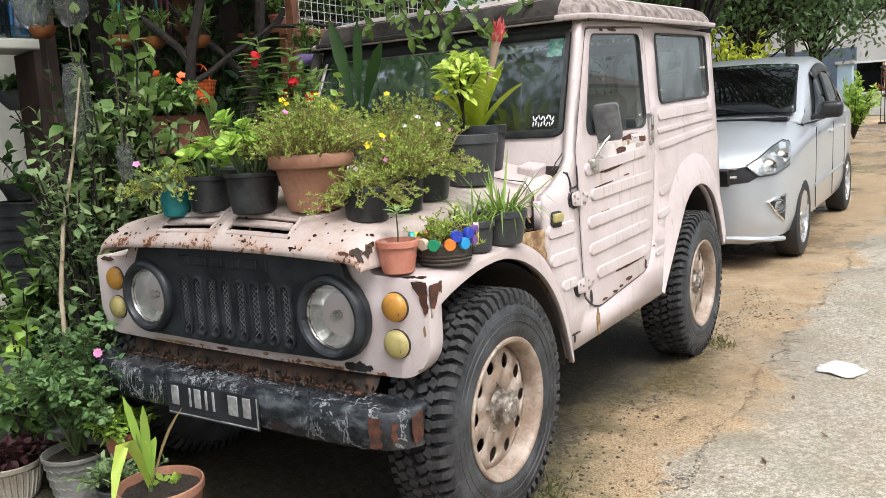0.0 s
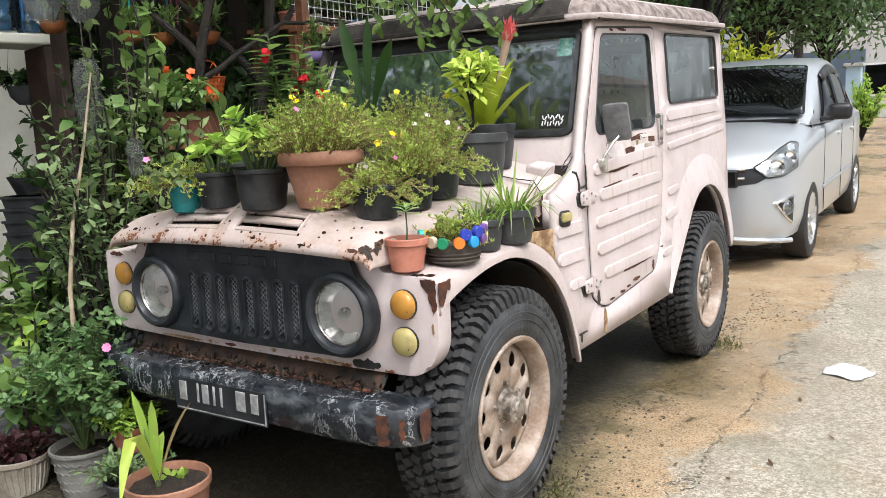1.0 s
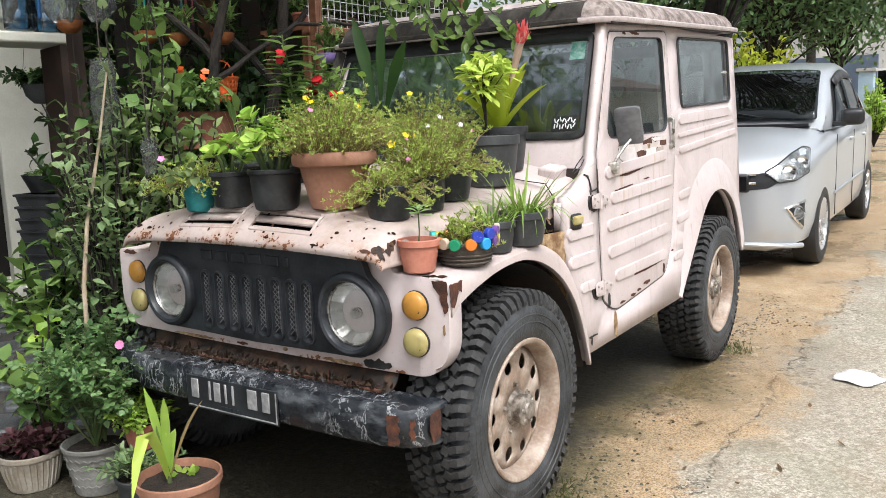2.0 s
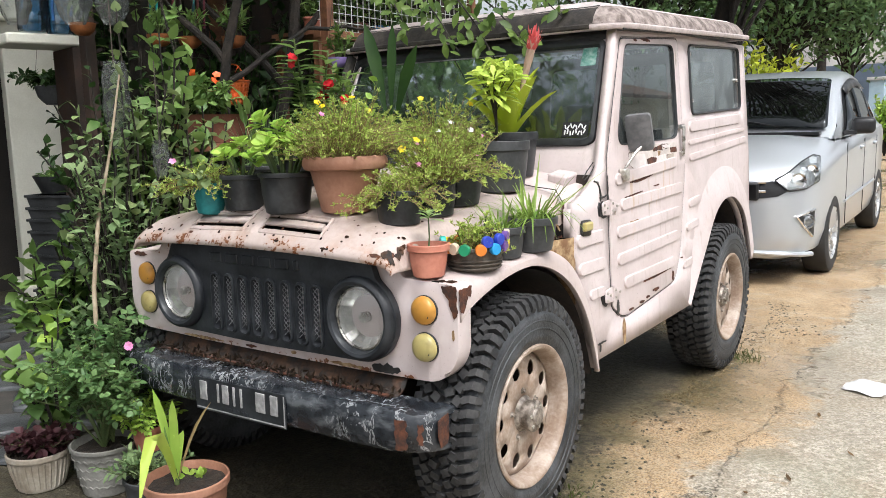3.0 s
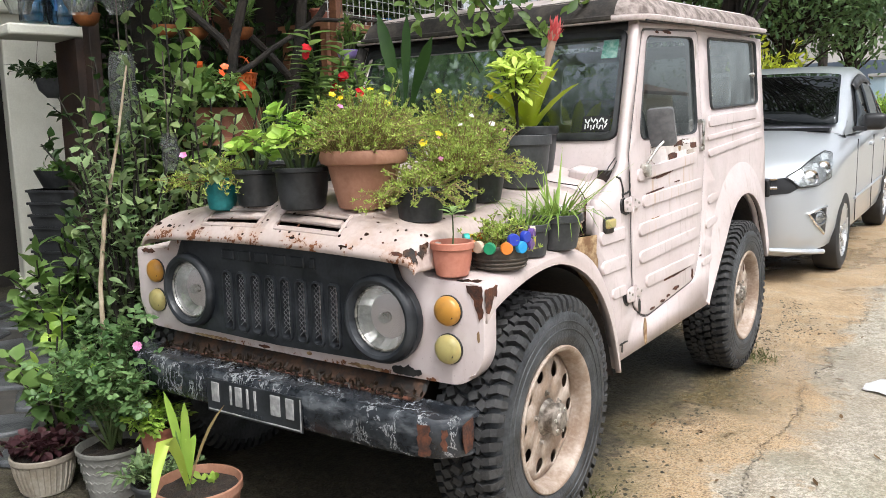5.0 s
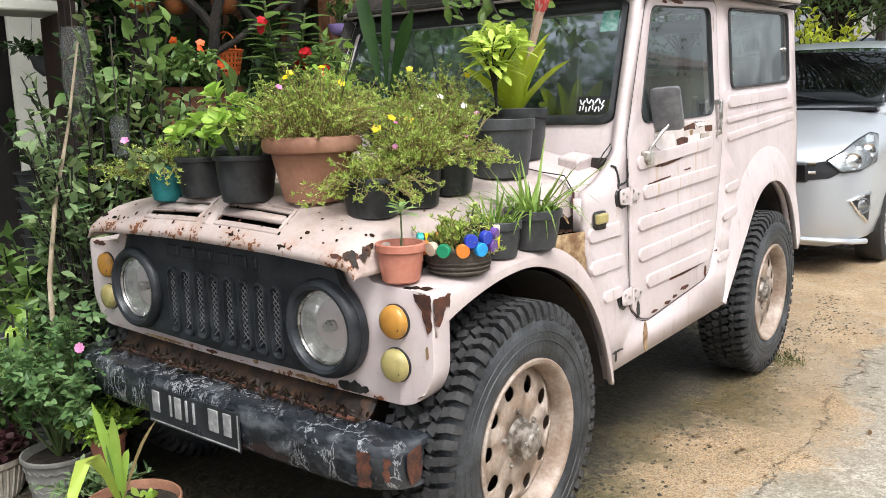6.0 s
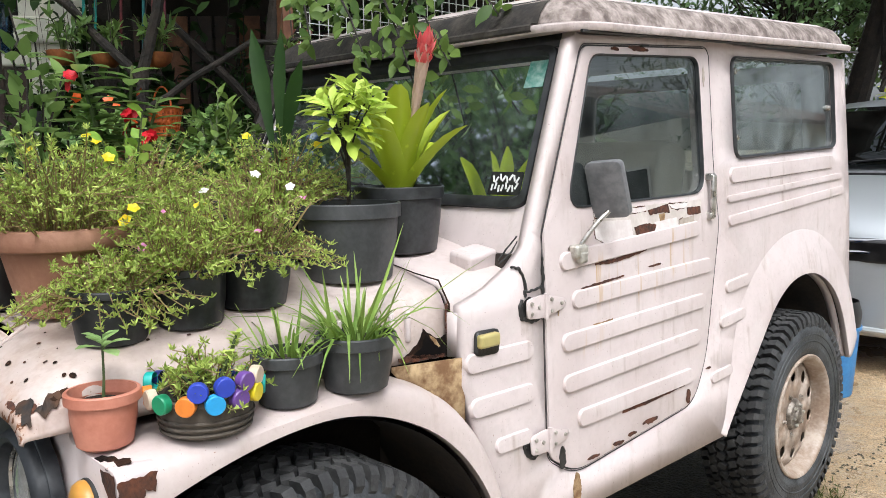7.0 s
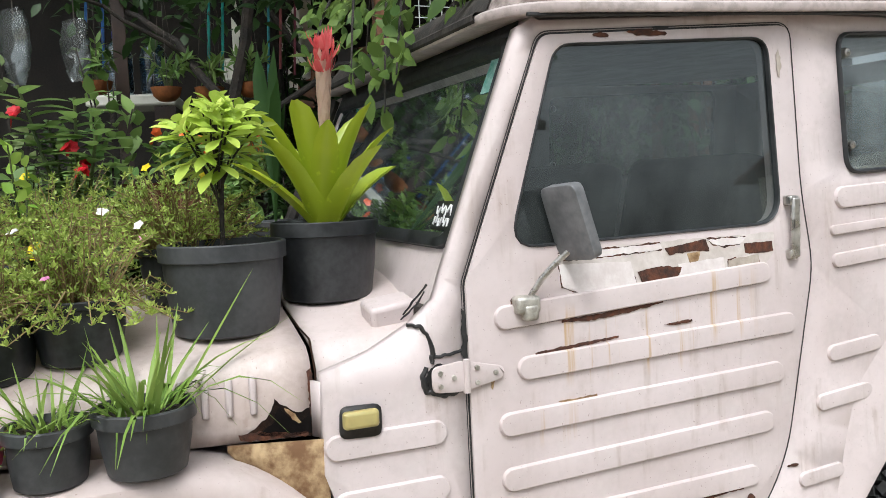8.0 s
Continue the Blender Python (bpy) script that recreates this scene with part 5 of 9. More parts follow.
thick(part("apron_lip", bm, rust_mat, apron), 0.003)

# bumper: a bent black channel
def bumper_section(x, yf, top=0.458, low=0.357, depth=0.10):
    pts = [(yf + 0.006, low), (yf, low + 0.010), (yf - 0.004, (low + top) / 2), (yf, top - 0.012), (yf + 0.008, top - 0.002), (yf + 0.02, top), (yf + depth, top + 0.004), (yf + depth, top - 0.01),
           (yf + 0.03, top - 0.014), (yf + 0.02, low + 0.012), (yf + depth * 0.8, low + 0.004), (yf + depth * 0.8, low - 0.004)]
    return [Vector((x, y, z)) for y, z in pts]


bm = bmesh.new()
BUMP = [(-0.640, -0.285), (-0.625, -0.315), (-0.590, -0.345), (-0.53, -0.362), (-0.40, -0.370), (-0.2, -0.374), (0.0, -0.375), (0.2, -0.374), (0.40, -0.370), (0.53, -0.362),
        (0.590, -0.345), (0.630, -0.312), (0.646, -0.282)]
loft(bm, [bumper_section(x, y, 0.458 + (0.006 if abs(x) < 0.58 else -0.004)) for x, y in BUMP], cap=True, closed=True)
bumper = part("front_bumper", bm, bumper_mat, truck, "dented black bumper with cracked paint and rusty ends")
bm = bmesh.new()
plate(bm, [(-0.345, 0.44), (-0.325, 0.445), (-0.30, 0.448), (-0.298, 0.40), (-0.305, 0.372), (-0.335, 0.368), (-0.345, 0.40)], lambda u, v: Vector((0.648 - (u + 0.345) * 0.02, u + 0.035, v)))
thick(part("rust_patch", bm, rust_mat, bumper, "", 0, face=(1, 0, 0)), 0.002, 1.0)
for k, (x, w, h) in enumerate(((0.570, 0.030, 0.075), (0.612, 0.010, 0.050))):
    bm = bmesh.new()
    plate(bm, ragged([(x - w / 2, 0.405 - h / 2), (x + w / 2, 0.403 - h / 2), (x + w / 2, 0.405 + h / 2), (x - w / 2, 0.407 + h / 2)], k, 0.005, 0.006), lambda u, v: Vector((u, interp(BUMP, u) - 0.0065, v)))
    thick(part("rust_patch", bm, rust_mat, bumper, "", 0, face=(0, -1, 0)), 0.0006, 1.0)
# number plate: dark sheet with a pale edge line and plain raised bars
bm = bmesh.new()
box(bm, (0.012, -0.384, 0.398), (0.375, 0.005, 0.098), pose(0, 0, 0, 0, -0.8, 0))
plate_ob = bevelled(part("number_plate", bm, black_plastic, bumper, "black number plate with pale bars"), 0.002)
grey_bar = speckled("pale plate paint", (0.20, 0.20, 0.20), (0.40, 0.40, 0.39), 40, 0.6)
for x, w in ((-0.136, 0.030), (-0.072, 0.008), (-0.040, 0.026), (-0.004, 0.008), (0.026, 0.008), (0.104, 0.036), (0.158, 0.028)):
    bm = bmesh.new()
    box(bm, (x, -0.388, 0.410 + 0.014 * x), (w, 0.004, 0.056))
    bevelled(part("plate_bar", bm, grey_bar, plate_ob), 0.0015)
bm = bmesh.new()
box(bm, (0.012, -0.3875, 0.357), (0.36, 0.002, 0.003), pose(0, 0, 0, 0, -0.8, 0))
box(bm, (0.196, -0.3875, 0.400), (0.003, 0.002, 0.088))
part("plate_edge_line", bm, grey_bar, plate_ob)
bm = bmesh.new()
for i in range(5):
    box(bm, (-0.02 + i * 0.016, -0.388, 0.366), (0.010, 0.002, 0.011))
part("plate_date_bars", bm, black_plastic, plate_ob)

# ---- windscreen frame, roof ----
WS_LOW, WS_HIGH = (0.684, 1.030), (0.868, 1.474)


def screen_point(u, v, lift=0.0):
    """A point of the windscreen's plane: u across, v from 0 (foot) to 1 (head)."""
    y = WS_LOW[0] + (WS_HIGH[0] - WS_LOW[0]) * v
    z = WS_LOW[1] + (WS_HIGH[1] - WS_LOW[1]) * v
    return Vector((u * (1 - 0.055 * v), y, z)) + Vector((0, -0.924, 0.383)) * lift


SCREEN = rounded([(-0.578, 0.13), (0.578, 0.13), (0.578, 0.90), (-0.578, 0.90)], 0.06, 5)
bm = bmesh.new()
plate(bm, rounded([(-0.628, -0.24), (0.628, -0.24), (0.628, 1.0), (-0.628, 1.0)], 0.01, 2), lambda u, v: screen_point(u, v), holes=(SCREEN,))
ws = part("windscreen_frame", bm, paint, truck, face=(0, -1, 0))
thick(ws, 0.035, -1.0, 0.004)
# near black strip laid over the far pillar and its upper corner
bm = bmesh.new()
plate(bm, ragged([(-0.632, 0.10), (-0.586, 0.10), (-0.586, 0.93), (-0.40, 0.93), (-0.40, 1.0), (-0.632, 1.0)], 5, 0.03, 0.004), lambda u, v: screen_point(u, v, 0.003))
part("pillar_dark_strip", bm, mottled_black, ws, "far pillar covered in near black", face=(0, -1, 0))
# near black tube added to hide the far pillar's pale edge
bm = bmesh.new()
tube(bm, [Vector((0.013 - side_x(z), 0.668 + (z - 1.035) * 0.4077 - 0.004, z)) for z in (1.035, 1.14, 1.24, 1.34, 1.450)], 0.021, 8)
part("pillar_dark_tube", bm, mottled_black, ws, "near black tube along the far pillar")
bm = bmesh.new()


def grown(loop, d):
    return [(u + math.copysign(d, u), v + (d / 0.48 if v > 0.5 else -d / 0.48)) for u, v in loop]


loft(bm, [[screen_point(u, v, h) for u, v in grown(SCREEN, d)] for d, h in ((0.016, -0.002), (0.014, 0.010), (0.0, 0.013), (-0.012, 0.008), (-0.014, -0.008))], closed=True)
part("windscreen_rubber", bm, rubber_seal, ws, "thick black rubber seal")
bm = bmesh.new()
plate(bm, grown(SCREEN, 0.004), lambda u, v: screen_point(u, v, -0.004))
wsg = part("windscreen", bm, screen_glass, ws, "dusty flat windscreen", 0)
wsg.visible_shadow = False
bm = bmesh.new()
plate(bm, [(0.462, 0.17), (0.560, 0.17), (0.560, 0.285), (0.462, 0.285)], lambda u, v: screen_point(u, v, -0.0025))
st = part("window_sticker", bm, trim_black, wsg, "black sticker with a white scribble of bars", 0)
for i in range(16):
    bm = bmesh.new()
    u, v = 0.474 + (i % 8) * 0.0106, 0.205 + 0.045 * (i // 8) + 0.008 * math.sin(i * 2)
    box(bm, screen_point(u, v, -0.001), (0.004, 0.002, 0.016), pose(0, 0, 0, -22, 28 * math.sin(i * 3), 0))
    part("sticker_bar", bm, white_paper, st)
bm = bmesh.new()
plate(bm, [(0.500, 0.72), (0.560, 0.72), (0.562, 0.86), (0.505, 0.86)], lambda u, v: screen_point(u, v, -0.0025))
st = part("tax_sticker", bm, speckled("green sticker", (0.05, 0.22, 0.17), (0.30, 0.42, 0.38), 60, 0.6), wsg, "green and white paper sticker", 0)
# dark plates laid over the header and the far pillar
bm = bmesh.new()
plate(bm, [(-0.632, 0.915), (0.592, 0.915), (0.592, 0.995), (-0.632, 0.995)], lambda u, v: screen_point(u, v, 0.003))
thick(part("windscreen_header", bm, rubber_seal, ws, "dark header over the windscreen", face=(0, -1, 0)), 0.003, 1.0)
bm = bmesh.new()
plate(bm, [(-0.632, 0.05), (-0.596, 0.05), (-0.596, 0.91), (-0.632, 0.91)], lambda u, v: screen_point(u, v, 0.003))
thick(part("pillar_dark_plate", bm, rubber_seal, ws, "dark pillar beside the windscreen", face=(0, -1, 0)), 0.003, 1.0)
# wiper
bm = bmesh.new()
tube(bm, [screen_point(0.16, 0.03, 0.03), screen_point(0.02, 0.18, 0.03)], 0.005, 6)
tube(bm, [screen_point(-0.16, 0.20, 0.022), screen_point(0.18, 0.16, 0.022)], 0.004, 6)
part("wiper", bm, trim_black, ws)


def roof_loop(d, r):
    y0, y1 = 0.792 + d, 2.425 - d
    x = 0.648 - d
    return rounded([(x, y0), (x, y1), (-x, y1), (-x, y0)], max(0.02, r - d), 8)


def rail_z(y):
    return 1.474 + (y - 0.80) * 0.046


bm = bmesh.new()
rings = [[Vector((u, v, rail_z(v) + h)) for u, v in roof_loop(d, 0.13)] for d, h in
         ((0.03, -0.008), (0.004, -0.009), (0.0, -0.004), (0.0, 0.006), (0.005, 0.010), (0.018, 0.008), (0.026, 0.012), (0.036, 0.036), (0.058, 0.062), (0.105, 0.086), (0.20, 0.108), (0.32, 0.118))]
rows = loft(bm, rings, closed=True)
bm.faces.new(rows[-1])
bm.faces.new(rows[0][::-1])
roof = part("roof", bm, paint_roof, truck, "domed roof with rain gutter, mildew and flaking paint", 50)
# a mildewed band round the roof's flank, just above the gutter
bm = bmesh.new()
loft(bm, [[Vector((u, v, rail_z(v) + h)) for u, v in roof_loop(d - 0.0015, 0.13)] for d, h in ((0.0265, 0.0135), (0.0365, 0.0375), (0.0585, 0.0637), (0.080, 0.0752))], closed=True)
part("mildew_band", bm, speckled("grey brown mildew", (0.10, 0.075, 0.065), (0.40, 0.34, 0.31), 22, 0.9, bump=0.4), roof, "grey mildew and bare patches")
# dark strip on the front edge: mildew, and the overhanging leaves' shade painted in
bm = bmesh.new()
secs = []
for i in range(33):
    x = -0.56 + i * 0.034
    k = 0.5 + 0.9 * noise.noise(Vector((x * 7, 1.3, 0)))
    secs.append([Vector((x, 0.792 + d - 0.0045, rail_z(0.80) + h + 0.003)) for d, h in ((0.004, -0.0085), (0.0, -0.004), (0.0, 0.006), (0.005, 0.0105), (0.026, 0.013), (0.036, 0.0365), (0.058, 0.0625), (0.085 + 0.02 * k, 0.076 + 0.010 * k))])
loft(bm, secs)
part("mildew_and_shade_lip", bm, mottled_black, roof, "front edge dark with mildew and painted leaf shade")
bm = bmesh.new()
tube(bm, [Vector((0.631, 0.84 + i * 0.2, rail_z(0.84 + i * 0.2) - 0.011)) for i in range(9)], 0.004, 6)
part("gutter_seal", bm, tar_mat, roof)

# rear wall of the cab with its window
bm = bmesh.new()
plate(bm, rounded([(-0.655, 0.46), (0.655, 0.46), (0.60, 1.51), (-0.60, 1.51)], 0.01, 2), lambda u, v: Vector((u, 2.418 - 0.02 * (v - 1.0), v)),
      holes=(rounded([(-0.48, 1.12), (0.48, 1.12), (0.46, 1.45), (-0.46, 1.45)], 0.04),))
back = part("rear_panel", bm, paint, truck, face=(0, 1, 0))
thick(back, 0.03)
bm = bmesh.new()
plate(bm, rounded([(-0.485, 1.115), (0.485, 1.115), (0.465, 1.455), (-0.465, 1.455)], 0.04), lambda u, v: Vector((u, 2.411 - 0.02 * (v - 1.0), v)))
rg = part("rear_glass", bm, truck_glass, back, "", 0)
rg.visible_shadow = False

# arch lips of the rear wheels
for s in (1, -1):
    bm = bmesh.new()
    secs = []
    for i, (y, z) in enumerate(REAR_ARCH):
        a, b = Vector(REAR_ARCH[max(0, i - 1)]), Vector(REAR_ARCH[min(len(REAR_ARCH) - 1, i + 1)])
        t = (b - a).normalized()
        n = Vector((-t.y, t.x))
        sec = []
        low = max(0.12, min(1.0, (z - 0.38) / 0.26)) if y < 2.0 else 1.0
        for x, o in ((-0.003, 0.150), (0.001, 0.135), (0.006, 0.110), (0.013, 0.080), (0.019, 0.050), (0.023, 0.025), (0.025, 0.006), (0.024, -0.003), (0.006, -0.003)):
            p = Vector((y, z)) + n * (o * low if o > 0 else o)
            sec.append(Vector((s * (side_x(p.y) + x * (0.25 + 0.75 * low)), p.x, p.y)))
        secs.append(sec)
    loft(bm, secs)
    ar = part("rear_wheel_arch", bm, paint, truck, "flared rear wheel arch", 60, face=(s, 0, 0))
    thick(ar, 0.005)
    bm = bmesh.new()
    loft(bm, [[Vector((s * x, y, z + 0.004)) for x in (0.34, 0.655)] for y, z in REAR_ARCH])
    part("wheel_house", bm, underseal, ar)
    bm = bmesh.new()
    box(bm, (s * 0.34, 1.92, 0.6), (0.02, 0.95, 0.42))
    part("inner_wall", bm, underseal, ar)

# cowl marker lamp on tarry base
for s in (1, -1):
    bm = bmesh.new()
    plate(bm, rounded([(0.478, 0.797), (0.546, 0.794), (0.548, 0.845), (0.481, 0.847)], 0.012, 3), lambda u, v: Vector((s * (side_x(v) + 0.004), u, v)))
    mk = part("marker_lamp", bm, tar_mat, truck, "small yellow marker lamp on a black base", face=(s, 0, 0))
    thick(mk, 0.006, 1.0)
    bm = bmesh.new()
    box(bm, (s * (side_x(0.82) + 0.012), 0.512, 0.826), (0.020, 0.058, 0.028))
    bevelled(part("marker_lens", bm, yellowed, mk), 0.006, 3)

# door mirror on a bent arm
bm = bmesh.new()
plate(bm, rounded([(-0.046, -0.066), (0.046, -0.066), (0.044, 0.066), (-0.044, 0.066)], 0.016, 4), lambda u, v: pose(0.674, 0.880, 1.112, 16, -4, 10) @ Vector((u, 0, v)))
mir = part("door_mirror", bm, mirror_back, left_door, "grey plastic mirror on a bent arm", face=(0, -1, 0))
thick(mir, 0.020, -1.0, 0.007)
bm = bmesh.new()
tube(bm, [(0.648, 0.822, 0.992), (0.662, 0.835, 1.020), (0.672, 0.856, 1.045), (0.684, 0.876, 1.066)], 0.0055, 8)
part("mirror_arm", bm, chrome_old, left_door)
bm = bmesh.new()
box(bm, (0.648, 0.812, 0.978), (0.030, 0.045, 0.030))
box(bm, (0.655, 0.816, 0.965), (0.020, 0.028, 0.028))
bevelled(part("mirror_bracket", bm, nut_mat, left_door), 0.006)

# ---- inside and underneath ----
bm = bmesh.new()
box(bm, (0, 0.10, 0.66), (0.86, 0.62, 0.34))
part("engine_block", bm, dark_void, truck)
bm = bmesh.new()
box(bm, (0, 1.45, 0.45), (1.22, 1.9, 0.03))
box(bm, (0, 0.66, 0.72), (1.20, 0.03, 0.52))
part("cab_floor", bm, underseal, truck)
bm = bmesh.new()
box(bm, (0, 0.83, 0.985), (1.16, 0.16, 0.13))
bevelled(part("dashboard", bm, black_plastic, truck), 0.03, 3)
for x in (-0.29, 0.29):
    seat = new("cab_seat")
    seat.parent = truck
    bm = bmesh.new()
    box(bm, (x, 1.20, 0.72), (0.44, 0.44, 0.14))
    bevelled(part("seat_cushion", bm, seat_cloth, seat), 0.04, 3)
    bm = bmesh.new()
    box(bm, (x, 1.43, 0.98), (0.44, 0.12, 0.50), pose(0, 0, 0, -12, 0, 0))
    bevelled(part("seat_back", bm, seat_cloth, seat), 0.04, 3)
bm = bmesh.new()
tube(bm, [Vector((-0.29 + 0.18 * math.cos(TAU * i / 24), 0.93 + 0.07 * math.sin(TAU * i / 24), 1.05 + 0.165 * math.sin(TAU * i / 24))) for i in range(25)], 0.012, 8)
tube(bm, [(-0.29, 0.93, 1.05), (-0.29, 0.75, 0.98)], 0.02, 8)
part("steering_wheel", bm, trim_black, truck)
bm = bmesh.new()
for s in (-1, 1):
    box(bm, (s * 0.29, 1.11, 0.42), (0.07, 2.54, 0.10))
box(bm, (0, -0.22, 0.40), (0.5, 0.06, 0.06))
box(bm, (0.10, -0.18, 0.335), (0.20, 0.14, 0.08))
part("chassis", bm, underseal, truck)
for y in (0.088, 1.955):
    bm = bmesh.new()
    tube(bm, [(-0.56, y, 0.340), (0.56, y, 0.340)], 0.04, 12)
    lathe(bm, [(0, -0.11), (0.08, -0.09), (0.12, 0), (0.08, 0.09), (0, 0.11)], 16, pose(-0.12, y, 0.340, 0, 90, 0))
    part("axle", bm, underseal, truck)
    for s in (-1, 1):
        bm = bmesh.new()
        for k in range(4):
            tube(bm, [Vector((s * 0.36, y + t * (0.29 - 0.05 * k), 0.40 + 0.05 * t * t + 0.012 * k)) for t in (-1, -0.5, 0, 0.5, 1)], 0.012, 4)
        part("leaf_spring", bm, underseal, truck)


# ---- wheels ----
def wheel_meshes():
    out = {}
    bm = bmesh.new()
    lathe(bm, [(0.206, -0.086), (0.216, -0.098), (0.262, -0.107), (0.318, -0.105), (0.342, -0.097), (0.348, -0.082), (0.346, -0.04), (0.346, 0.04), (0.348, 0.082), (0.342, 0.097), (0.318, 0.105),
               (0.314, 0.1075), (0.300, 0.1085), (0.262, 0.107), (0.252, 0.1085), (0.246, 0.1085), (0.240, 0.106), (0.216, 0.098), (0.206, 0.086)], 72)
    bmesh.ops.recalc_face_normals(bm, faces=bm.faces[:])
    me = bpy.data.meshes.new("tyre")
    bm.to_mesh(me)
    bm.free()
    out["tyre"] = (me, tyre_wall, 45)
    # chunky tread: zig-zag centre blocks and shoulder lugs that run down the sidewall
    bm = bmesh.new()
    n = 60
    for i in range(n):
        a = TAU * i / n
        for ax, da, size, yaw in ((0.020, 0.0, (0.023, 0.027, 0.027), 24), (-0.020, 0.5, (0.023, 0.027, 0.027), -24), (0.052, 0.5, (0.026, 0.025, 0.028), -26), (-0.052, 0.0, (0.026, 0.025, 0.028), 26)):
            b = a + TAU * da / n
            m = Matrix.Rotation(b, 4, "Z") @ Matrix.Translation((0.358, 0, ax)) @ Matrix.Rotation(radians(yaw), 4, "X") @ Matrix.Diagonal((size[2], size[0], size[1], 1))
            bmesh.ops.create_cube(bm, size=1, matrix=m)
        for sg in (-1, 1):
            b = a + TAU * (0.2 if sg > 0 else 0.7) / n
            wd = 0.0235 if i % 2 else 0.021
            r = Matrix.Rotation(b, 4, "Z")
            prof = [(0.372, 0.066), (0.371, 0.090), (0.357, 0.103), (0.338 if i % 2 else 0.328, 0.1085), (0.320, 0.102), (0.340, 0.085), (0.342, 0.066)]
            rows = [[bm.verts.new(r @ Vector((rr, t * (wd if rr > 0.345 else wd * 0.8) / 2 + (0.008 if ax < 0.08 else 0.0) * sg, sg * ax))) for rr, ax in prof] for t in (-1, 1)]
            k = len(prof)
            for j in range(k):
                bm.faces.new((rows[0][j], rows[0][(j + 1) % k], rows[1][(j + 1) % k], rows[1][j]))
            bm.faces.new(rows[0][::-1])
            bm.faces.new(rows[1])
    bmesh.ops.recalc_face_normals(bm, faces=bm.faces[:])
    me = bpy.data.meshes.new("tread")
    bm.to_mesh(me)
    bm.free()
    out["tread"] = (me, tyre_mat, 30)
    # raised marks round the sidewall, too worn to read
    bm = bmesh.new()
    for i in range(52):
        if i % 13 in (0, 6, 7, 12):
            continue
        r = Matrix.Rotation(TAU * i / 52, 4, "Z")
        box(bm, (0.283, 0, 0.1076), (0.016, 0.005 if i % 3 else 0.014, 0.004), r)
        if i % 2:
            box(bm, (0.283, 0.009, 0.1076), (0.005, 0.013, 0.004), r)
    lathe(bm, [(0.268, 0.1068), (0.270, 0.1095), (0.273, 0.1095), (0.275, 0.107)], 72)
    lathe(bm, [(0.292, 0.107), (0.294, 0.1100), (0.297, 0.1100), (0.299, 0.107)], 72)
    me = bpy.data.meshes.new("sidewall_lettering")
    bm.to_mesh(me)
    bm.free()
    out["sidewall_lettering"] = (me, tyre_wall, 30)
    bm = bmesh.new()
    lathe(bm, [(0.206, -0.085), (0.216, -0.090), (0.200, -0.075), (0.196, -0.02), (0.194, 0.03), (0.196, 0.055), (0.198, 0.074), (0.200, 0.088), (0.206, 0.103), (0.212, 0.1075), (0.219, 0.108), (0.223, 0.104), (0.222, 0.096), (0.207, 0.084)], 64)
    bmesh.ops.recalc_face_normals(bm, faces=bm.faces[:])
    me = bpy.data.meshes.new("rim")
    bm.to_mesh(me)
    bm.free()
    out["rim"] = (me, rim_mat, 40)
    bm = bmesh.new()
    holes = []
    for i in range(10):
        a = TAU * i / 10
        loop = []
        for k in range(14):
            t = TAU * k / 14
            u, v = 0.146 + 0.0255 * math.cos(t), 0.0205 * math.sin(t) * (1 - 0.18 * math.cos(t))
            loop.append((u * math.cos(a) - v * math.sin(a), u * math.sin(a) + v * math.cos(a)))
        holes.append(loop)

    def disc(u, v):
        r = math.hypot(u, v)
        return Vector((u, v, interp([(0.04, 0.064), (0.085, 0.068), (0.105, 0.068), (0.165, 0.064), (0.184, 0.054), (0.196, 0.046)], r)))

    plate(bm, circle(0, 0, 0.1945, 56), disc, holes=holes + [circle(0, 0, 0.045, 24)])
    bmesh.ops.recalc_face_normals(bm, faces=bm.faces[:])
    me = bpy.data.meshes.new("wheel_disc")
    bm.to_mesh(me)
    bm.free()
    out["wheel_disc"] = (me, rim_mat, 40)
    # black drum added behind the disc so that its holes read as shaded
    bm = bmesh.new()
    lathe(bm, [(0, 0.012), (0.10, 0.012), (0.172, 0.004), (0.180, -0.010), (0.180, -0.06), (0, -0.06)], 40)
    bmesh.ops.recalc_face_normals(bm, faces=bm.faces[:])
    me = bpy.data.meshes.new("dark_backing_drum")
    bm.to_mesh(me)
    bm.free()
    out["dark_backing_drum"] = (me, dark_void, 40)
    return out


WHEEL = wheel_meshes()


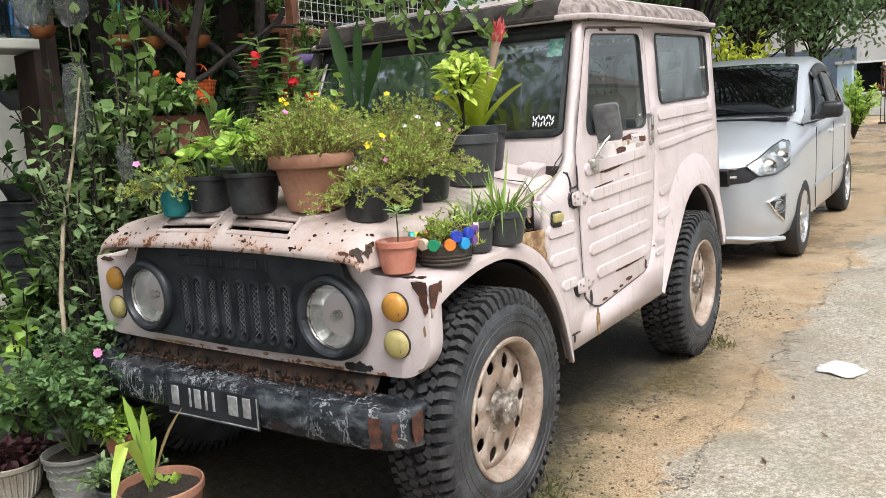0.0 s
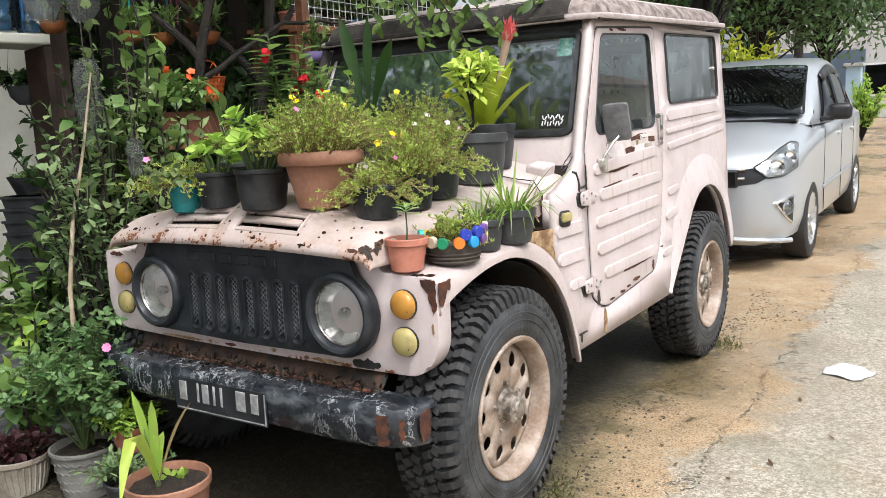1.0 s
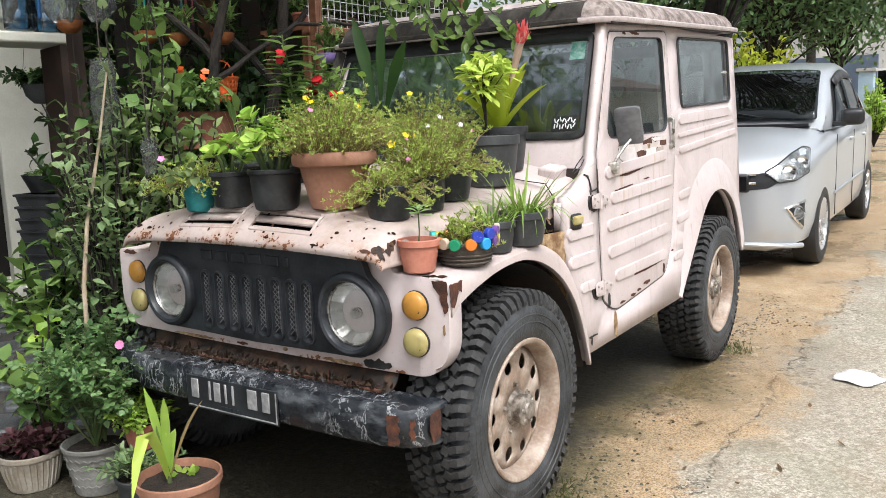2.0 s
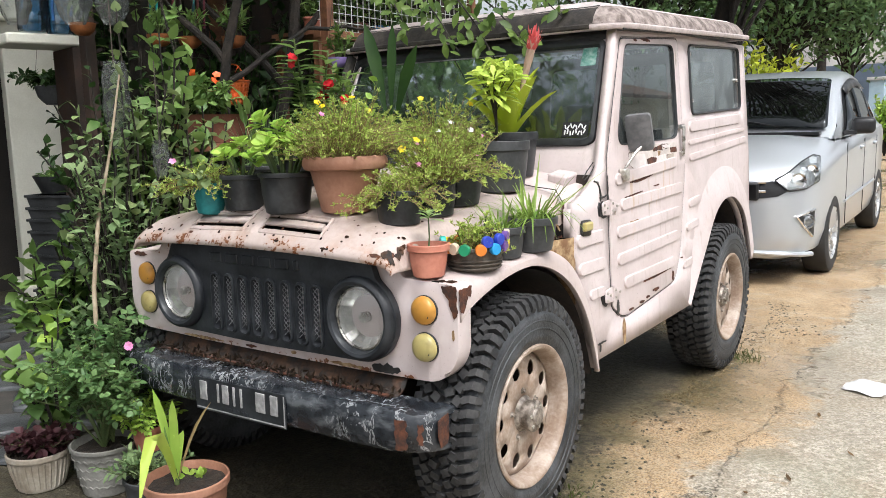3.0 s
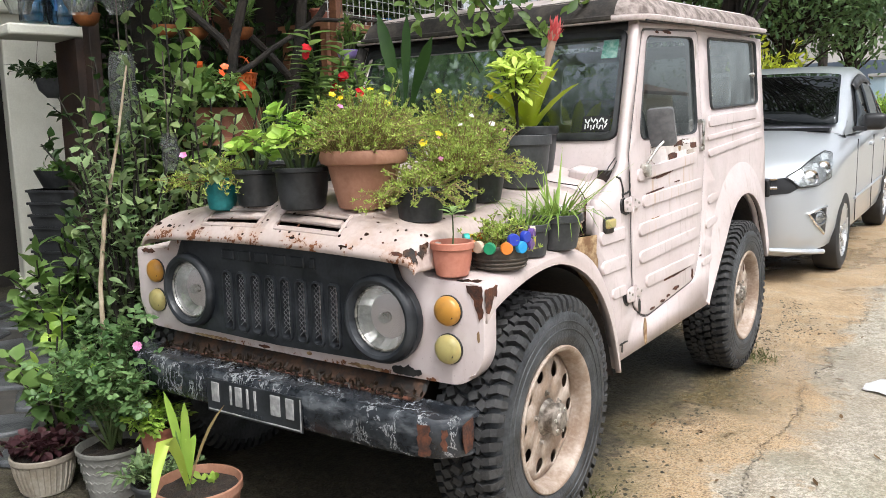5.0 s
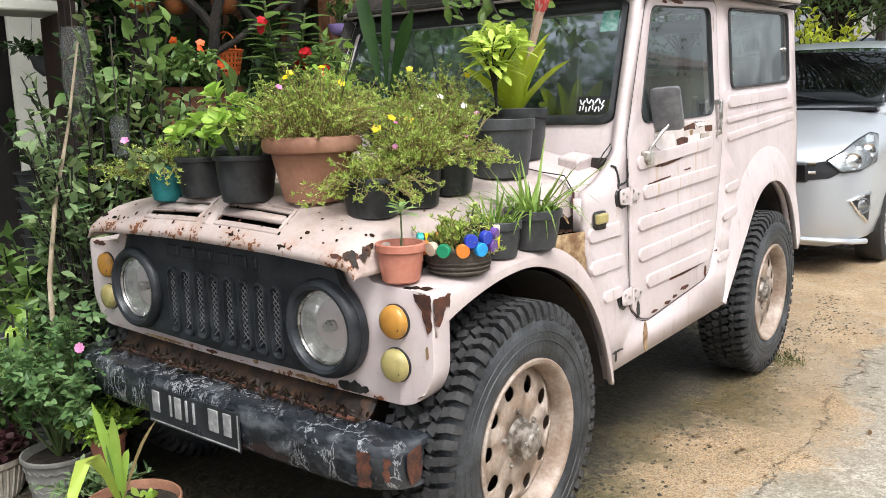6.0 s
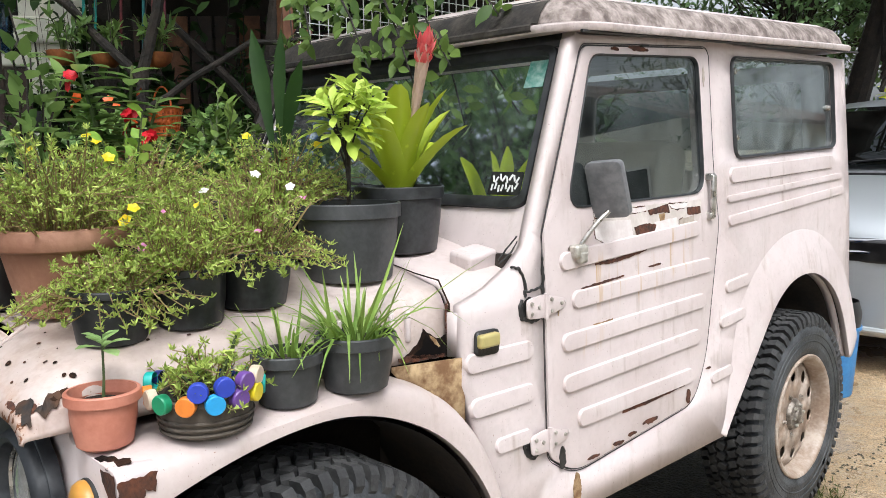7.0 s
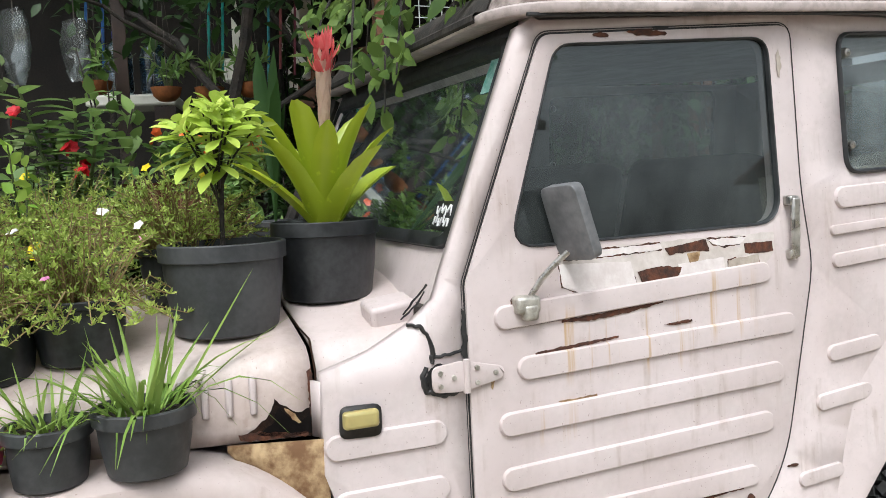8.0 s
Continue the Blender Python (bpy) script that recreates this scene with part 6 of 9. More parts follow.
def wheel(x, y, s, is_front):
    base = pose(s * x, y, 0.340, 0, 90 * s, 0)
    base = base @ pose(0, 0, 0, 0, 0, 17 if is_front else 40) @ Matrix.Scale(0.912, 4)
    w = new("wheel")
    w.parent = truck
    w.matrix_local = base
    w["label"] = "off-road wheel with chunky worn tyre and cream steel rim"
    for key, (me, mat, smooth) in WHEEL.items():
        if not me.materials:
            me.materials.append(mat)
            me.shade_smooth()
            me.set_sharp_from_angle(angle=radians(smooth))
        ob = new(key, me)
        ob.parent = w
        if key == "wheel_disc":
            thick(ob, 0.005)
    bm = bmesh.new()
    if is_front:
        lathe(bm, [(0.060, 0.04), (0.060, 0.062), (0.052, 0.070), (0.046, 0.074), (0.045, 0.096), (0.049, 0.098), (0.049, 0.106), (0.044, 0.110), (0.030, 0.112), (0.026, 0.120), (0.012, 0.122), (0, 0.122)], 28)
    else:
        lathe(bm, [(0.058, 0.04), (0.058, 0.066), (0.050, 0.078), (0.030, 0.084), (0.026, 0.092), (0.010, 0.096), (0, 0.096)], 28)
    part("hub", bm, hub_mat, w)
    for i in range(6):
        a = TAU * i / 6
        bm = bmesh.new()
        lathe(bm, [(0, 0.128 if is_front else 0.104), (0.006, 0.127 if is_front else 0.103), (0.007, 0.105 if is_front else 0.07)], 6, Matrix.Translation((0.036 * math.cos(a), 0.036 * math.sin(a), -0.012)))
        part("hub_bolt", bm, nut_mat, w)
    for i in range(5):
        a = TAU * i / 5 + 0.4
        bm = bmesh.new()
        lathe(bm, [(0, 0.076), (0.006, 0.075), (0.0065, 0.068), (0.011, 0.066), (0.012, 0.048)], 6, Matrix.Translation((0.076 * math.cos(a), 0.076 * math.sin(a), 0)))
        part("wheel_nut", bm, hub_mat, w)
    bm = bmesh.new()
    tube(bm, [(-0.165, -0.02, 0.03), (-0.168, -0.02, 0.066)], 0.004, 8)
    part("valve", bm, white_paper, w)
    return w


for s in (1, -1):
    wheel(0.600, 0.088, s, True)
    wheel(0.600, 1.955, s, False)

# ---- silver hatchback parked behind the truck; its own y runs from nose to tail, front axle at 0 ----
car = thing("hatchback_car", "clean silver small hatchback car parked on the road", "car", at=pose(-0.125, 4.56, 0.046, 1.1, 0, 0.9))


def car_row(y, w, zb, zs, zt):
    half = [(0.0, zb), (w * 0.80, zb), (w * 0.95, zb + 0.05), (w * 0.99, zb + 0.16), (w, (zb + zs) * 0.5), (w, zs - 0.06), (w * 0.985, zs), (w * 0.93, zs + (zt - zs) * 0.45), (w * 0.80, zs + (zt - zs) * 0.78),
            (w * 0.50, zt - 0.006), (0.0, zt)]
    return [Vector((x, y, z)) for x, z in half] + [Vector((-x, y, z)) for x, z in half[-2:0:-1]]


CAR = [(-0.785, 0.34, 0.27, 0.56, 0.66), (-0.770, 0.50, 0.23, 0.61, 0.725), (-0.735, 0.61, 0.20, 0.65, 0.770), (-0.68, 0.695, 0.185, 0.69, 0.810), (-0.58, 0.755, 0.18, 0.73, 0.860),
       (-0.42, 0.785, 0.18, 0.785, 0.905), (-0.15, 0.80, 0.19, 0.83, 0.955), (0.12, 0.80, 0.19, 0.86, 0.99), (0.30, 0.80, 0.19, 0.88, 1.005), (0.8, 0.80, 0.19, 0.91, 0.98),
       (1.6, 0.80, 0.19, 0.94, 1.0), (2.3, 0.80, 0.20, 0.97, 1.02), (2.7, 0.79, 0.24, 0.98, 1.04), (2.86, 0.74, 0.32, 0.95, 1.02), (2.93, 0.62, 0.38, 0.85, 0.92)]
bm = bmesh.new()
loft(bm, [car_row(*r) for r in CAR], cap=True, closed=True)
body = part("car_body", bm, silver, car, "silver body shell", 60)
cutters = []
for y in (0.0, 2.455):
    for s in (-1, 1):
        bm = bmesh.new()
        lathe(bm, [(0, -0.17), (0.335, -0.17), (0.335, 0.17), (0, 0.17)], 40, pose(s * 0.80, y, 0.305, 0, 90, 0))
        cutters.append(bm)
# lower mouth and fog lamp pockets
bm = bmesh.new()
box(bm, (0, -0.75, 0.355), (0.96, 0.20, 0.19))
cutters.append(bm)
cut_out(body, cutters)
body.data.shade_smooth()
body.data.set_sharp_from_angle(angle=radians(38))
shell = BVHTree.FromPolygons([v.co for v in body.data.vertices], [p.vertices for p in body.data.polygons])


def nose_skin(h, z, s, lift):
    """A point on the nose seen from its corner: h across that view, z up, lift off the skin."""
    d = Vector((-0.5 * s, 0.866, 0))
    start = Vector((s * 0.866 * h, 0.5 * h, z)) - d * 3
    hit, normal, _, _ = shell.ray_cast(start, d)
    if hit is None:
        hit, normal, _, _ = shell.find_nearest(start + d * 2.4)
    return hit - d * lift


def roof_row(y, zb, zt, wb, wt):
    half = [(wb, zb), (wb * 0.5 + wt * 0.5, (zb + zt) * 0.5 + 0.01), (wt + 0.02, zt - 0.055), (wt - 0.03, zt - 0.02), (wt * 0.6, zt - 0.004), (0, zt)]
    return [Vector((x, y, z)) for x, z in half] + [Vector((-x, y, z)) for x, z in half[-2::-1]]


bm = bmesh.new()
loft(bm, [roof_row(*r) for r in ((0.24, 0.95, 0.985, 0.745, 0.73), (0.45, 0.95, 1.115, 0.752, 0.70), (0.70, 0.95, 1.265, 0.756, 0.665), (0.98, 0.95, 1.400, 0.758, 0.630), (1.10, 0.95, 1.432, 0.758, 0.62),
                                     (1.5, 0.96, 1.498, 0.758, 0.60), (2.0, 0.97, 1.508, 0.756, 0.57), (2.45, 0.98, 1.47, 0.75, 0.56), (2.68, 0.99, 1.40, 0.745, 0.55), (2.85, 1.0, 1.10, 0.73, 0.60))], cap=True)
part("cabin_shell", bm, silver, car, "", 50)


def car_skin(y, k):
    """A point of the cabin's left flank: y along, k from belt (0) to roof (1)."""
    wb, wt = 0.757, interp([(0.24, 0.73), (0.7, 0.665), (1.1, 0.62), (1.5, 0.60), (2.0, 0.57), (2.7, 0.55)], y)
    zt = interp([(0.24, 0.985), (0.45, 1.115), (0.70, 1.265), (0.98, 1.40), (1.10, 1.432), (1.5, 1.498), (2.0, 1.508), (2.45, 1.47), (2.68, 1.40)], y)
    x = wb + (wt + 0.02 - wb) * k
    z = 0.955 + (zt - 0.055 - 0.955) * k
    bow = 0.012 * math.sin(math.pi * k)
    return Vector((x + bow + 0.004, y, z))


for s in (1, -1):
    for name, loop in (("front_door_glass", [(0.58, 0.04), (1.38, 0.06), (1.38, 0.86), (1.02, 0.82)]), ("rear_door_glass", [(1.44, 0.06), (2.10, 0.10), (2.16, 0.80), (1.44, 0.86)]),
                       ("quarter_light", [(2.16, 0.12), (2.44, 0.24), (2.32, 0.72), (2.20, 0.76)])):
        bm = bmesh.new()
        plate(bm, rounded(loop, [0.02] * len(loop), 3), lambda u, v: Vector((s, 1, 1)) * car_skin(u, v), cuts_u=(0.8, 1.1, 1.6, 1.8, 2.0), cuts_v=(0.3, 0.6))
        g = part(name, bm, car_glass, car, "dark side glass", 60, face=(s, 0, 0))
        thick(g, 0.006, 1.0)
    bm = bmesh.new()
    plate(bm, rounded([(0.52, 0.01), (2.50, 0.14), (2.34, 0.84), (1.42, 0.93), (0.98, 0.90)], 0.02, 3), lambda u, v: Vector((s, 1, 1)) * (car_skin(u, v) - Vector((0.003, 0, 0))), cuts_u=(0.8, 1.1, 1.4, 1.7, 2.0), cuts_v=(0.3, 0.6))
    part("window_surround", bm, trim_black, car, "black window surround", 60, face=(s, 0, 0))
    # rain visor over the side windows
    bm = bmesh.new()
    loft(bm, [[Vector((s, 1, 1)) * (car_skin(y, k) + Vector((h, 0, 0))) for k, h in ((0.80, 0.022), (0.90, 0.012), (0.95, 0.002))] for y in (1.0, 1.2, 1.4, 1.6, 1.9, 2.2, 2.32)])
    thick(part("rain_visor", bm, trim_black, car, face=(s, 0, 0)), 0.003)
    # mirror
    bm = bmesh.new()
    box(bm, (s * 0.885, 0.62, 1.035), (0.17, 0.11, 0.125), pose(0, 0, 0, 0, 0, s * 8))
    m = bevelled(part("door_mirror", bm, trim_black, car, "black door mirror"), 0.04, 4)
    bm = bmesh.new()
    box(bm, (s * 0.800, 0.60, 0.985), (0.10, 0.07, 0.035))
    box(bm, (s * 0.870, 0.672, 1.03), (0.155, 0.02, 0.11))
    bevelled(part("mirror_base", bm, trim_black, m), 0.008)
    # handles, moulding, seams
    for y in (1.22, 2.02):
        bm = bmesh.new()
        box(bm, (s * 0.808, y, 0.845), (0.03, 0.17, 0.028))
        bevelled(part("door_handle", bm, silver, car), 0.01, 3)
    bm = bmesh.new()
    tube(bm, [(s * 0.803, 0.42, 0.47), (s * 0.806, 1.2, 0.485), (s * 0.803, 2.05, 0.50)], 0.012, 8)
    part("side_moulding", bm, silver, car)
    for y in (0.50, 1.40, 2.16):
        bm = bmesh.new()
        box(bm, (s * 0.7995, y, 0.60), (0.006, 0.006, 0.62))
        part("door_seam", bm, trim_black, car)
    # headlamp: broad clear unit swept back over the corner
    lens_loop = [(0.105, 0.722), (0.185, 0.652), (0.300, 0.662), (0.425, 0.705), (0.492, 0.856), (0.440, 0.868), (0.318, 0.832), (0.200, 0.770)]
    grid_h, grid_z = [0.14 + 0.04 * i for i in range(9)], (0.69, 0.73, 0.77, 0.81)
    bm = bmesh.new()
    plate(bm, rounded(lens_loop, 0.012, 3), lambda u, v: nose_skin(u, v, s, 0.006), cuts_u=grid_h, cuts_v=grid_z)
    hl = part("headlamp", bm, car_reflector, car, "swept back clear headlamp", 60, face=(s, -1, 0))
    bm = bmesh.new()
    plate(bm, rounded(lens_loop, 0.012, 3), lambda u, v: nose_skin(u, v, s, 0.020), cuts_u=grid_h, cuts_v=grid_z)
    lg = part("headlamp_glass", bm, clear_glass, hl, "", 60, face=(s, -1, 0))
    lg.visible_shadow = False
    bm = bmesh.new()
    edge = rounded(lens_loop, 0.012, 3)
    tube(bm, [nose_skin(u, v, s, 0.012) for u, v in edge + edge[:1]], 0.006, 6)
    part("lamp_rim", bm, trim_black, hl)
    for h, z, r in ((0.255, 0.715, 0.052), (0.365, 0.770, 0.046)):
        bm = bmesh.new()
        lathe(bm, [(r, 0.0), (r * 0.95, 0.010), (r * 0.7, 0.002), (r * 0.35, 0.008), (0, 0.010)], 24, Matrix.Translation(nose_skin(h, z, s, 0.008)) @ Vector((s * 0.5, -0.84, 0.15)).to_track_quat("Z", "Y").to_matrix().to_4x4())
        part("lamp_bowl", bm, chrome, hl)
    # black bar from the grille to the lamp, fog lamp in its pocket
    bm = bmesh.new()
    plate(bm, [(-0.02, 0.600), (0.0, 0.700), (0.098, 0.718), (0.180, 0.648), (0.12, 0.615)], lambda u, v: nose_skin(u, v, s, 0.005), cuts_u=(0.03, 0.07, 0.11, 0.15), cuts_v=(0.66,))
    part("lamp_surround", bm, trim_black, car, "", 60, face=(s, -1, 0))
    bm = bmesh.new()
    pocket = [(0.245, 0.478), (0.396, 0.520), (0.400, 0.335), (0.375, 0.330)]
    plate(bm, rounded(pocket, 0.010, 3), lambda u, v: nose_skin(u, v, s, 0.005), cuts_u=(0.28, 0.32, 0.36), cuts_v=(0.40, 0.46))
    fp = part("fog_lamp_pocket", bm, trim_black, car, "black fog lamp pocket with chrome edge", 60, face=(s, -1, 0))
    bm = bmesh.new()
    tube(bm, [nose_skin(u, v, s, 0.010) for u, v in ((0.392, 0.518), (0.32, 0.500), (0.248, 0.478), (0.30, 0.415), (0.380, 0.335))], 0.010, 6)
    part("chrome_edge", bm, chrome, fp)
    bm = bmesh.new()
    lathe(bm, [(0.052, 0.0), (0.050, 0.014), (0.042, 0.016), (0.038, 0.006), (0.02, 0.012), (0, 0.014)], 24, Matrix.Translation(nose_skin(0.325, 0.445, s, 0.006)) @ Vector((s * 0.5, -0.86, 0)).to_track_quat("Z", "Y").to_matrix().to_4x4())
    part("fog_lamp", bm, car_reflector, fp)
    # lower lip
    bm = bmesh.new()
    tube(bm, [(s * 0.0, -0.790, 0.245), (s * 0.36, -0.780, 0.240), (s * 0.58, -0.735, 0.232), (s * 0.70, -0.65, 0.222), (s * 0.752, -0.52, 0.21)], 0.018, 8)
    part("front_lip", bm, silver, car)

# windscreen, roof edge, wipers
bm = bmesh.new()


def car_screen(u, v):
    y = 0.275 + 0.735 * v
    wt = interp([(0.24, 0.71), (0.45, 0.68), (0.70, 0.645), (0.98, 0.612), (1.10, 0.60)], y)
    z = interp([(0.24, 0.985), (0.45, 1.115), (0.70, 1.265), (0.98, 1.40), (1.10, 1.432)], y)
    return Vector((u * wt, y - 0.022 - 0.02 * (1 - u * u), z + 0.022 - 0.028 * u ** 4))


plate(bm, rounded([(-0.98, 0.05), (0.98, 0.05), (0.97, 0.97), (-0.97, 0.97)], 0.05, 4), car_screen, cuts_u=(-0.8, -0.5, -0.25, 0, 0.25, 0.5, 0.8), cuts_v=(0.22, 0.38, 0.53, 0.7, 0.88))
thick(part("windscreen", bm, car_glass, car, "dark windscreen", 60, face=(0, -1, 0.5)), 0.006, 1.0)
for x0, x1 in ((0.45, -0.15), (-0.10, -0.58)):
    bm = bmesh.new()
    tube(bm, [car_screen(x0, 0.03) + Vector((0, -0.02, 0.014)), car_screen((x0 + x1) / 2, 0.10) + Vector((0, -0.01, 0.016)), car_screen(x1, 0.06) + Vector((0, -0.012, 0.014))], 0.007, 6)
    part("wiper", bm, trim_black, car)
bm = bmesh.new()
box(bm, (0, 0.215, 0.995), (1.30, 0.10, 0.02))
part("scuttle", bm, trim_black, car)
# upper grille with bars, badge as a plain oval, lower mouth
bm = bmesh.new()
box(bm, (0, -0.765, 0.652), (0.92, 0.06, 0.125), pose(0, 0, 0, 8, 0, 0))
gr = bevelled(part("grille", bm, trim_black, car, "black grille with chrome bar"), 0.015)
for z in (0.640, 0.700):
    bm = bmesh.new()
    tube(bm, [(-0.50, -0.765, z + 0.01), (-0.25, -0.802, z), (0, -0.808, z - 0.004), (0.25, -0.802, z), (0.50, -0.765, z + 0.01)], 0.011, 6)
    part("grille_bar", bm, chrome, gr)
bm = bmesh.new()
lathe(bm, [(0, 0.01), (0.05, 0.008), (0.058, 0.0)], 24, pose(0, -0.806, 0.668, 90) @ Matrix.Diagonal((1.2, 0.85, 1, 1)))
part("badge", bm, chrome, gr)
bm = bmesh.new()
box(bm, (0, -0.665, 0.355), (0.94, 0.04, 0.19))
for i in range(4):
    box(bm, (0, -0.70, 0.295 + i * 0.038), (0.92, 0.03, 0.010))
part("lower_grille", bm, trim_black, car)
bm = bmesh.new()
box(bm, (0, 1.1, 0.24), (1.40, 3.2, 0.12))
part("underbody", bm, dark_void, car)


def car_wheel(y, s):
    w = new("wheel")
    w.parent = car
    w.matrix_local = pose(s * 0.715, y, 0.288, 0, 90 * s, 0)
    w["label"] = "silver alloy wheel with black tyre"
    bm = bmesh.new()
    lathe(bm, [(0.185, -0.08), (0.20, -0.088), (0.25, -0.090), (0.278, -0.080), (0.288, -0.06), (0.289, 0.0), (0.288, 0.06), (0.278, 0.080), (0.25, 0.090), (0.20, 0.088), (0.185, 0.08)], 48)
    part("tyre", bm, car_tyre, w)
    bm = bmesh.new()
    lathe(bm, [(0.185, -0.08), (0.175, -0.04), (0.172, 0.05), (0.180, 0.078), (0.190, 0.086), (0.196, 0.082)], 48)
    part("rim", bm, alloy, w)
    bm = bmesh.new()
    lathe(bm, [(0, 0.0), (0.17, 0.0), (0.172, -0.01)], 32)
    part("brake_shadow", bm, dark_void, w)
    for i in range(8):
        a = TAU * i / 8
        bm = bmesh.new()
        r = Matrix.Rotation(a, 4, "Z")
        loft(bm, [[r @ Vector((x, yy, z)) for x, yy, z in ((rr, -hw, zz - 0.02), (rr, -hw * 0.7, zz), (rr, hw * 0.7, zz), (rr, hw, zz - 0.02))] for rr, hw, zz in ((0.02, 0.022, 0.060), (0.08, 0.018, 0.064), (0.178, 0.026, 0.076))], cap=True)
        part("spoke", bm, alloy, w)
    bm = bmesh.new()
    lathe(bm, [(0.036, 0.05), (0.034, 0.070), (0.02, 0.075), (0, 0.076)], 20)
    part("centre_cap", bm, alloy, w)


for s in (1, -1):
    for y in (0.0, 2.455):
        car_wheel(y, s)

# ---- flower pots ----
def pot_body(bm, r, rb, h, rim=0.014, lip=0.006, n=40, wobble=0.0, m=None):
    """A turned pot: r at the rim, rb at the foot."""
    t = 0.004
    lathe(bm, [(0, 0), (rb - 0.006, 0), (rb, 0.004), (rb + (r - rb) * 0.5, h * 0.5), (r - lip, h - rim), (r, h - rim + 0.002), (r, h - 0.002), (r - 0.002, h), (r - t - 0.002, h),
               (r - t - lip, h - rim - 0.004), (r - t - lip - (r - rb) * 0.12, h * 0.80)], n, m, wobble)


def soil_disc(bm, r, z, rng, m=None):
    m = m or Matrix()
    rings = [[bm.verts.new(m @ Vector((0, 0, z + 0.004)))]]
    for k in (0.35, 0.7, 1.0):
        rings.append([bm.verts.new(m @ Vector((r * k * math.cos(TAU * i / 20), r * k * math.sin(TAU * i / 20), z + rng.uniform(-0.003, 0.006)))) for i in range(20)])
    for i in range(20):
        bm.faces.new((rings[0][0], rings[1][i], rings[1][(i + 1) % 20]))
    for a, b in zip(rings[1:], rings[2:]):
        for i in range(20):
            bm.faces.new((a[i], b[i], b[(i + 1) % 20], a[(i + 1) % 20]))


def potted(label, x, y, z, r, rb, h, mat, seed, group="", tilt=(0, 0), rim=0.014, wobble=0.0, fill=0.86, name="potted_plant", pot_label=""):
    """A pot with soil on its support; the plant's parts are added to what it returns."""
    rng = random.Random(seed)
    ob = thing(name, label, "potted plant", group, at=pose(x, y, z, tilt[0], tilt[1], rng.uniform(0, 360)))
    bm = bmesh.new()
    pot_body(bm, r, rb, h, rim, wobble=wobble)
    part("pot", bm, mat, ob, pot_label, 40)
    bm = bmesh.new()
    soil_disc(bm, rb + (r - rb) * fill - 0.008, h * fill, rng)
    part("soil", bm, soil, ob, face=(0, 0, 1))
    return ob


def flower(parent, p, n, size, petals, mat, centre=None, cup=0.3):
    g = Geo()
    n = n.normalized()
    u = n.orthogonal().normalized()
    for i in range(petals):
        a = TAU * i / petals
        d = (u * math.cos(a) + n.cross(u) * math.sin(a) + n * cup).normalized()
        g.leaf(p, d, n, size * 0.55, size * 0.48, 0.1, 3, 0.1, 1.25)
    ob = g.make("flower", mat, parent)
    return ob


def purslane(ob, r, h, spread, height, seed, stems=150, hang=0.0, flowers=(), fine=1.0):
    """A mound of moss rose: many thin branching stems with needle leaves."""
    rng = random.Random(seed)
    g, st = Geo(), Geo()
    tips = []
    for _ in range(int(stems * 1.25)):
        a, q = rng.uniform(0, TAU), math.sqrt(rng.random())
        p = Vector((r * 0.85 * q * math.cos(a), r * 0.85 * q * math.sin(a), h * 0.86))
        out = Vector((math.cos(a), math.sin(a), 0)) * q * spread
        top = p + out * rng.uniform(0.5, 1.0) + Vector((rng.uniform(-1, 1) * 0.02, rng.uniform(-1, 1) * 0.02, height * rng.uniform(0.35, 1.08) * (1.08 - 0.62 * q * q)))
        if hang and q > 0.72:
            top.z = p.z - hang * rng.uniform(0.0, 1.0)
            top += out * 0.25
        top += rvec(rng) * 0.022
        mid = p.lerp(top, 0.5) + Vector((0, 0, height * 0.16)) + rvec(rng) * 0.018
        pts = [p, p.lerp(mid, 0.6), mid, mid.lerp(top, 0.6), top]
        st.stem(pts, 0.0016, 0.0009, 3)
        n = int(rng.randint(16, 22) * fine)
        for k in range(n):
            t = 0.08 + 0.92 * (k + 1) / n
            i = min(3, int(t * 4))
            c = pts[i].lerp(pts[i + 1], t * 4 - i)
            d = rvec(rng, 0.45)
            g.leaf(c, d, rvec(rng), rng.uniform(0.006, 0.012), rng.uniform(0.0026, 0.0040), 0.1, 2, 0.0, 0.6)
        for k in range(8):
            g.leaf(top, rvec(rng, 0.9), rvec(rng), rng.uniform(0.009, 0.015), 0.0040, 0.1, 2, 0.0, 0.6)
        tips.append(top)
    st.make("stalk", leaf_port_dry, ob)
    g.make("foliage", leaf_port, ob)
    high = sorted(tips, key=lambda p: -p.z)
    for k, (mat, size, kind) in enumerate(flowers):
        p = high[(k * 23 + 9) % max(1, len(high) * 2 // 3)] + Vector((0, 0, 0.004))
        flower(ob, p + Vector((0, 0, 0.010)), ob.matrix_world.inverted().to_3x3() @ Vector((rng.uniform(0.1, 0.9), rng.uniform(-0.9, -0.1), 0.8)), size * rng.uniform(0.65, 0.9), 5, mat)


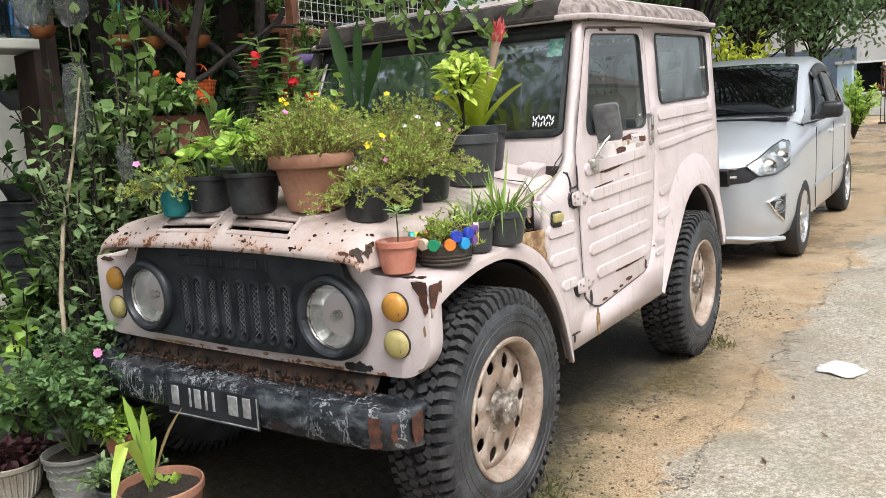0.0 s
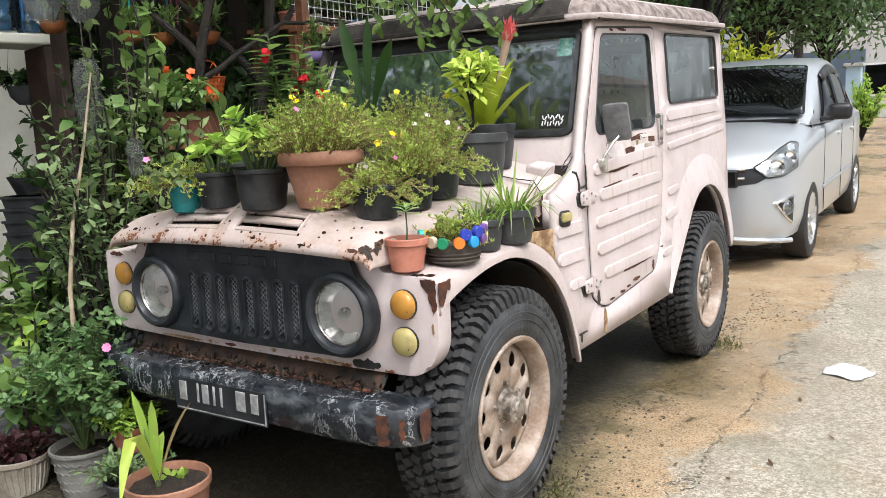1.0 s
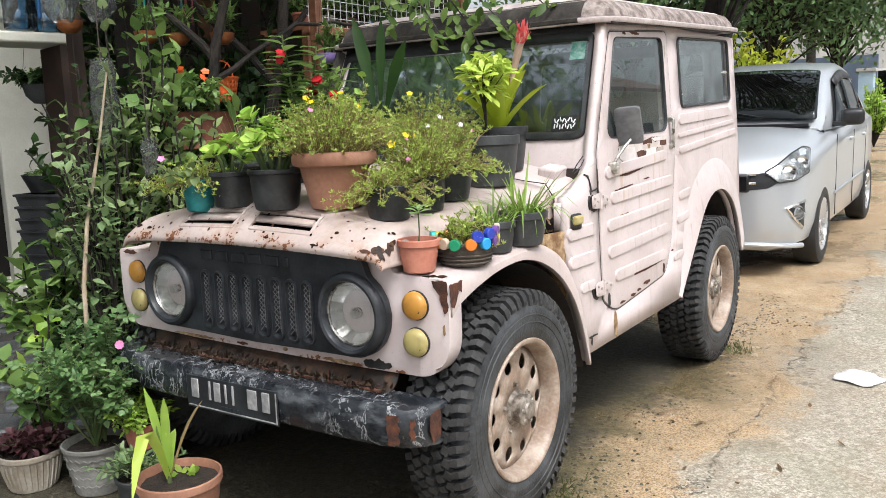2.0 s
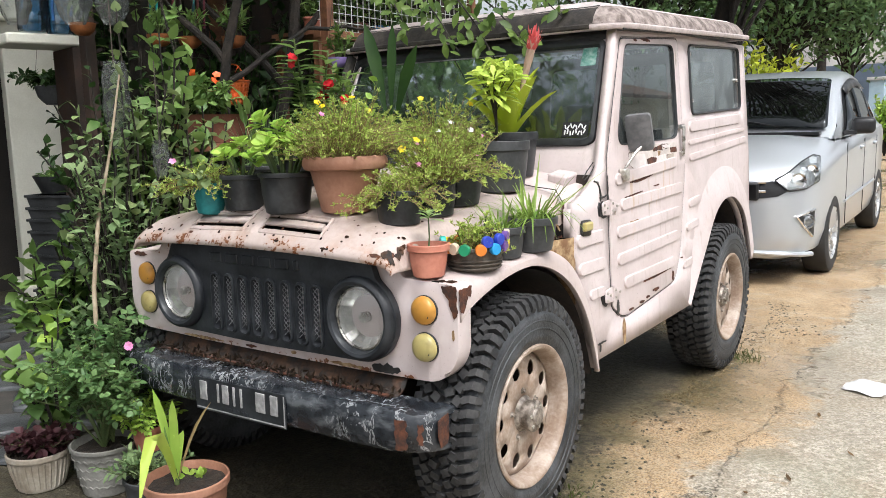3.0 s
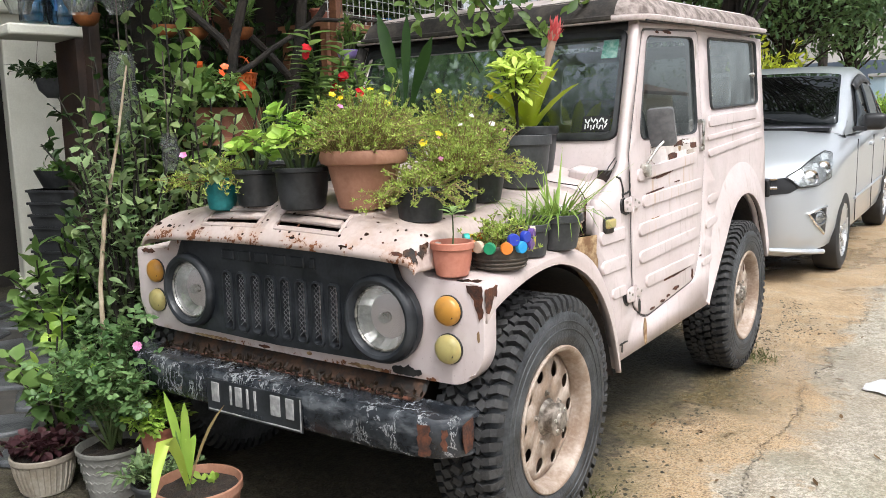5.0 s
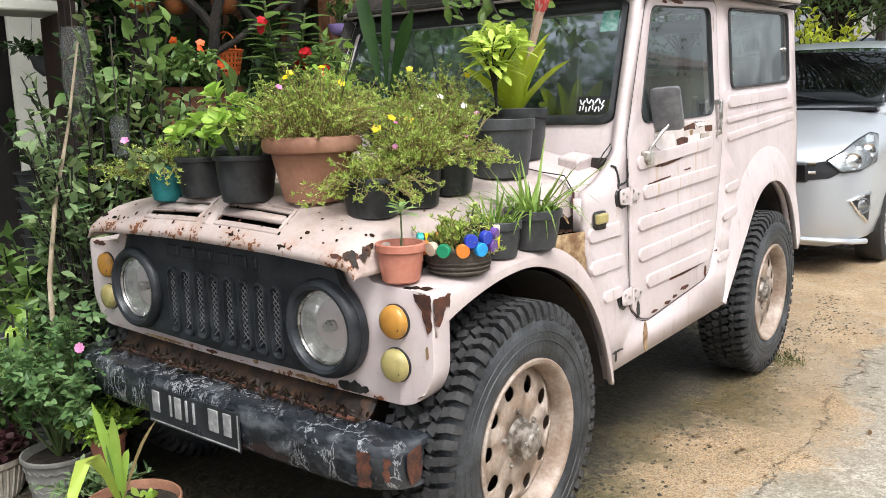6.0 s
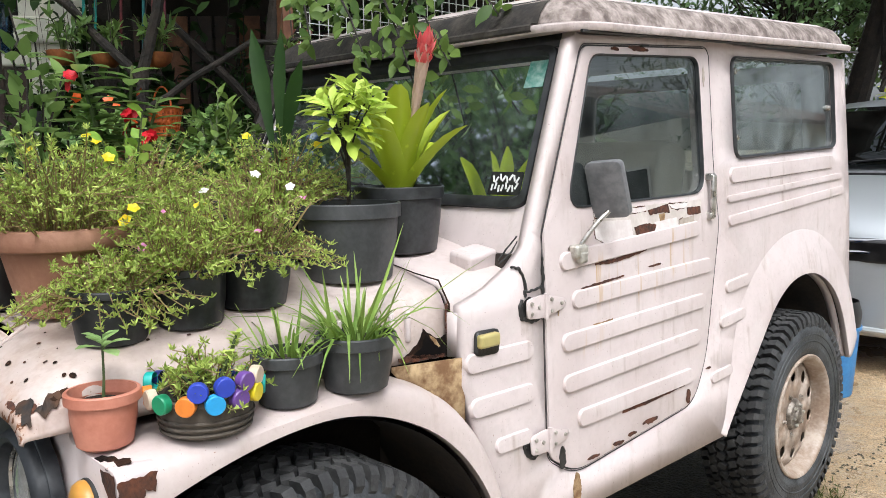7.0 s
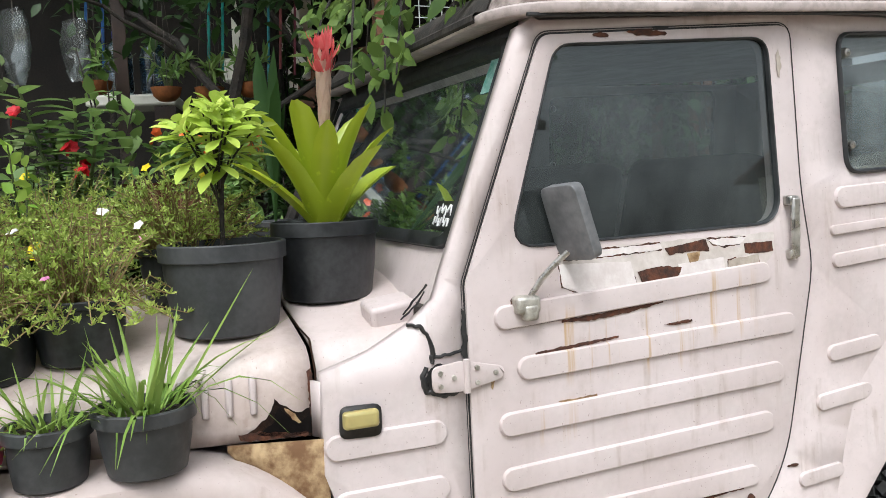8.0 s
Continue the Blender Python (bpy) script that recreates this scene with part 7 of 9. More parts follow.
def rosettes(ob, h, seed, heads, leaf_len, leaf_w, mat, stem_r=0.006, per=16, up=0.35, name="rosette", foot=0.35, stalk=None, lean=0.0):
    """Upright stems, each with a whorl of spoon-shaped leaves."""
    rng = random.Random(seed)
    g, st = Geo(), Geo()
    for x, y, z in heads:
        base = Vector((x * foot, y * foot, h * 0.85 if foot > 0.2 else z - 0.10))
        top = Vector((x, y, z))
        st.stem([base, base.lerp(top, 0.5) + Vector((0.004, -0.003, 0.006)), top], stem_r, stem_r * 0.7, 6)
        axis = Vector((x * lean, y * lean, 1)).normalized()
        turn = Vector((0, 0, 1)).rotation_difference(axis).to_matrix()
        for k in range(per):
            a = k * 2.4 + rng.uniform(-0.2, 0.2)
            lift = up + 0.9 * k / per
            d = turn @ Vector((math.cos(a), math.sin(a), lift)).normalized()
            g.leaf(top - axis * (0.022 * (1 - k / per)), d, axis, leaf_len * rng.uniform(0.75, 1.1) * (1.0 - 0.35 * k / per), leaf_w * rng.uniform(0.85, 1.1), 0.18, 5, 0.16, 1.9)
    st.make("stalk", stalk or stem_green, ob)
    g.make(name, mat, ob)


def tuft(ob, r, h, seed, blades, length, width, mat, lean=0.5, name="grass_tuft"):
    rng = random.Random(seed)
    g = Geo()
    for _ in range(blades):
        a, q = rng.uniform(0, TAU), rng.random() ** 0.6
        p = Vector((r * 0.7 * q * math.cos(a), r * 0.7 * q * math.sin(a), h * 0.84))
        L = length * rng.uniform(0.45, 1.0)
        o = Vector((math.cos(a + rng.uniform(-0.6, 0.6)), math.sin(a + rng.uniform(-0.6, 0.6)), 0)) * lean * rng.uniform(0.1, 1.0)
        droop = rng.uniform(0.0, 0.85) * lean
        pts = [p + (o * t + Vector((0, 0, 1)) * (t - droop * t * t * 1.2)) * L for t in (0, 0.25, 0.5, 0.75, 1.0)]
        g.blade(pts, width * rng.uniform(0.7, 1.2), o.normalized() + Vector((0.01, 0, 0)))
    return g.make(name, mat, ob)


def shrub(ob, base, seed, stems, height, spread, leaf_len, leaf_w, mat, leaves=22, stem_mat=None, wild=0.25, droop=0.15, fat=0.75, name="foliage", start=0.25, pairs=False, r0=0.004):
    """Branching stems with leaves along them; base is a point, spread the crown's half width."""
    rng = random.Random(seed)
    g, st = Geo(), Geo()
    for _ in range(stems):
        a, q = rng.uniform(0, TAU), math.sqrt(rng.random())
        p = Vector(base)
        tip = p + Vector((spread * q * math.cos(a), spread * q * math.sin(a), height * rng.uniform(0.45, 1.0) * (1.05 - 0.35 * q)))
        pts = [p]
        for k in range(1, 6):
            t = k / 5
            pts.append(p.lerp(tip, t) + Vector((rng.uniform(-1, 1), rng.uniform(-1, 1), rng.uniform(-0.6, 0.6))) * wild * spread * 0.3 * t + Vector((0, 0, 0.12 * height * math.sin(math.pi * t))))
        st.stem(pts, r0, r0 * 0.35, 4)
        for k in range(leaves):
            t = start + (1 - start) * (k + rng.random()) / leaves
            i = min(4, int(t * 5))
            c = pts[i].lerp(pts[i + 1], t * 5 - i)
            side = rvec(rng, 0.15)
            d = (side + (pts[i + 1] - pts[i]).normalized() * 0.5 + Vector((0, 0, 0.12))).normalized()
            n = (Vector((0, 0, 1)) + rvec(rng) * 0.55).normalized()
            L = leaf_len * rng.uniform(0.55, 1.15)
            if pairs:
                tw = [c + d * L * 0.6 * j for j in (0, 1, 2)]
                st.stem(tw, 0.0015, 0.0008, 3)
                s = d.cross(n).normalized()
                for j in (0.9, 1.7):
                    for sg in (-1, 1):
                        g.leaf(c + d * L * 0.6 * j, (d * 0.5 + s * sg).normalized(), n, L * 0.62, leaf_w * 0.7, droop, 3, 0.12, fat)
                g.leaf(c + d * L * 1.2, d, n, L * 0.7, leaf_w * 0.8, droop, 3, 0.12, fat)
            else:
                g.leaf(c, d, n, L, leaf_w * rng.uniform(0.7, 1.1), droop + rng.uniform(0, 0.25), 3, 0.12, fat)
    st.make("stalk", stem_mat or stem_green, ob)
    return g.make(name, mat, ob)


ON_HOOD = "flower pots on the truck's bonnet"
ON_WING = "small pots on the truck's front wing"


def on_hood(x, y, reach=0.05):
    """Support height for a pot's foot on the curved bonnet."""
    return min(hood_z(x + dx, y) for dx in (-reach, 0, reach)) + 0.003


# big terracotta bowl with moss rose
p = potted("terracotta pot of yellow flowering moss rose on the bonnet", 0.240, -0.155, on_hood(0.24, -0.155), 0.105, 0.070, 0.150, pot_terra, 11, ON_HOOD, rim=0.026, wobble=0.01)
bm = bmesh.new()
lathe(bm, [(0.104, 0.116), (0.114, 0.120), (0.118, 0.130), (0.117, 0.144), (0.112, 0.153), (0.103, 0.155), (0.098, 0.150)], 44, None, 0.012)
part("pot_lip", bm, pot_terra, p, "thick rounded lip")
purslane(p, 0.10, 0.150, 0.145, 0.165, 21, 320, flowers=[(petal_yellow, 0.030, 0), (petal_yellow, 0.028, 0), (petal_yellow, 0.026, 0), (petal_pink, 0.022, 0), (petal_pink, 0.018, 0)])
p = potted("black pot of flowering moss rose spreading over its rim", 0.435, -0.010, on_hood(0.435, -0.01), 0.068, 0.054, 0.105, pot_black, 12, ON_HOOD)
purslane(p, 0.07, 0.10, 0.100, 0.135, 22, 190, 0.0, flowers=[(petal_white, 0.026, 0), (petal_yellow, 0.028, 0), (petal_pink, 0.02, 0), (petal_yellow, 0.030, 0)])
p = potted("black pot of moss rose with white and pink flowers", 0.432, 0.115, on_hood(0.432, 0.115), 0.078, 0.060, 0.105, pot_black, 13, ON_HOOD)
purslane(p, 0.075, 0.105, 0.105, 0.135, 23, 200, 0.01, flowers=[(petal_white, 0.028, 0), (petal_white, 0.024, 0), (petal_pink, 0.022, 0), (petal_yellow, 0.030, 0), (petal_yellow, 0.028, 0), (petal_pink, 0.020, 0)])
p = potted("black pot of moss rose against the windscreen", 0.255, 0.290, on_hood(0.255, 0.29), 0.080, 0.060, 0.115, pot_black, 14, ON_HOOD)
purslane(p, 0.075, 0.105, 0.15, 0.165, 24, 210, flowers=[(petal_yellow, 0.028, 0), (petal_yellow, 0.026, 0)])
p = potted("black pot of moss rose behind the terracotta bowl", 0.05, 0.08, on_hood(0.05, 0.08), 0.080, 0.060, 0.105, pot_black, 15, ON_HOOD)
purslane(p, 0.075, 0.105, 0.15, 0.160, 25, 190, flowers=[(petal_yellow, 0.028, 0)])
p = potted("small black pot of trailing bright green purslane", 0.415, -0.140, on_hood(0.415, -0.14), 0.067, 0.055, 0.092, pot_black, 16, ON_HOOD)
purslane(p, 0.069, 0.092, 0.080, 0.060, 26, 160, 0.035, flowers=[(petal_pink, 0.020, 0)], fine=1.0)
# rosette plants
p = potted("black pot with two fresh green leafy rosettes", 0.080, -0.225, on_hood(0.08, -0.225), 0.078, 0.060, 0.115, pot_black, 17, ON_HOOD)
rosettes(p, 0.112, 31, [(0.00, 0.02, 0.240), (0.055, -0.04, 0.185), (-0.055, -0.04, 0.175), (0.035, 0.055, 0.260), (-0.065, 0.04, 0.205), (0.075, 0.02, 0.195), (0.0, -0.075, 0.160), (0.0, 0.085, 0.195)], 0.056, 0.036, leaf_fresh, per=11, up=0.35, lean=9)
p = potted("black pot with fresh green leafy rosettes", -0.105, -0.220, on_hood(-0.105, -0.22), 0.068, 0.054, 0.105, pot_black, 18, ON_HOOD)
rosettes(p, 0.105, 32, [(0.0, 0.0, 0.200), (0.06, 0.03, 0.175), (-0.06, -0.02, 0.165), (0.02, -0.065, 0.155), (-0.02, 0.065, 0.170)], 0.056, 0.036, leaf_fresh, per=11, up=0.35, lean=9)
# teal woven pot with pink flowers, leaning
p = potted("teal woven pot with pink flowers and pale leaves", -0.240, -0.240, on_hood(-0.24, -0.24), 0.058, 0.036, 0.098, pot_teal, 19, ON_HOOD, tilt=(0, -6))
purslane(p, 0.07, 0.098, 0.10, 0.06, 27, 110, 0.02, flowers=[(petal_pink, 0.030, 0), (petal_pink, 0.028, 0), (petal_pink, 0.022, 0)])
shrub(p, (0, 0, 0.08), 28, 6, 0.06, 0.13, 0.055, 0.036, leaf_cream, 4, fat=1.1)
# large charcoal pots
p = potted("large charcoal pot with a lime green whorled shrub", 0.418, 0.348, 0.946, 0.108, 0.088, 0.156, pot_grey, 20, ON_HOOD, rim=0.030, fill=0.90)
heads = [(0.0, 0.0, 0.345), (0.045, 0.015, 0.325), (-0.045, 0.02, 0.330), (0.015, -0.05, 0.315), (-0.035, -0.04, 0.310), (0.02, 0.05, 0.325), (0.06, -0.03, 0.300), (-0.06, -0.01, 0.295), (0.06, 0.045, 0.300), (-0.04, 0.05, 0.300)]
heads = [(x, y, z + 0.047) for x, y, z in heads]
rosettes(p, 0.156, 33, heads, 0.068, 0.0195, leaf_lime, 0.0022, 12, 0.25, foot=0.04, stalk=bark, lean=10)
# the lower whorl of longer drooping leaves
rosettes(p, 0.156, 34, [(0.0, 0.0, 0.340), (0.02, -0.03, 0.325), (-0.02, 0.02, 0.315), (0.01, 0.0, 0.305)], 0.092, 0.023, leaf_lime, 0.0022, 12, -0.35, foot=0.04, stalk=bark, lean=0, name="lower_leaves")
bm = bmesh.new()
tube(bm, [(0, 0, 0.11), (0.004, 0.003, 0.18), (-0.002, 0.004, 0.26), (0, 0, 0.36)], [0.005, 0.0045, 0.004, 0.003], 8)
part("trunk", bm, bark, p)
p = potted("large black pot with a yellow green bromeliad in flower", 0.345, 0.548, hood_z(0.40, 0.55), 0.102, 0.084, 0.148, pot_black, 21, ON_HOOD, rim=0.028, fill=0.90)
rng = random.Random(5)
for k in range(13):
    a = k * 2.399 + 0.9
    g = Geo()
    lift = 1.08 + 3.6 * (k / 12) ** 1.2
    d = Vector((math.cos(a), math.sin(a), lift)).normalized()
    L = rng.uniform(0.185, 0.21) + 0.075 * k / 12
    pts = [Vector((0.010 * math.cos(a), 0.010 * math.sin(a), 0.118)) + d * (L * t) + Vector((math.cos(a), math.sin(a), -0.55)) * (0.034 * t ** 2.6) for t in (0, 0.2, 0.4, 0.6, 0.8, 0.92, 1.0)]
    ws_ = (0.026, 0.030, 0.028, 0.026, 0.021, 0.013, 0.002) if k % 3 else (0.026, 0.029, 0.028, 0.028, 0.026, 0.021, 0.006)
    base_n = len(g.v)
    for q, w in zip(pts, ws_):
        s_ = Vector((-math.sin(a), math.cos(a), 0))
        up = Vector((-math.cos(a), -math.sin(a), 0.6)).normalized()
        g.v += [q - s_ * w + up * w * 0.55, q - s_ * w * 0.5 + up * w * 0.12, q, q + s_ * w * 0.5 + up * w * 0.12, q + s_ * w + up * w * 0.55]
    for i in range(len(pts) - 1):
        for j in range(4):
            b = base_n + 5 * i + j
            g.f.append((b, b + 1, b + 6, b + 5))
    g.make("bromeliad_leaf", leaf_brom, p)
inv = p.matrix_world.inverted()
foot, head_p = inv @ Vector((0.352, 0.548, 1.10)), inv @ Vector((0.446, 0.534, 1.398))
bm = bmesh.new()
tube(bm, [foot, foot.lerp(head_p, 0.55), foot.lerp(head_p, 0.8), head_p], [0.005, 0.006, 0.010, 0.013], 10)
part("flower_stalk", bm, bract_cream, p)
g, g2 = Geo(), Geo()
ax = (head_p - foot).normalized()
for k in range(34):
    a = k * 2.4
    u = ax.orthogonal().normalized()
    o = u * math.cos(a) + ax.cross(u) * math.sin(a)
    c = foot.lerp(head_p, 0.60 + 0.38 * k / 34) + o * (0.003 + 0.006 * k / 34)
    g2.leaf(c, (ax + o * 0.16).normalized(), o, 0.048, 0.014, -0.02, 3, 0.1)
for k in range(60):
    a = k * 2.4
    o = u * math.cos(a) + ax.cross(u) * math.sin(a)
    g.leaf(head_p + o * 0.008 + ax * (0.02 * (k % 3) - 0.01), (ax + o * rng.uniform(0.3, 1.6)).normalized(), o, rng.uniform(0.022, 0.042), 0.010, 0.4, 3, 0.1)
g2.make("bract_sheath", bract_cream, p)
g.make("flower_head", petal_coral, p, "coral red flower head")
# sword-leaved plant at the far side of the bonnet
p = potted("black pot with broad dark sword leaves", -0.165, 0.555, hood_z(-0.165, 0.555), 0.075, 0.058, 0.10, pot_black, 22, ON_HOOD)
inv = p.matrix_world.inverted()
for tip, w in (((-0.274, 0.55, 1.545), 0.050), ((-0.155, 0.57, 1.535), 0.036), ((-0.030, 0.55, 1.443), 0.044), ((-0.060, 0.57, 1.39), 0.022)):
    g = Geo()
    a, b = Vector((-0.165, 0.555, 1.10)), Vector(tip)
    pts = [inv @ (a.lerp(b, t) + Vector((0, 0, 0.035)) * math.sin(math.pi * t)) for t in (0, 0.2, 0.4, 0.6, 0.8, 1.0)]
    nrm = inv.to_3x3() @ Vector((0.6, -0.75, 0.2))
    for i, q in enumerate(pts):
        d = (pts[min(5, i + 1)] - pts[max(0, i - 1)]).normalized()
        s_ = d.cross(nrm).normalized()
        k = (0.16, 0.22, 0.62, 1.0, 0.80, 0.03)[i] * w / 2
        g.v += [q - s_ * k + nrm * k * 0.3, q, q + s_ * k + nrm * k * 0.3]
    g.f = [f for i in range(5) for f in ((3 * i, 3 * i + 1, 3 * i + 4, 3 * i + 3), (3 * i + 1, 3 * i + 2, 3 * i + 5, 3 * i + 4))]
    g.make("sword_leaf", leaf_sword, p)
p = potted("black pot with a sprawling round-leaved green sprig", -0.40, 0.50, hood_z(-0.40, 0.50), 0.075, 0.058, 0.10, pot_black, 92, ON_HOOD)
shrub(p, (0, 0, 0.09), 93, 16, 0.30, 0.15, 0.034, 0.026, leaf_mid, 10, pairs=True, wild=0.4, fat=1.1)
shrub(p, (0, 0, 0.09), 94, 18, 0.36, 0.14, 0.050, 0.026, leaf_branch, 9, wild=0.4, name="dark_foliage")
# red balsam that leans over the bonnet
p = potted("black pot of tall balsam with red flowers", -0.16, 0.10, on_hood(-0.16, 0.10), 0.078, 0.06, 0.10, pot_black, 23, ON_HOOD)
inv = p.matrix_world.inverted()
for k, (top, fl) in enumerate((((-0.10, 0.01, 1.43), (-0.095, -0.005, 1.365)), ((-0.06, 0.12, 1.40), (-0.055, 0.10, 1.30)), ((-0.16, 0.06, 1.36), (-0.10, 0.13, 1.262)), ((-0.02, 0.16, 1.33), (0.0, 0.13, 1.235)))):
    g, st = Geo(), Geo()
    a, b = inv @ Vector((-0.15, 0.10, 1.04)), inv @ Vector(top)
    st.stem([a, a.lerp(b, 0.5) + Vector((0.01, 0.01, 0)), b], 0.006, 0.003, 6)
    rr = random.Random(k)
    for i in range(26):
        t = 0.35 + 0.65 * i / 26
        an = i * 2.4
        d = Vector((math.cos(an), math.sin(an), 0.35 - 0.3 * (1 - t))).normalized()
        g.leaf(a.lerp(b, t), d, Vector((0, 0, 1)), 0.098 * rr.uniform(0.7, 1.1), 0.036, 0.22, 4, 0.1, 0.8)
    st.make("stalk", stem_green, p)
    g.make("foliage", leaf_mid, p)
    c = inv @ Vector(fl)
    for j in range(3):
        flower(p, c + rvec(rr) * 0.012, (inv.to_3x3() @ Vector((0.6, -0.8, 0.2))) + rvec(rr) * 0.8, 0.030, 7, petal_red)
# sprig of round leaves
p = potted("small black pot with a round-leaved sprig", 0.12, 0.02, on_hood(0.12, 0.02), 0.05, 0.04, 0.08, pot_black, 24, ON_HOOD)
inv = p.matrix_world.inverted()
g, st = Geo(), Geo()
for top in ((0.228, 0.013, 1.285), (0.16, -0.04, 1.23), (0.10, 0.03, 1.25)):
    a, b = inv @ Vector((0.12, 0.02, 1.02)), inv @ Vector(top)
    st.stem([a, a.lerp(b, 0.5) + Vector((0, 0, 0.015)), b], 0.003, 0.0015, 5)
    for i in range(12):
        t = 0.3 + 0.7 * i / 11
        g.leaf(a.lerp(b, t), rvec(rng, 0.4), rvec(rng, 0.8), 0.030, 0.022, 0.1, 3, 0.1, 1.1)
st.make("stalk", stem_green, p)
g.make("foliage", leaf_fresh, p)
# grass-like tuft behind
p = potted("black pot of thin upright grass", -0.26, 0.00, on_hood(-0.26, 0.0), 0.07, 0.055, 0.10, pot_black, 25, ON_HOOD)
tuft(p, 0.07, 0.10, 41, 70, 0.26, 0.005, leaf_silver, 0.5)

# on the wing
p = potted("small terracotta plastic pot with a slim seedling", 0.564, -0.216, 0.776, 0.054, 0.040, 0.084, pot_terra_plastic, 31, ON_WING, rim=0.018, fill=0.7)
bm = bmesh.new()
tube(bm, [(0, 0, 0.055), (0.003, 0.002, 0.10), (0, 0.004, 0.148)], [0.003, 0.002, 0.0018], 6)
part("stem", bm, stem_green, p)
g = Geo()
for k in range(9):
    a = k * 2.4
    g.leaf(Vector((0, 0.004, 0.142 + 0.002 * k)), Vector((math.cos(a), math.sin(a), 0.15 + 0.08 * k)), Vector((0, 0, 1)), 0.046 * (1 - 0.05 * k), 0.021, 0.2, 4, 0.12, 1.5)
for k in range(3):
    g.leaf(Vector((0.005, 0, 0.06)), Vector((math.cos(k * 2), math.sin(k * 2), 0.5)), Vector((0, 0, 1)), 0.02, 0.010, 0.1, 3)
g.make("foliage", leaf_seedling, p)

p = potted("squat pot cut from a tyre edged with coloured bottle caps", 0.612, -0.078, 0.779, 0.078, 0.064, 0.062, pot_rubber, 32, ON_WING, rim=0.010)
for z in (0.008, 0.018, 0.028):
    bm = bmesh.new()
    tube(bm, [Vector(((0.066 + z * 0.2) * math.cos(TAU * i / 28), (0.066 + z * 0.2) * math.sin(TAU * i / 28), z)) for i in range(29)], 0.003, 6)
    part("tyre_ridge", bm, pot_rubber, p)
CAPS = {"blue": (0.03, 0.06, 0.45), "green": (0.02, 0.30, 0.14), "orange": (0.75, 0.22, 0.03), "purple": (0.14, 0.06, 0.28), "sky": (0.03, 0.33, 0.68), "yellow": (0.75, 0.60, 0.02), "cream": (0.62, 0.50, 0.38),
        "navy": (0.02, 0.03, 0.16), "teal": (0.02, 0.38, 0.34), "red": (0.55, 0.04, 0.10)}
cap_mats = {k: speckled(k + " bottle cap", tuple(c * 0.8 for c in v), v, 30, 0.4, bump=0.05) for k, v in CAPS.items()}
base_turn = math.degrees(p.matrix_world.to_euler().z)
ROW = [(-152, 0.070, "navy"), (-133, 0.075, "teal"), (-112, 0.062, "orange"), (-95, 0.062, "cream"), (-74, 0.060, "green"), (-46, 0.060, "orange"), (-18, 0.060, "sky"), (8, 0.062, "purple"), (32, 0.064, "yellow"),
       (-34, 0.080, "blue"), (-8, 0.084, "blue"), (16, 0.086, "purple"), (36, 0.088, "cream"), (56, 0.066, "teal"), (80, 0.064, "red"), (105, 0.064, "green"), (130, 0.064, "blue"), (155, 0.064, "orange"), (180, 0.064, "yellow")]
for a, z, col in ROW:
    t = radians(a - base_turn)
    bm = bmesh.new()
    lathe(bm, [(0.0145, -0.006), (0.015, -0.004), (0.015, 0.006), (0.0135, 0.008), (0, 0.008)], 20, Matrix.Translation((0.083 * math.cos(t), 0.083 * math.sin(t), z)) @ Vector((math.cos(t), math.sin(t), -0.05)).to_track_quat("Z", "Y").to_matrix().to_4x4())
    part("bottle_cap", bm, cap_mats[col], p)
rosettes(p, 0.062, 34, [(0.0, 0.0, 0.10), (0.035, 0.015, 0.115), (-0.03, 0.02, 0.105), (0.01, -0.035, 0.10), (-0.03, -0.03, 0.095), (0.03, 0.045, 0.14)], 0.026, 0.012, leaf_port, 0.003, 12)
purslane(p, 0.06, 0.062, 0.04, 0.06, 28, 50)

p = potted("small charcoal pot of thin grass", 0.612, 0.070, 0.787, 0.060, 0.048, 0.088, pot_grey, 33, ON_WING, rim=0.020)
tuft(p, 0.06, 0.088, 42, 42, 0.135, 0.0055, leaf_grass, 1.0)
p = potted("charcoal pot of bushy arching grass", 0.632, 0.198, 0.791, 0.072, 0.055, 0.098, pot_grey, 34, ON_WING, rim=0.022)
tuft(p, 0.07, 0.098, 43, 74, 0.20, 0.0078, leaf_grass, 1.3)

# ---- pots on the ground before the truck ----
FRONT_POTS = "pots on the ground by the bumper"


def ribs_on_pot(ob, r, rb, h, n, mat):
    for i in range(n):
        a = TAU * i / n
        bm = bmesh.new()
        d = Vector((math.cos(a), math.sin(a), 0))
        tube(bm, [d * (rb + 0.001) + Vector((0, 0, 0.012)), d * (rb + (r - rb) * 0.55) + Vector((0, 0, h * 0.5)), d * (r - 0.006) + Vector((0, 0, h * 0.82))], 0.004, 5)
        part("pot_rib", bm, mat, ob)


p = potted("dirty white ribbed pot with dark purple foliage", -0.83, -0.53, 0.0, 0.100, 0.072, 0.128, pot_white, 51, FRONT_POTS, rim=0.018)
ribs_on_pot(p, 0.10, 0.072, 0.128, 30, pot_white)
shrub(p, (0, 0, 0.10), 52, 34, 0.10, 0.12, 0.034, 0.030, leaf_purple, 16, fat=1.1, wild=0.5)
p = potted("weathered grey pot with a leafy bush of pink roses", -0.615, -0.425, 0.0, 0.106, 0.074, 0.165, pot_concrete, 53, FRONT_POTS, rim=0.014)
for k in range(4):
    bm = bmesh.new()
    z = 0.035 + k * 0.03
    rr = 0.074 + 0.032 * z / 0.165 + 0.001
    tube(bm, [Vector((rr * math.cos(TAU * i / 48), rr * math.sin(TAU * i / 48), z + 0.008 * (i % 2))) for i in range(49)], 0.0022, 4)
    part("woven_band", bm, pot_concrete, p)
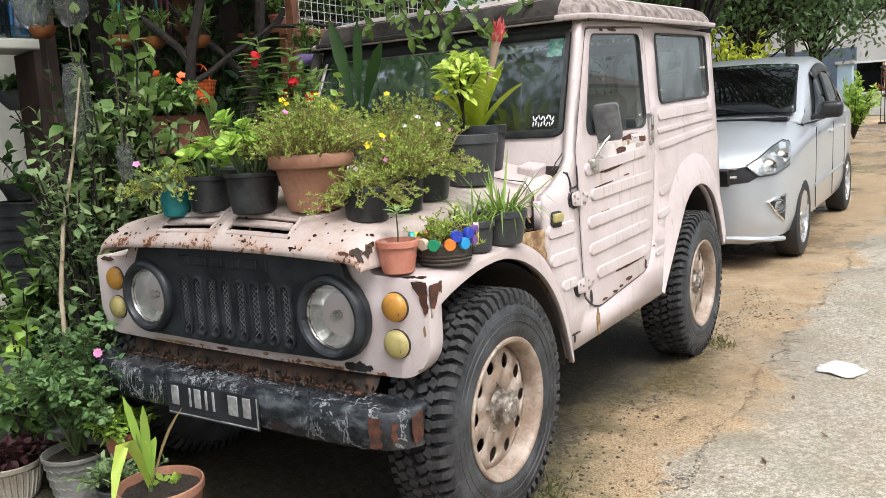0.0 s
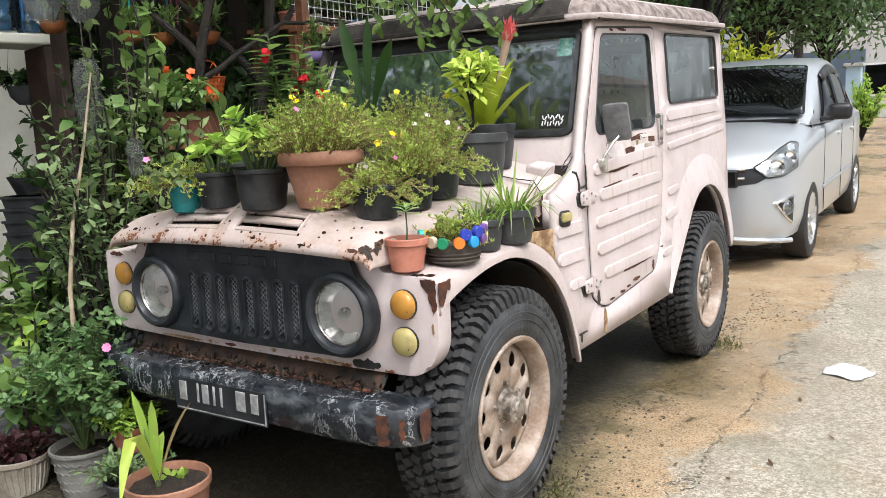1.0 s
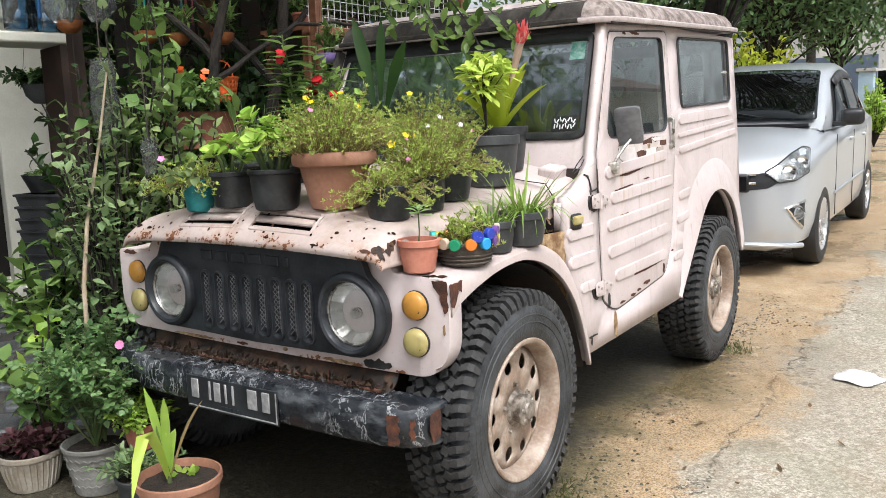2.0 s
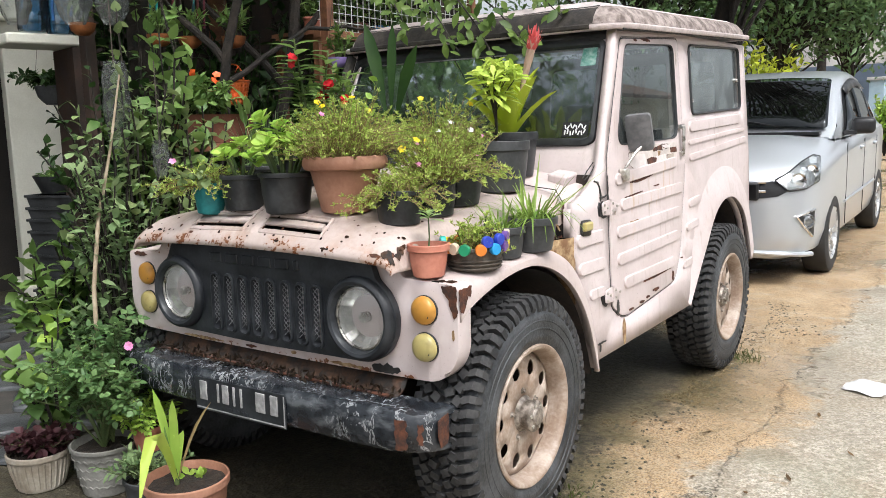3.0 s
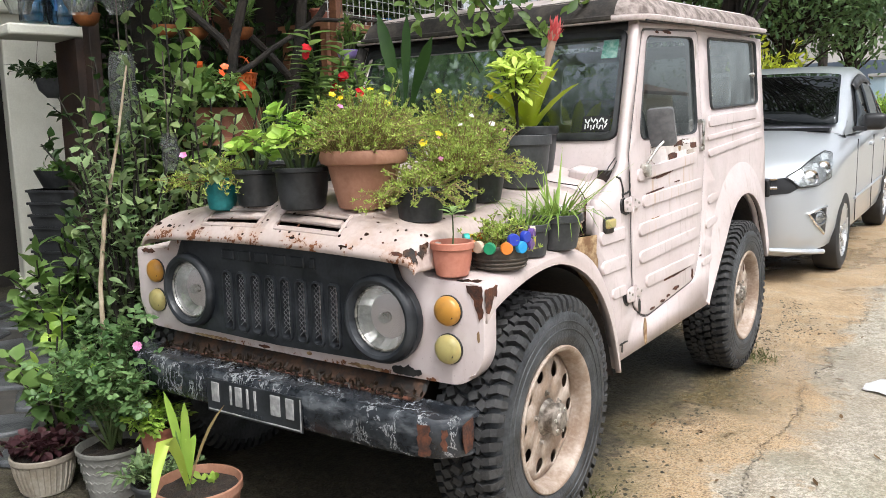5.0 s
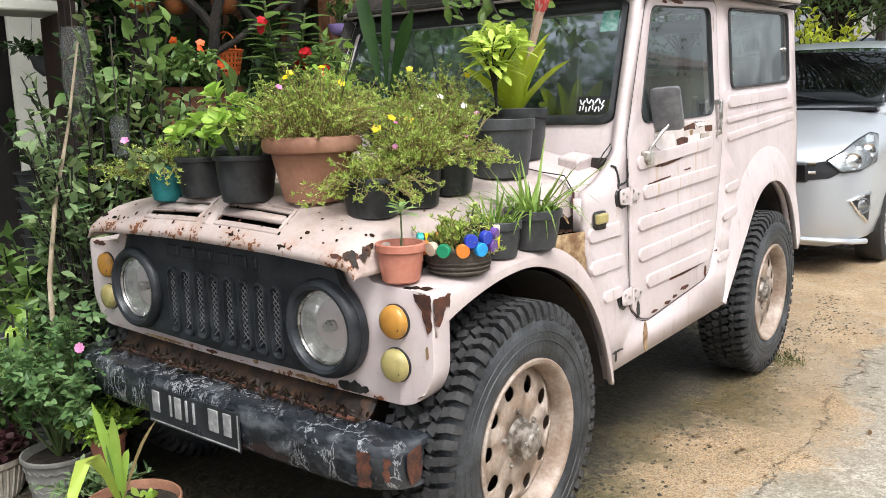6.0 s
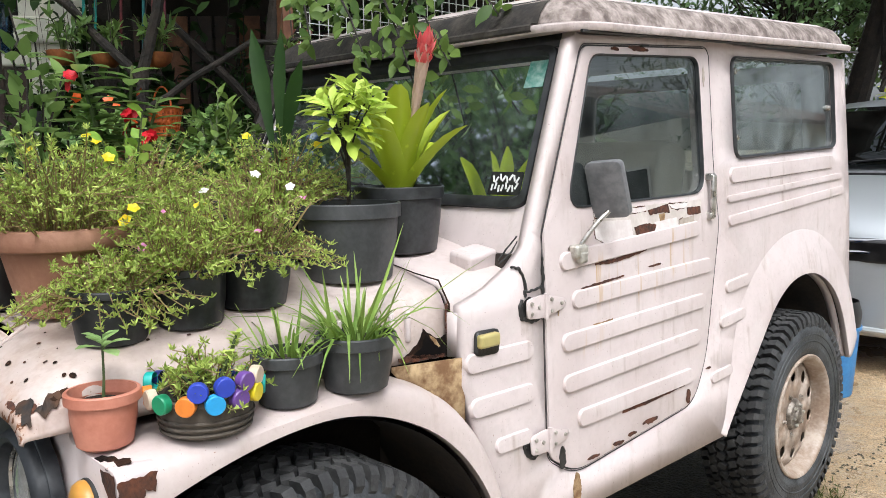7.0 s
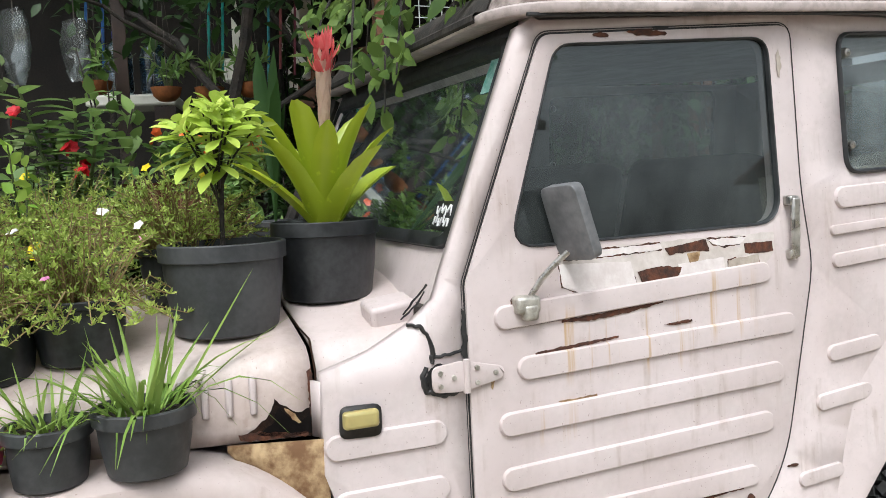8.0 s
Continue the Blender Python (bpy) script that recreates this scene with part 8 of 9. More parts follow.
shrub(p, (0, 0, 0.14), 54, 36, 0.48, 0.22, 0.038, 0.025, leaf_rose, 11, pairs=True, wild=0.5, r0=0.004)
shrub(p, (-0.03, 0, 0.16), 55, 12, 0.54, 0.16, 0.038, 0.025, leaf_rose, 10, pairs=True, wild=0.5, start=0.5)
inv = p.matrix_world.inverted()
flower(p, inv @ Vector((-0.44, -0.42, 0.505)), inv.to_3x3() @ Vector((0.6, -0.8, 0.3)), 0.028, 9, petal_pink)
p = potted("dark patterned pot with small pale green leaves", -0.335, -0.455, 0.0, 0.078, 0.058, 0.125, pot_grey, 56, FRONT_POTS)
shrub(p, (0, 0, 0.10), 57, 40, 0.12, 0.13, 0.030, 0.013, leaf_silver, 12, wild=0.6, fat=1.0)
# upturned pot with a small terracotta pot on it
stand = thing("upturned_pot", "upturned black nursery pot used as a stand", "pot", at=pose(-0.50, -0.335, 0))
bm = bmesh.new()
lathe(bm, [(0.075, 0.0), (0.077, 0.012), (0.072, 0.014), (0.058, 0.13), (0.0, 0.13)], 32)
part("pot", bm, pot_black, stand)
p = potted("small terracotta pot with trailing leaves on an upturned pot", -0.50, -0.335, 0.131, 0.055, 0.040, 0.085, pot_terra_plastic, 58, FRONT_POTS, rim=0.016)
shrub(p, (0, 0, 0.07), 59, 16, 0.10, 0.11, 0.034, 0.020, leaf_fresh, 9, pairs=True)
p = potted("wide terracotta pot with young palm blades", -0.085, -0.505, 0.0, 0.118, 0.085, 0.20, pot_terra, 60, FRONT_POTS, rim=0.024, fill=0.88)
inv = p.matrix_world.inverted()
for tip, w, mat in (((-0.13, -0.56, 0.46), 0.022, leaf_fresh), ((-0.06, -0.55, 0.44), 0.024, leaf_fresh), ((-0.115, -0.54, 0.36), 0.020, leaf_mid), ((0.03, -0.73, 0.235), 0.032, leaf_lime), ((0.0, -0.47, 0.42), 0.008, leaf_port_dry), ((-0.09, -0.50, 0.33), 0.02, leaf_fresh)):
    g = Geo()
    a, b = Vector((-0.10, -0.525, 0.185)), Vector(tip)
    lift = 0.16 if tip[2] < 0.3 else 0.03
    pts = [inv @ (a.lerp(b, t) + Vector((0, 0, lift * math.sin(math.pi * t)))) for t in (0, 0.2, 0.4, 0.6, 0.8, 1.0)]
    nrm = (inv.to_3x3() @ Vector((0.7, -0.6, 0.35))).normalized()
    for i, q in enumerate(pts):
        d = (pts[min(5, i + 1)] - pts[max(0, i - 1)]).normalized()
        s_ = d.cross(nrm).normalized()
        k = (0.35, 0.7, 0.95, 1.0, 0.75, 0.05)[i] * w / 2
        g.v += [q - s_ * k + nrm * k * 0.35, q, q + s_ * k + nrm * k * 0.35]
    g.f = [f for i in range(5) for f in ((3 * i, 3 * i + 1, 3 * i + 4, 3 * i + 3), (3 * i + 1, 3 * i + 2, 3 * i + 5, 3 * i + 4))]
    g.make("palm_blade", mat, p)
bm = bmesh.new()
tube(bm, [inv @ Vector(q) for q in ((-0.10, -0.525, 0.17), (-0.10, -0.528, 0.24))], [0.008, 0.005], 8)
part("stem", bm, stem_green, p)
g = Geo()
rng = random.Random(61)
for k in range(10):
    g.leaf(Vector((0.05 + 0.012 * math.cos(k), 0.03 * math.sin(k * 2), 0.178)), rvec(rng, 1.0), rvec(rng, 1.0), 0.03, 0.02, 0.1, 3, 0.1, 1.2)
g.make("weed_patch", leaf_fresh, p)

# ---- paving of dark wet stones by the porch ----
rng = random.Random(7)
paving = thing("stone_paving", "dark wet irregular paving stones before the porch", "paving")
tagged(paving, kind="structure")
bm = bmesh.new()
box(bm, (-2.6, -0.2, 0.004), (2.9, 2.6, 0.010))
part("mortar_bed", bm, speckled("dark mortar", (0.03, 0.028, 0.024), (0.07, 0.064, 0.055), 12, 0.9, bump=0.5), paving)
stone_meshes = []
for k in range(7):
    bm = bmesh.new()
    n = rng.randint(5, 7)
    loop = [(0.19 * rng.uniform(0.82, 1.12) * math.cos(TAU * (i + rng.uniform(-0.2, 0.2)) / n), 0.16 * rng.uniform(0.82, 1.12) * math.sin(TAU * (i + rng.uniform(-0.2, 0.2)) / n)) for i in range(n)]
    loop = rounded(loop, 0.03, 2)
    loft(bm, [[Vector((u * q, v * q, z)) for u, v in loop] for q, z in ((1.0, 0.0), (0.99, 0.012), (0.93, 0.020))], closed=True)
    bm.faces.new([v for v in bm.verts][-len(loop):])
    bmesh.ops.recalc_face_normals(bm, faces=bm.faces[:])
    me = bpy.data.meshes.new("paving_stone")
    bm.to_mesh(me)
    bm.free()
    me.materials.append(slate)
    stone_meshes.append(me)
for i in range(8):
    for j in range(8):
        ob = new("paving_stone", stone_meshes[(i * 3 + j * 5) % 7])
        ob.parent = paving
        ob.matrix_local = pose(-3.9 + i * 0.37 + 0.16 * (j % 2) + rng.uniform(-0.03, 0.03), -1.35 + j * 0.33 + rng.uniform(-0.03, 0.03), 0.006, rng.uniform(-1, 1), rng.uniform(-1, 1), rng.uniform(0, 360))

# ---- the thicket between truck and house ----
def bush(label, x, y, height, spread, leaf, width, mat, stems, leaves, seed, z=0.0, **kw):
    ob = thing("shrub", label, "shrub", "shrubs between the truck and the house", at=pose(x, y, z))
    shrub(ob, (0, 0, 0), seed, stems, height, spread, leaf, width, mat, leaves, stem_mat=bark, r0=0.008, **kw)
    return ob


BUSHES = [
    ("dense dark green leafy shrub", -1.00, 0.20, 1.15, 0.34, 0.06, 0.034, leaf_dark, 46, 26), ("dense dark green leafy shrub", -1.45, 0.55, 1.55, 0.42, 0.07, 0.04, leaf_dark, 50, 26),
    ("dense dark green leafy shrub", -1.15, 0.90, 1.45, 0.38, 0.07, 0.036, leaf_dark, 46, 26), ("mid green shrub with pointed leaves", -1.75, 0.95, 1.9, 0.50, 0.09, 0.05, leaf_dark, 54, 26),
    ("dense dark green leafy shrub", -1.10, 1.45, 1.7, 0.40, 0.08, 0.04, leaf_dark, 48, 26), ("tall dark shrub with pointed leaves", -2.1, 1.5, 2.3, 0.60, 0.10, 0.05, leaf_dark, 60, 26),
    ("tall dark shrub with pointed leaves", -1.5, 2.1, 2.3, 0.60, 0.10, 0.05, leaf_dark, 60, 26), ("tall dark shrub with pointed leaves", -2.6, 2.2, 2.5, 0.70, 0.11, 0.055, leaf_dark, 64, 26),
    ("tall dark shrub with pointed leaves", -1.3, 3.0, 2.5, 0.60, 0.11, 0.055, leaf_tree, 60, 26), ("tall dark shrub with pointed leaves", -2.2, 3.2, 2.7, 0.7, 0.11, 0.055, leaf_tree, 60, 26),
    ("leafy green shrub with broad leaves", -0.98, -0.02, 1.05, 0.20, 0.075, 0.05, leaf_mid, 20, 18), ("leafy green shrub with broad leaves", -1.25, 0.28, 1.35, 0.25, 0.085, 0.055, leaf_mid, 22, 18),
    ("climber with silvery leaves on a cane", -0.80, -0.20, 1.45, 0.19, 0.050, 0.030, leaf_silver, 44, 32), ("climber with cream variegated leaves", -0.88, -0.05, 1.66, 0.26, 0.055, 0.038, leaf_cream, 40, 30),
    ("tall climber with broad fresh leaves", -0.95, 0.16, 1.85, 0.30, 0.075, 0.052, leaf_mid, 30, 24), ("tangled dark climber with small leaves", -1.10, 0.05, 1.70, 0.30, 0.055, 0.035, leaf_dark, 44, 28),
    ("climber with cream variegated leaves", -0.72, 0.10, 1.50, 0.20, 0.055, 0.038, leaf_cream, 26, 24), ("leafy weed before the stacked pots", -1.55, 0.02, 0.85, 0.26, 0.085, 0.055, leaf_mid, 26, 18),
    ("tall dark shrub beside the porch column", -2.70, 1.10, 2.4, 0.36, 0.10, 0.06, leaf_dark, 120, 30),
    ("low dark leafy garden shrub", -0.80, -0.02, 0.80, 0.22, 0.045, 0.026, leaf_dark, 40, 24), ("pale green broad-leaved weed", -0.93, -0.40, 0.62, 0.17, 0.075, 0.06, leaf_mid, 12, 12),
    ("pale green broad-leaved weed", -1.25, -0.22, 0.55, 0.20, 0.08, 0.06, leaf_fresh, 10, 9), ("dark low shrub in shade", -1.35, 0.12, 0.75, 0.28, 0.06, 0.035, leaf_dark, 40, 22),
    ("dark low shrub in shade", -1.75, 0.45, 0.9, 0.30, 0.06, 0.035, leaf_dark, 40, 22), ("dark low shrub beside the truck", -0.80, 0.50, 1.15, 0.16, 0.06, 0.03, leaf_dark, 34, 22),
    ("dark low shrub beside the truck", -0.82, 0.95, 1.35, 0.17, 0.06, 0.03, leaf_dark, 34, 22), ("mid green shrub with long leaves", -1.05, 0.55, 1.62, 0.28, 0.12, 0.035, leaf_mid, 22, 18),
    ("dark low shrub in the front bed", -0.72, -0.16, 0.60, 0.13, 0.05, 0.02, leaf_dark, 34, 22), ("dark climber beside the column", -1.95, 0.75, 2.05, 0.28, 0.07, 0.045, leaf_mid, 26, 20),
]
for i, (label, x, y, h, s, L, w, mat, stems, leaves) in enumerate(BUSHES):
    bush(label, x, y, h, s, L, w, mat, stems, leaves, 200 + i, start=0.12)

# pale cane that props the climber
cane = thing("cane_stick", "pale bare cane propping up the climber", "stick")
bm = bmesh.new()
tube(bm, [(-0.69, -0.385, 0.0), (-0.715, -0.36, 0.40), (-0.72, -0.35, 0.65), (-0.755, -0.292, 0.87), (-0.75, -0.23, 1.10), (-0.74, -0.18, 1.35)], [0.008, 0.008, 0.0075, 0.007, 0.005, 0.003], 8)
part("cane", bm, stick_mat, cane)

# dark bare limbs of small trees
def limb_tree(label, pts_list, seed, leaves=None):
    ob = thing("small_tree", label, "tree")
    bm = bmesh.new()
    for pts, r0, r1 in pts_list:
        fine = []
        rr = random.Random(seed)
        for a, b in zip(pts, pts[1:]):
            for k in range(4):
                fine.append(Vector(a).lerp(Vector(b), k / 4) + rvec(rr) * 0.012)
        fine.append(Vector(pts[-1]))
        tube(bm, fine, [0.72 * (r0 + (r1 - r0) * i / (len(fine) - 1)) for i in range(len(fine))], 8)
    part("trunk", bm, bark, ob)
    if leaves:
        g = Geo()
        rr = random.Random(seed + 1)
        for (c, rad, n, L, mat_) in leaves:
            for _ in range(n):
                q = Vector(c) + rvec(rr) * rad * rr.random() ** 0.5
                g.leaf(q, rvec(rr, -0.1), (Vector((0, 0, 1)) + rvec(rr) * 0.6), L * rr.uniform(0.6, 1.1), L * 0.5, 0.2, 3, 0.1, 0.85)
        g.make("crown", leaves[0][4], ob)
    return ob


limb_tree("small tree with dark crooked limbs over the bonnet", [
    ([(-1.25, 0.62, 0), (-1.22, 0.60, 0.9), (-1.12, 0.62, 1.5), (-1.0, 0.75, 2.3)], 0.045, 0.022), ([(-1.12, 0.62, 1.45), (-1.35, 0.45, 1.75), (-1.75, 0.20, 1.98)], 0.026, 0.012),
    ([(-1.16, 0.60, 1.35), (-0.95, 0.95, 1.62), (-0.80, 1.25, 1.62)], 0.020, 0.008), ([(-1.30, 0.47, 1.70), (-1.25, 0.20, 1.85), (-1.05, -0.1, 1.9)], 0.014, 0.006)], 300,
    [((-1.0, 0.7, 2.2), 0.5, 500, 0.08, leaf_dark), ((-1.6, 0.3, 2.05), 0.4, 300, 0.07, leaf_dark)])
limb_tree("small tree with dark forked trunk", [
    ([(-1.55, 1.25, 0), (-1.50, 1.22, 1.0), (-1.42, 1.35, 1.8), (-1.5, 1.6, 2.8)], 0.055, 0.03), ([(-1.46, 1.28, 1.4), (-1.75, 0.95, 1.85), (-2.0, 0.75, 2.3)], 0.03, 0.014),
    ([(-1.45, 1.33, 1.6), (-1.2, 1.7, 2.1), (-1.0, 2.0, 2.5)], 0.026, 0.012)], 310,
    [((-1.5, 1.6, 2.7), 0.7, 900, 0.09, leaf_tree), ((-1.9, 0.8, 2.35), 0.5, 500, 0.08, leaf_tree), ((-1.0, 2.0, 2.5), 0.6, 600, 0.09, leaf_tree)])
# broad-leaved branch that hangs over the windscreen
ob = thing("leafy_branch", "branch of broad glossy leaves hanging over the windscreen", "branch")
g, st = Geo(), Geo()
rr = random.Random(77)
for a, b, n in (((-0.45, 1.05, 1.80), (0.36, 0.70, 1.40), 30), ((-0.35, 0.95, 1.78), (0.22, 0.72, 1.34), 28), ((-0.5, 0.9, 1.75), (0.05, 0.70, 1.42), 26), ((-0.3, 1.1, 1.82), (0.42, 0.80, 1.52), 26),
                ((-0.6, 0.9, 1.72), (-0.15, 0.66, 1.50), 22), ((-0.5, 1.2, 1.8), (0.30, 1.0, 1.64), 26), ((-0.6, 1.4, 1.82), (0.1, 1.2, 1.68), 24), ((-0.6, 0.9, 1.85), (0.0, 0.85, 1.62), 26)):
    a, b = Vector(a), Vector(b)
    pts = [a.lerp(b, t) + Vector((0, 0, 0.10)) * math.sin(math.pi * t) for t in (0, 0.25, 0.5, 0.75, 1.0)]
    st = Geo()
    st.stem(pts, 0.006, 0.002, 5)
    st.make("twig", bark, ob)
    for k in range(n):
        t = 0.25 + 0.75 * k / n
        i = min(3, int(t * 4))
        c = pts[i].lerp(pts[i + 1], t * 4 - i)
        d = (rvec(rr) + Vector((0.3, -0.3, -0.75))).normalized()
        nn = (Vector((0.5, -0.7, 0.5)) + rvec(rr) * 0.5).normalized()
        for _ in range(2):
            L = rr.uniform(0.036, 0.064)
            g.leaf(c + rvec(rr) * 0.035, (d + rvec(rr) * 0.3).normalized(), nn, L, L * 0.50, 0.12, 4, 0.1, 0.85)
g.make("foliage", leaf_branch, ob)
tube_bm = bmesh.new()
tube(tube_bm, [(-1.0, 0.75, 2.28), (-0.8, 0.9, 1.98), (-0.55, 1.0, 1.82), (-0.35, 1.02, 1.79)], [0.02, 0.014, 0.010, 0.006], 7)
part("bough", tube_bm, bark, ob)

# timber posts, wire rack, shelf
def timber(name, label, a, b, w, mat=None, cat="post"):
    ob = thing(name, label, cat)
    bm = bmesh.new()
    a, b = Vector(a), Vector(b)
    d = b - a
    m = Matrix.Translation((a + b) / 2) @ d.to_track_quat("Z", "Y").to_matrix().to_4x4()
    box(bm, (0, 0, 0), (w, w, d.length), None)
    bmesh.ops.transform(bm, matrix=m, verts=bm.verts[:])
    bevelled(part(name, bm, mat or wood_brown, ob), 0.003)
    return ob


timber("timber_post", "red brown square timber post of the plant frame", (-1.0, 1.13, 0), (-1.0, 1.13, 2.5), 0.046)
timber("timber_post", "red brown square timber post of the wire rack", (-1.3, 2.85, 0), (-1.3, 2.85, 2.5), 0.046)
rack = thing("wire_rack", "white wire grid rack with timber rail holding small pots", "rack")
bm = bmesh.new()
box(bm, (-1.30, 2.10, 1.655), (0.05, 1.46, 0.045))
bevelled(part("rail", bm, wood_brown, rack), 0.004)
bm = bmesh.new()
box(bm, (-1.48, 2.10, 1.665), (0.34, 1.44, 0.02))
part("shelf_board", bm, wood_brown, rack)
bm = bmesh.new()
for i in range(30):
    y = 1.40 + i * 0.05
    tube(bm, [(-1.30, y, 1.67), (-1.30, y, 2.15)], 0.0024, 4, False)
for i in range(11):
    z = 1.68 + i * 0.046
    tube(bm, [(-1.298, 1.38, z), (-1.298, 2.86, z)], 0.0024, 4, False)
part("wire_grid", bm, wire_white, rack, "white wire grid")
for y, h in ((1.40, 1.66), (2.80, 1.66)):
    bm = bmesh.new()
    box(bm, (-1.60, y, h / 2), (0.04, 0.04, h))
    part("leg", bm, wood_brown, rack)
    bm = bmesh.new()
    box(bm, (-1.32, y, h / 2), (0.04, 0.04, h))
    part("leg", bm, wood_brown, rack)
for i in range(7):
    p = potted("small plastic pot with a little plant on the wire rack", -1.45, 1.50 + i * 0.19, 1.676, 0.055, 0.04, 0.085, (pot_terra_plastic, pot_white, pot_brown, blue_plastic)[i % 4], 400 + i, "pots on the wire rack")
    shrub(p, (0, 0, 0.07), 410 + i, 12, 0.16, 0.09, 0.05, 0.02, leaf_mid, 10)

# hanging bowls
wire_dark = speckled("rusty dark wire", (0.03, 0.025, 0.02), (0.10, 0.08, 0.06), 20, 0.7)


def wires(ob, pts, top, r=0.0012):
    for q in pts:
        bm = bmesh.new()
        tube(bm, [q, top], r, 4, False)
        part("hanging_wire", bm, wire_dark, ob)


def hanging_bowl(x, y, z, r, mat, label, seed, hang=0.45, flowers=None):
    ob = thing("hanging_pot", label, "hanging pot", "small pots hanging among the plants", at=pose(x, y, z))
    bm = bmesh.new()
    lathe(bm, [(0, 0), (r * 0.5, 0.004), (r * 0.85, r * 0.4), (r, r * 0.95), (r * 0.96, r * 0.95), (r * 0.8, r * 0.45), (r * 0.4, 0.02)], 28)
    part("pot", bm, mat, ob)
    bm = bmesh.new()
    soil_disc(bm, r * 0.88, r * 0.75, random.Random(seed))
    part("soil", bm, soil, ob, face=(0, 0, 1))
    wires(ob, [Vector((r * 0.95 * math.cos(TAU * i / 3), r * 0.95 * math.sin(TAU * i / 3), r * 0.92)) for i in range(3)], Vector((0, 0, hang)))
    shrub(ob, (0, 0, r * 0.7), seed, 9, 0.17, 0.09, 0.06, 0.018, leaf_mid, 9)
    return ob


BOWLS = [(-1.288, 0.551, 1.52), (-1.15, 0.68, 1.52), (-1.50, 0.17, 1.565), (-1.30, 0.40, 1.52)]
for i, (x, y, z) in enumerate(BOWLS):
    hanging_bowl(x, y, z, 0.055, pot_orange, "orange clay bowl hung on wires with small plants", 420 + i)
hanging_bowl(-0.875, 1.06, 1.435, 0.05, pot_purple, "lilac plastic pot hung on wires", 440)
ob = hanging_bowl(-2.85, 0.80, 1.33, 0.115, pot_grey, "large dark hanging pot with trailing dark leaves", 441, 0.9)
shrub(ob, (0, 0, 0.10), 442, 40, 0.10, 0.24, 0.05, 0.03, leaf_dark, 16, wild=0.6)
# orange plastic basket with holes and a handle
bk = thing("plastic_basket", "orange perforated plastic basket with a loop handle", "basket", at=pose(-1.22, 0.72, 1.275))
bm = bmesh.new()
plate(bm, [(0, 0), (TAU, 0), (TAU, 1), (0, 1)], lambda u, v: Vector(((0.052 + 0.022 * v) * math.cos(u), (0.052 + 0.022 * v) * math.sin(u), 0.105 * v)),
      holes=[circle(0.131 + 0.2618 * i, 0.2 + 0.2 * j, 0.07, 6) for i in range(24) for j in range(4)], cuts_u=[0.2618 * i for i in range(1, 24)])
thick(part("basket_wall", bm, basket_orange, bk), 0.002)
bm = bmesh.new()
lathe(bm, [(0, 0), (0.052, 0), (0.052, 0.004)], 24)
part("basket_floor", bm, basket_orange, bk)
bm = bmesh.new()
lathe(bm, [(0.074, 0.10), (0.079, 0.104), (0.079, 0.110), (0.073, 0.110)], 32)
part("basket_rim", bm, basket_orange, bk)
bm = bmesh.new()
tube(bm, [Vector((0.074 * math.cos(math.pi * i / 16), 0, 0.108 + 0.075 * math.sin(math.pi * i / 16))) for i in range(17)], 0.0035, 6)
part("basket_handle", bm, basket_orange, bk)
wires(bk, [Vector((0, 0, 0.183))], Vector((0.02, 0.0, 0.35)), 0.0015)

# brown trough on a stand, with orange-red flowers
st_ob = thing("plant_stand", "red brown timber plant stand with four legs", "stand", at=pose(-1.02, 0.41, 0.04, 0, 0, 75))
bm = bmesh.new()
box(bm, (0, 0, 1.05), (0.46, 0.26, 0.03))
part("stand_top", bm, wood_brown, st_ob)
for x in (-0.2, 0.2):
    for y in (-0.1, 0.1):
        bm = bmesh.new()
        box(bm, (x, y, 0.50), (0.035, 0.035, 1.08))
        part("leg", bm, wood_brown, st_ob)
tr = thing("planter_trough", "brown ribbed plastic trough with orange red flowers", "planter", at=pose(-1.02, 0.41, 1.106, 0, 0, 75))
bm = bmesh.new()
sec = [rounded([(-a, -b), (a, -b), (a, b), (-a, b)], 0.02, 3) for a, b in ((0.155, 0.055), (0.17, 0.062), (0.182, 0.07), (0.188, 0.075), (0.184, 0.071), (0.165, 0.056))]
loft(bm, [[Vector((u, v, z)) for u, v in s_] for s_, z in zip(sec, (0.0, 0.06, 0.112, 0.118, 0.118, 0.07))], closed=True)
bm.verts.ensure_lookup_table()
part("trough", bm, pot_brown, tr)
bm = bmesh.new()
box(bm, (0, 0, 0.09), (0.33, 0.11, 0.01))
part("soil", bm, soil, tr)
shrub(tr, (0, 0, 0.09), 450, 24, 0.20, 0.15, 0.05, 0.025, leaf_mid, 14)
for k in range(7):
    flower(tr, Vector((rng.uniform(-0.12, 0.12), rng.uniform(-0.1, 0.06), rng.uniform(0.2, 0.32))), rvec(rng, 0.5), 0.035, 5, speckled("orange red petal", (0.6, 0.06, 0.01), (0.8, 0.14, 0.02), 20, 0.5) if k == 0 else bpy.data.materials["orange red petal"])

# stack of square black nursery pots
stack = thing("stacked_pots", "tall stack of black square nursery pots", "pots", at=pose(-2.34, 0.53, 0, 0, 0, 20))
for k in range(12):
    bm = bmesh.new()
    sec = [rounded([(-a, -a), (a, -a), (a, a), (-a, a)], 0.02, 3) for a in (0.12, 0.15, 0.158, 0.158, 0.15)]
    loft(bm, [[Vector((u, v, z)) for u, v in s_] for s_, z in zip(sec, (0.0, 0.16, 0.16, 0.172, 0.172))], closed=True)
    ob = part("nursery_pot", bm, pot_black, stack)
    ob.matrix_local = pose(0, 0, k * 0.062, 0, 0, rng.uniform(-4, 4))
bm = bmesh.new()
lathe(bm, [(0, 0.86), (0.13, 0.86), (0.17, 0.95), (0.168, 0.95), (0.12, 0.90)], 28)
part("round_tray", bm, pot_black, stack)
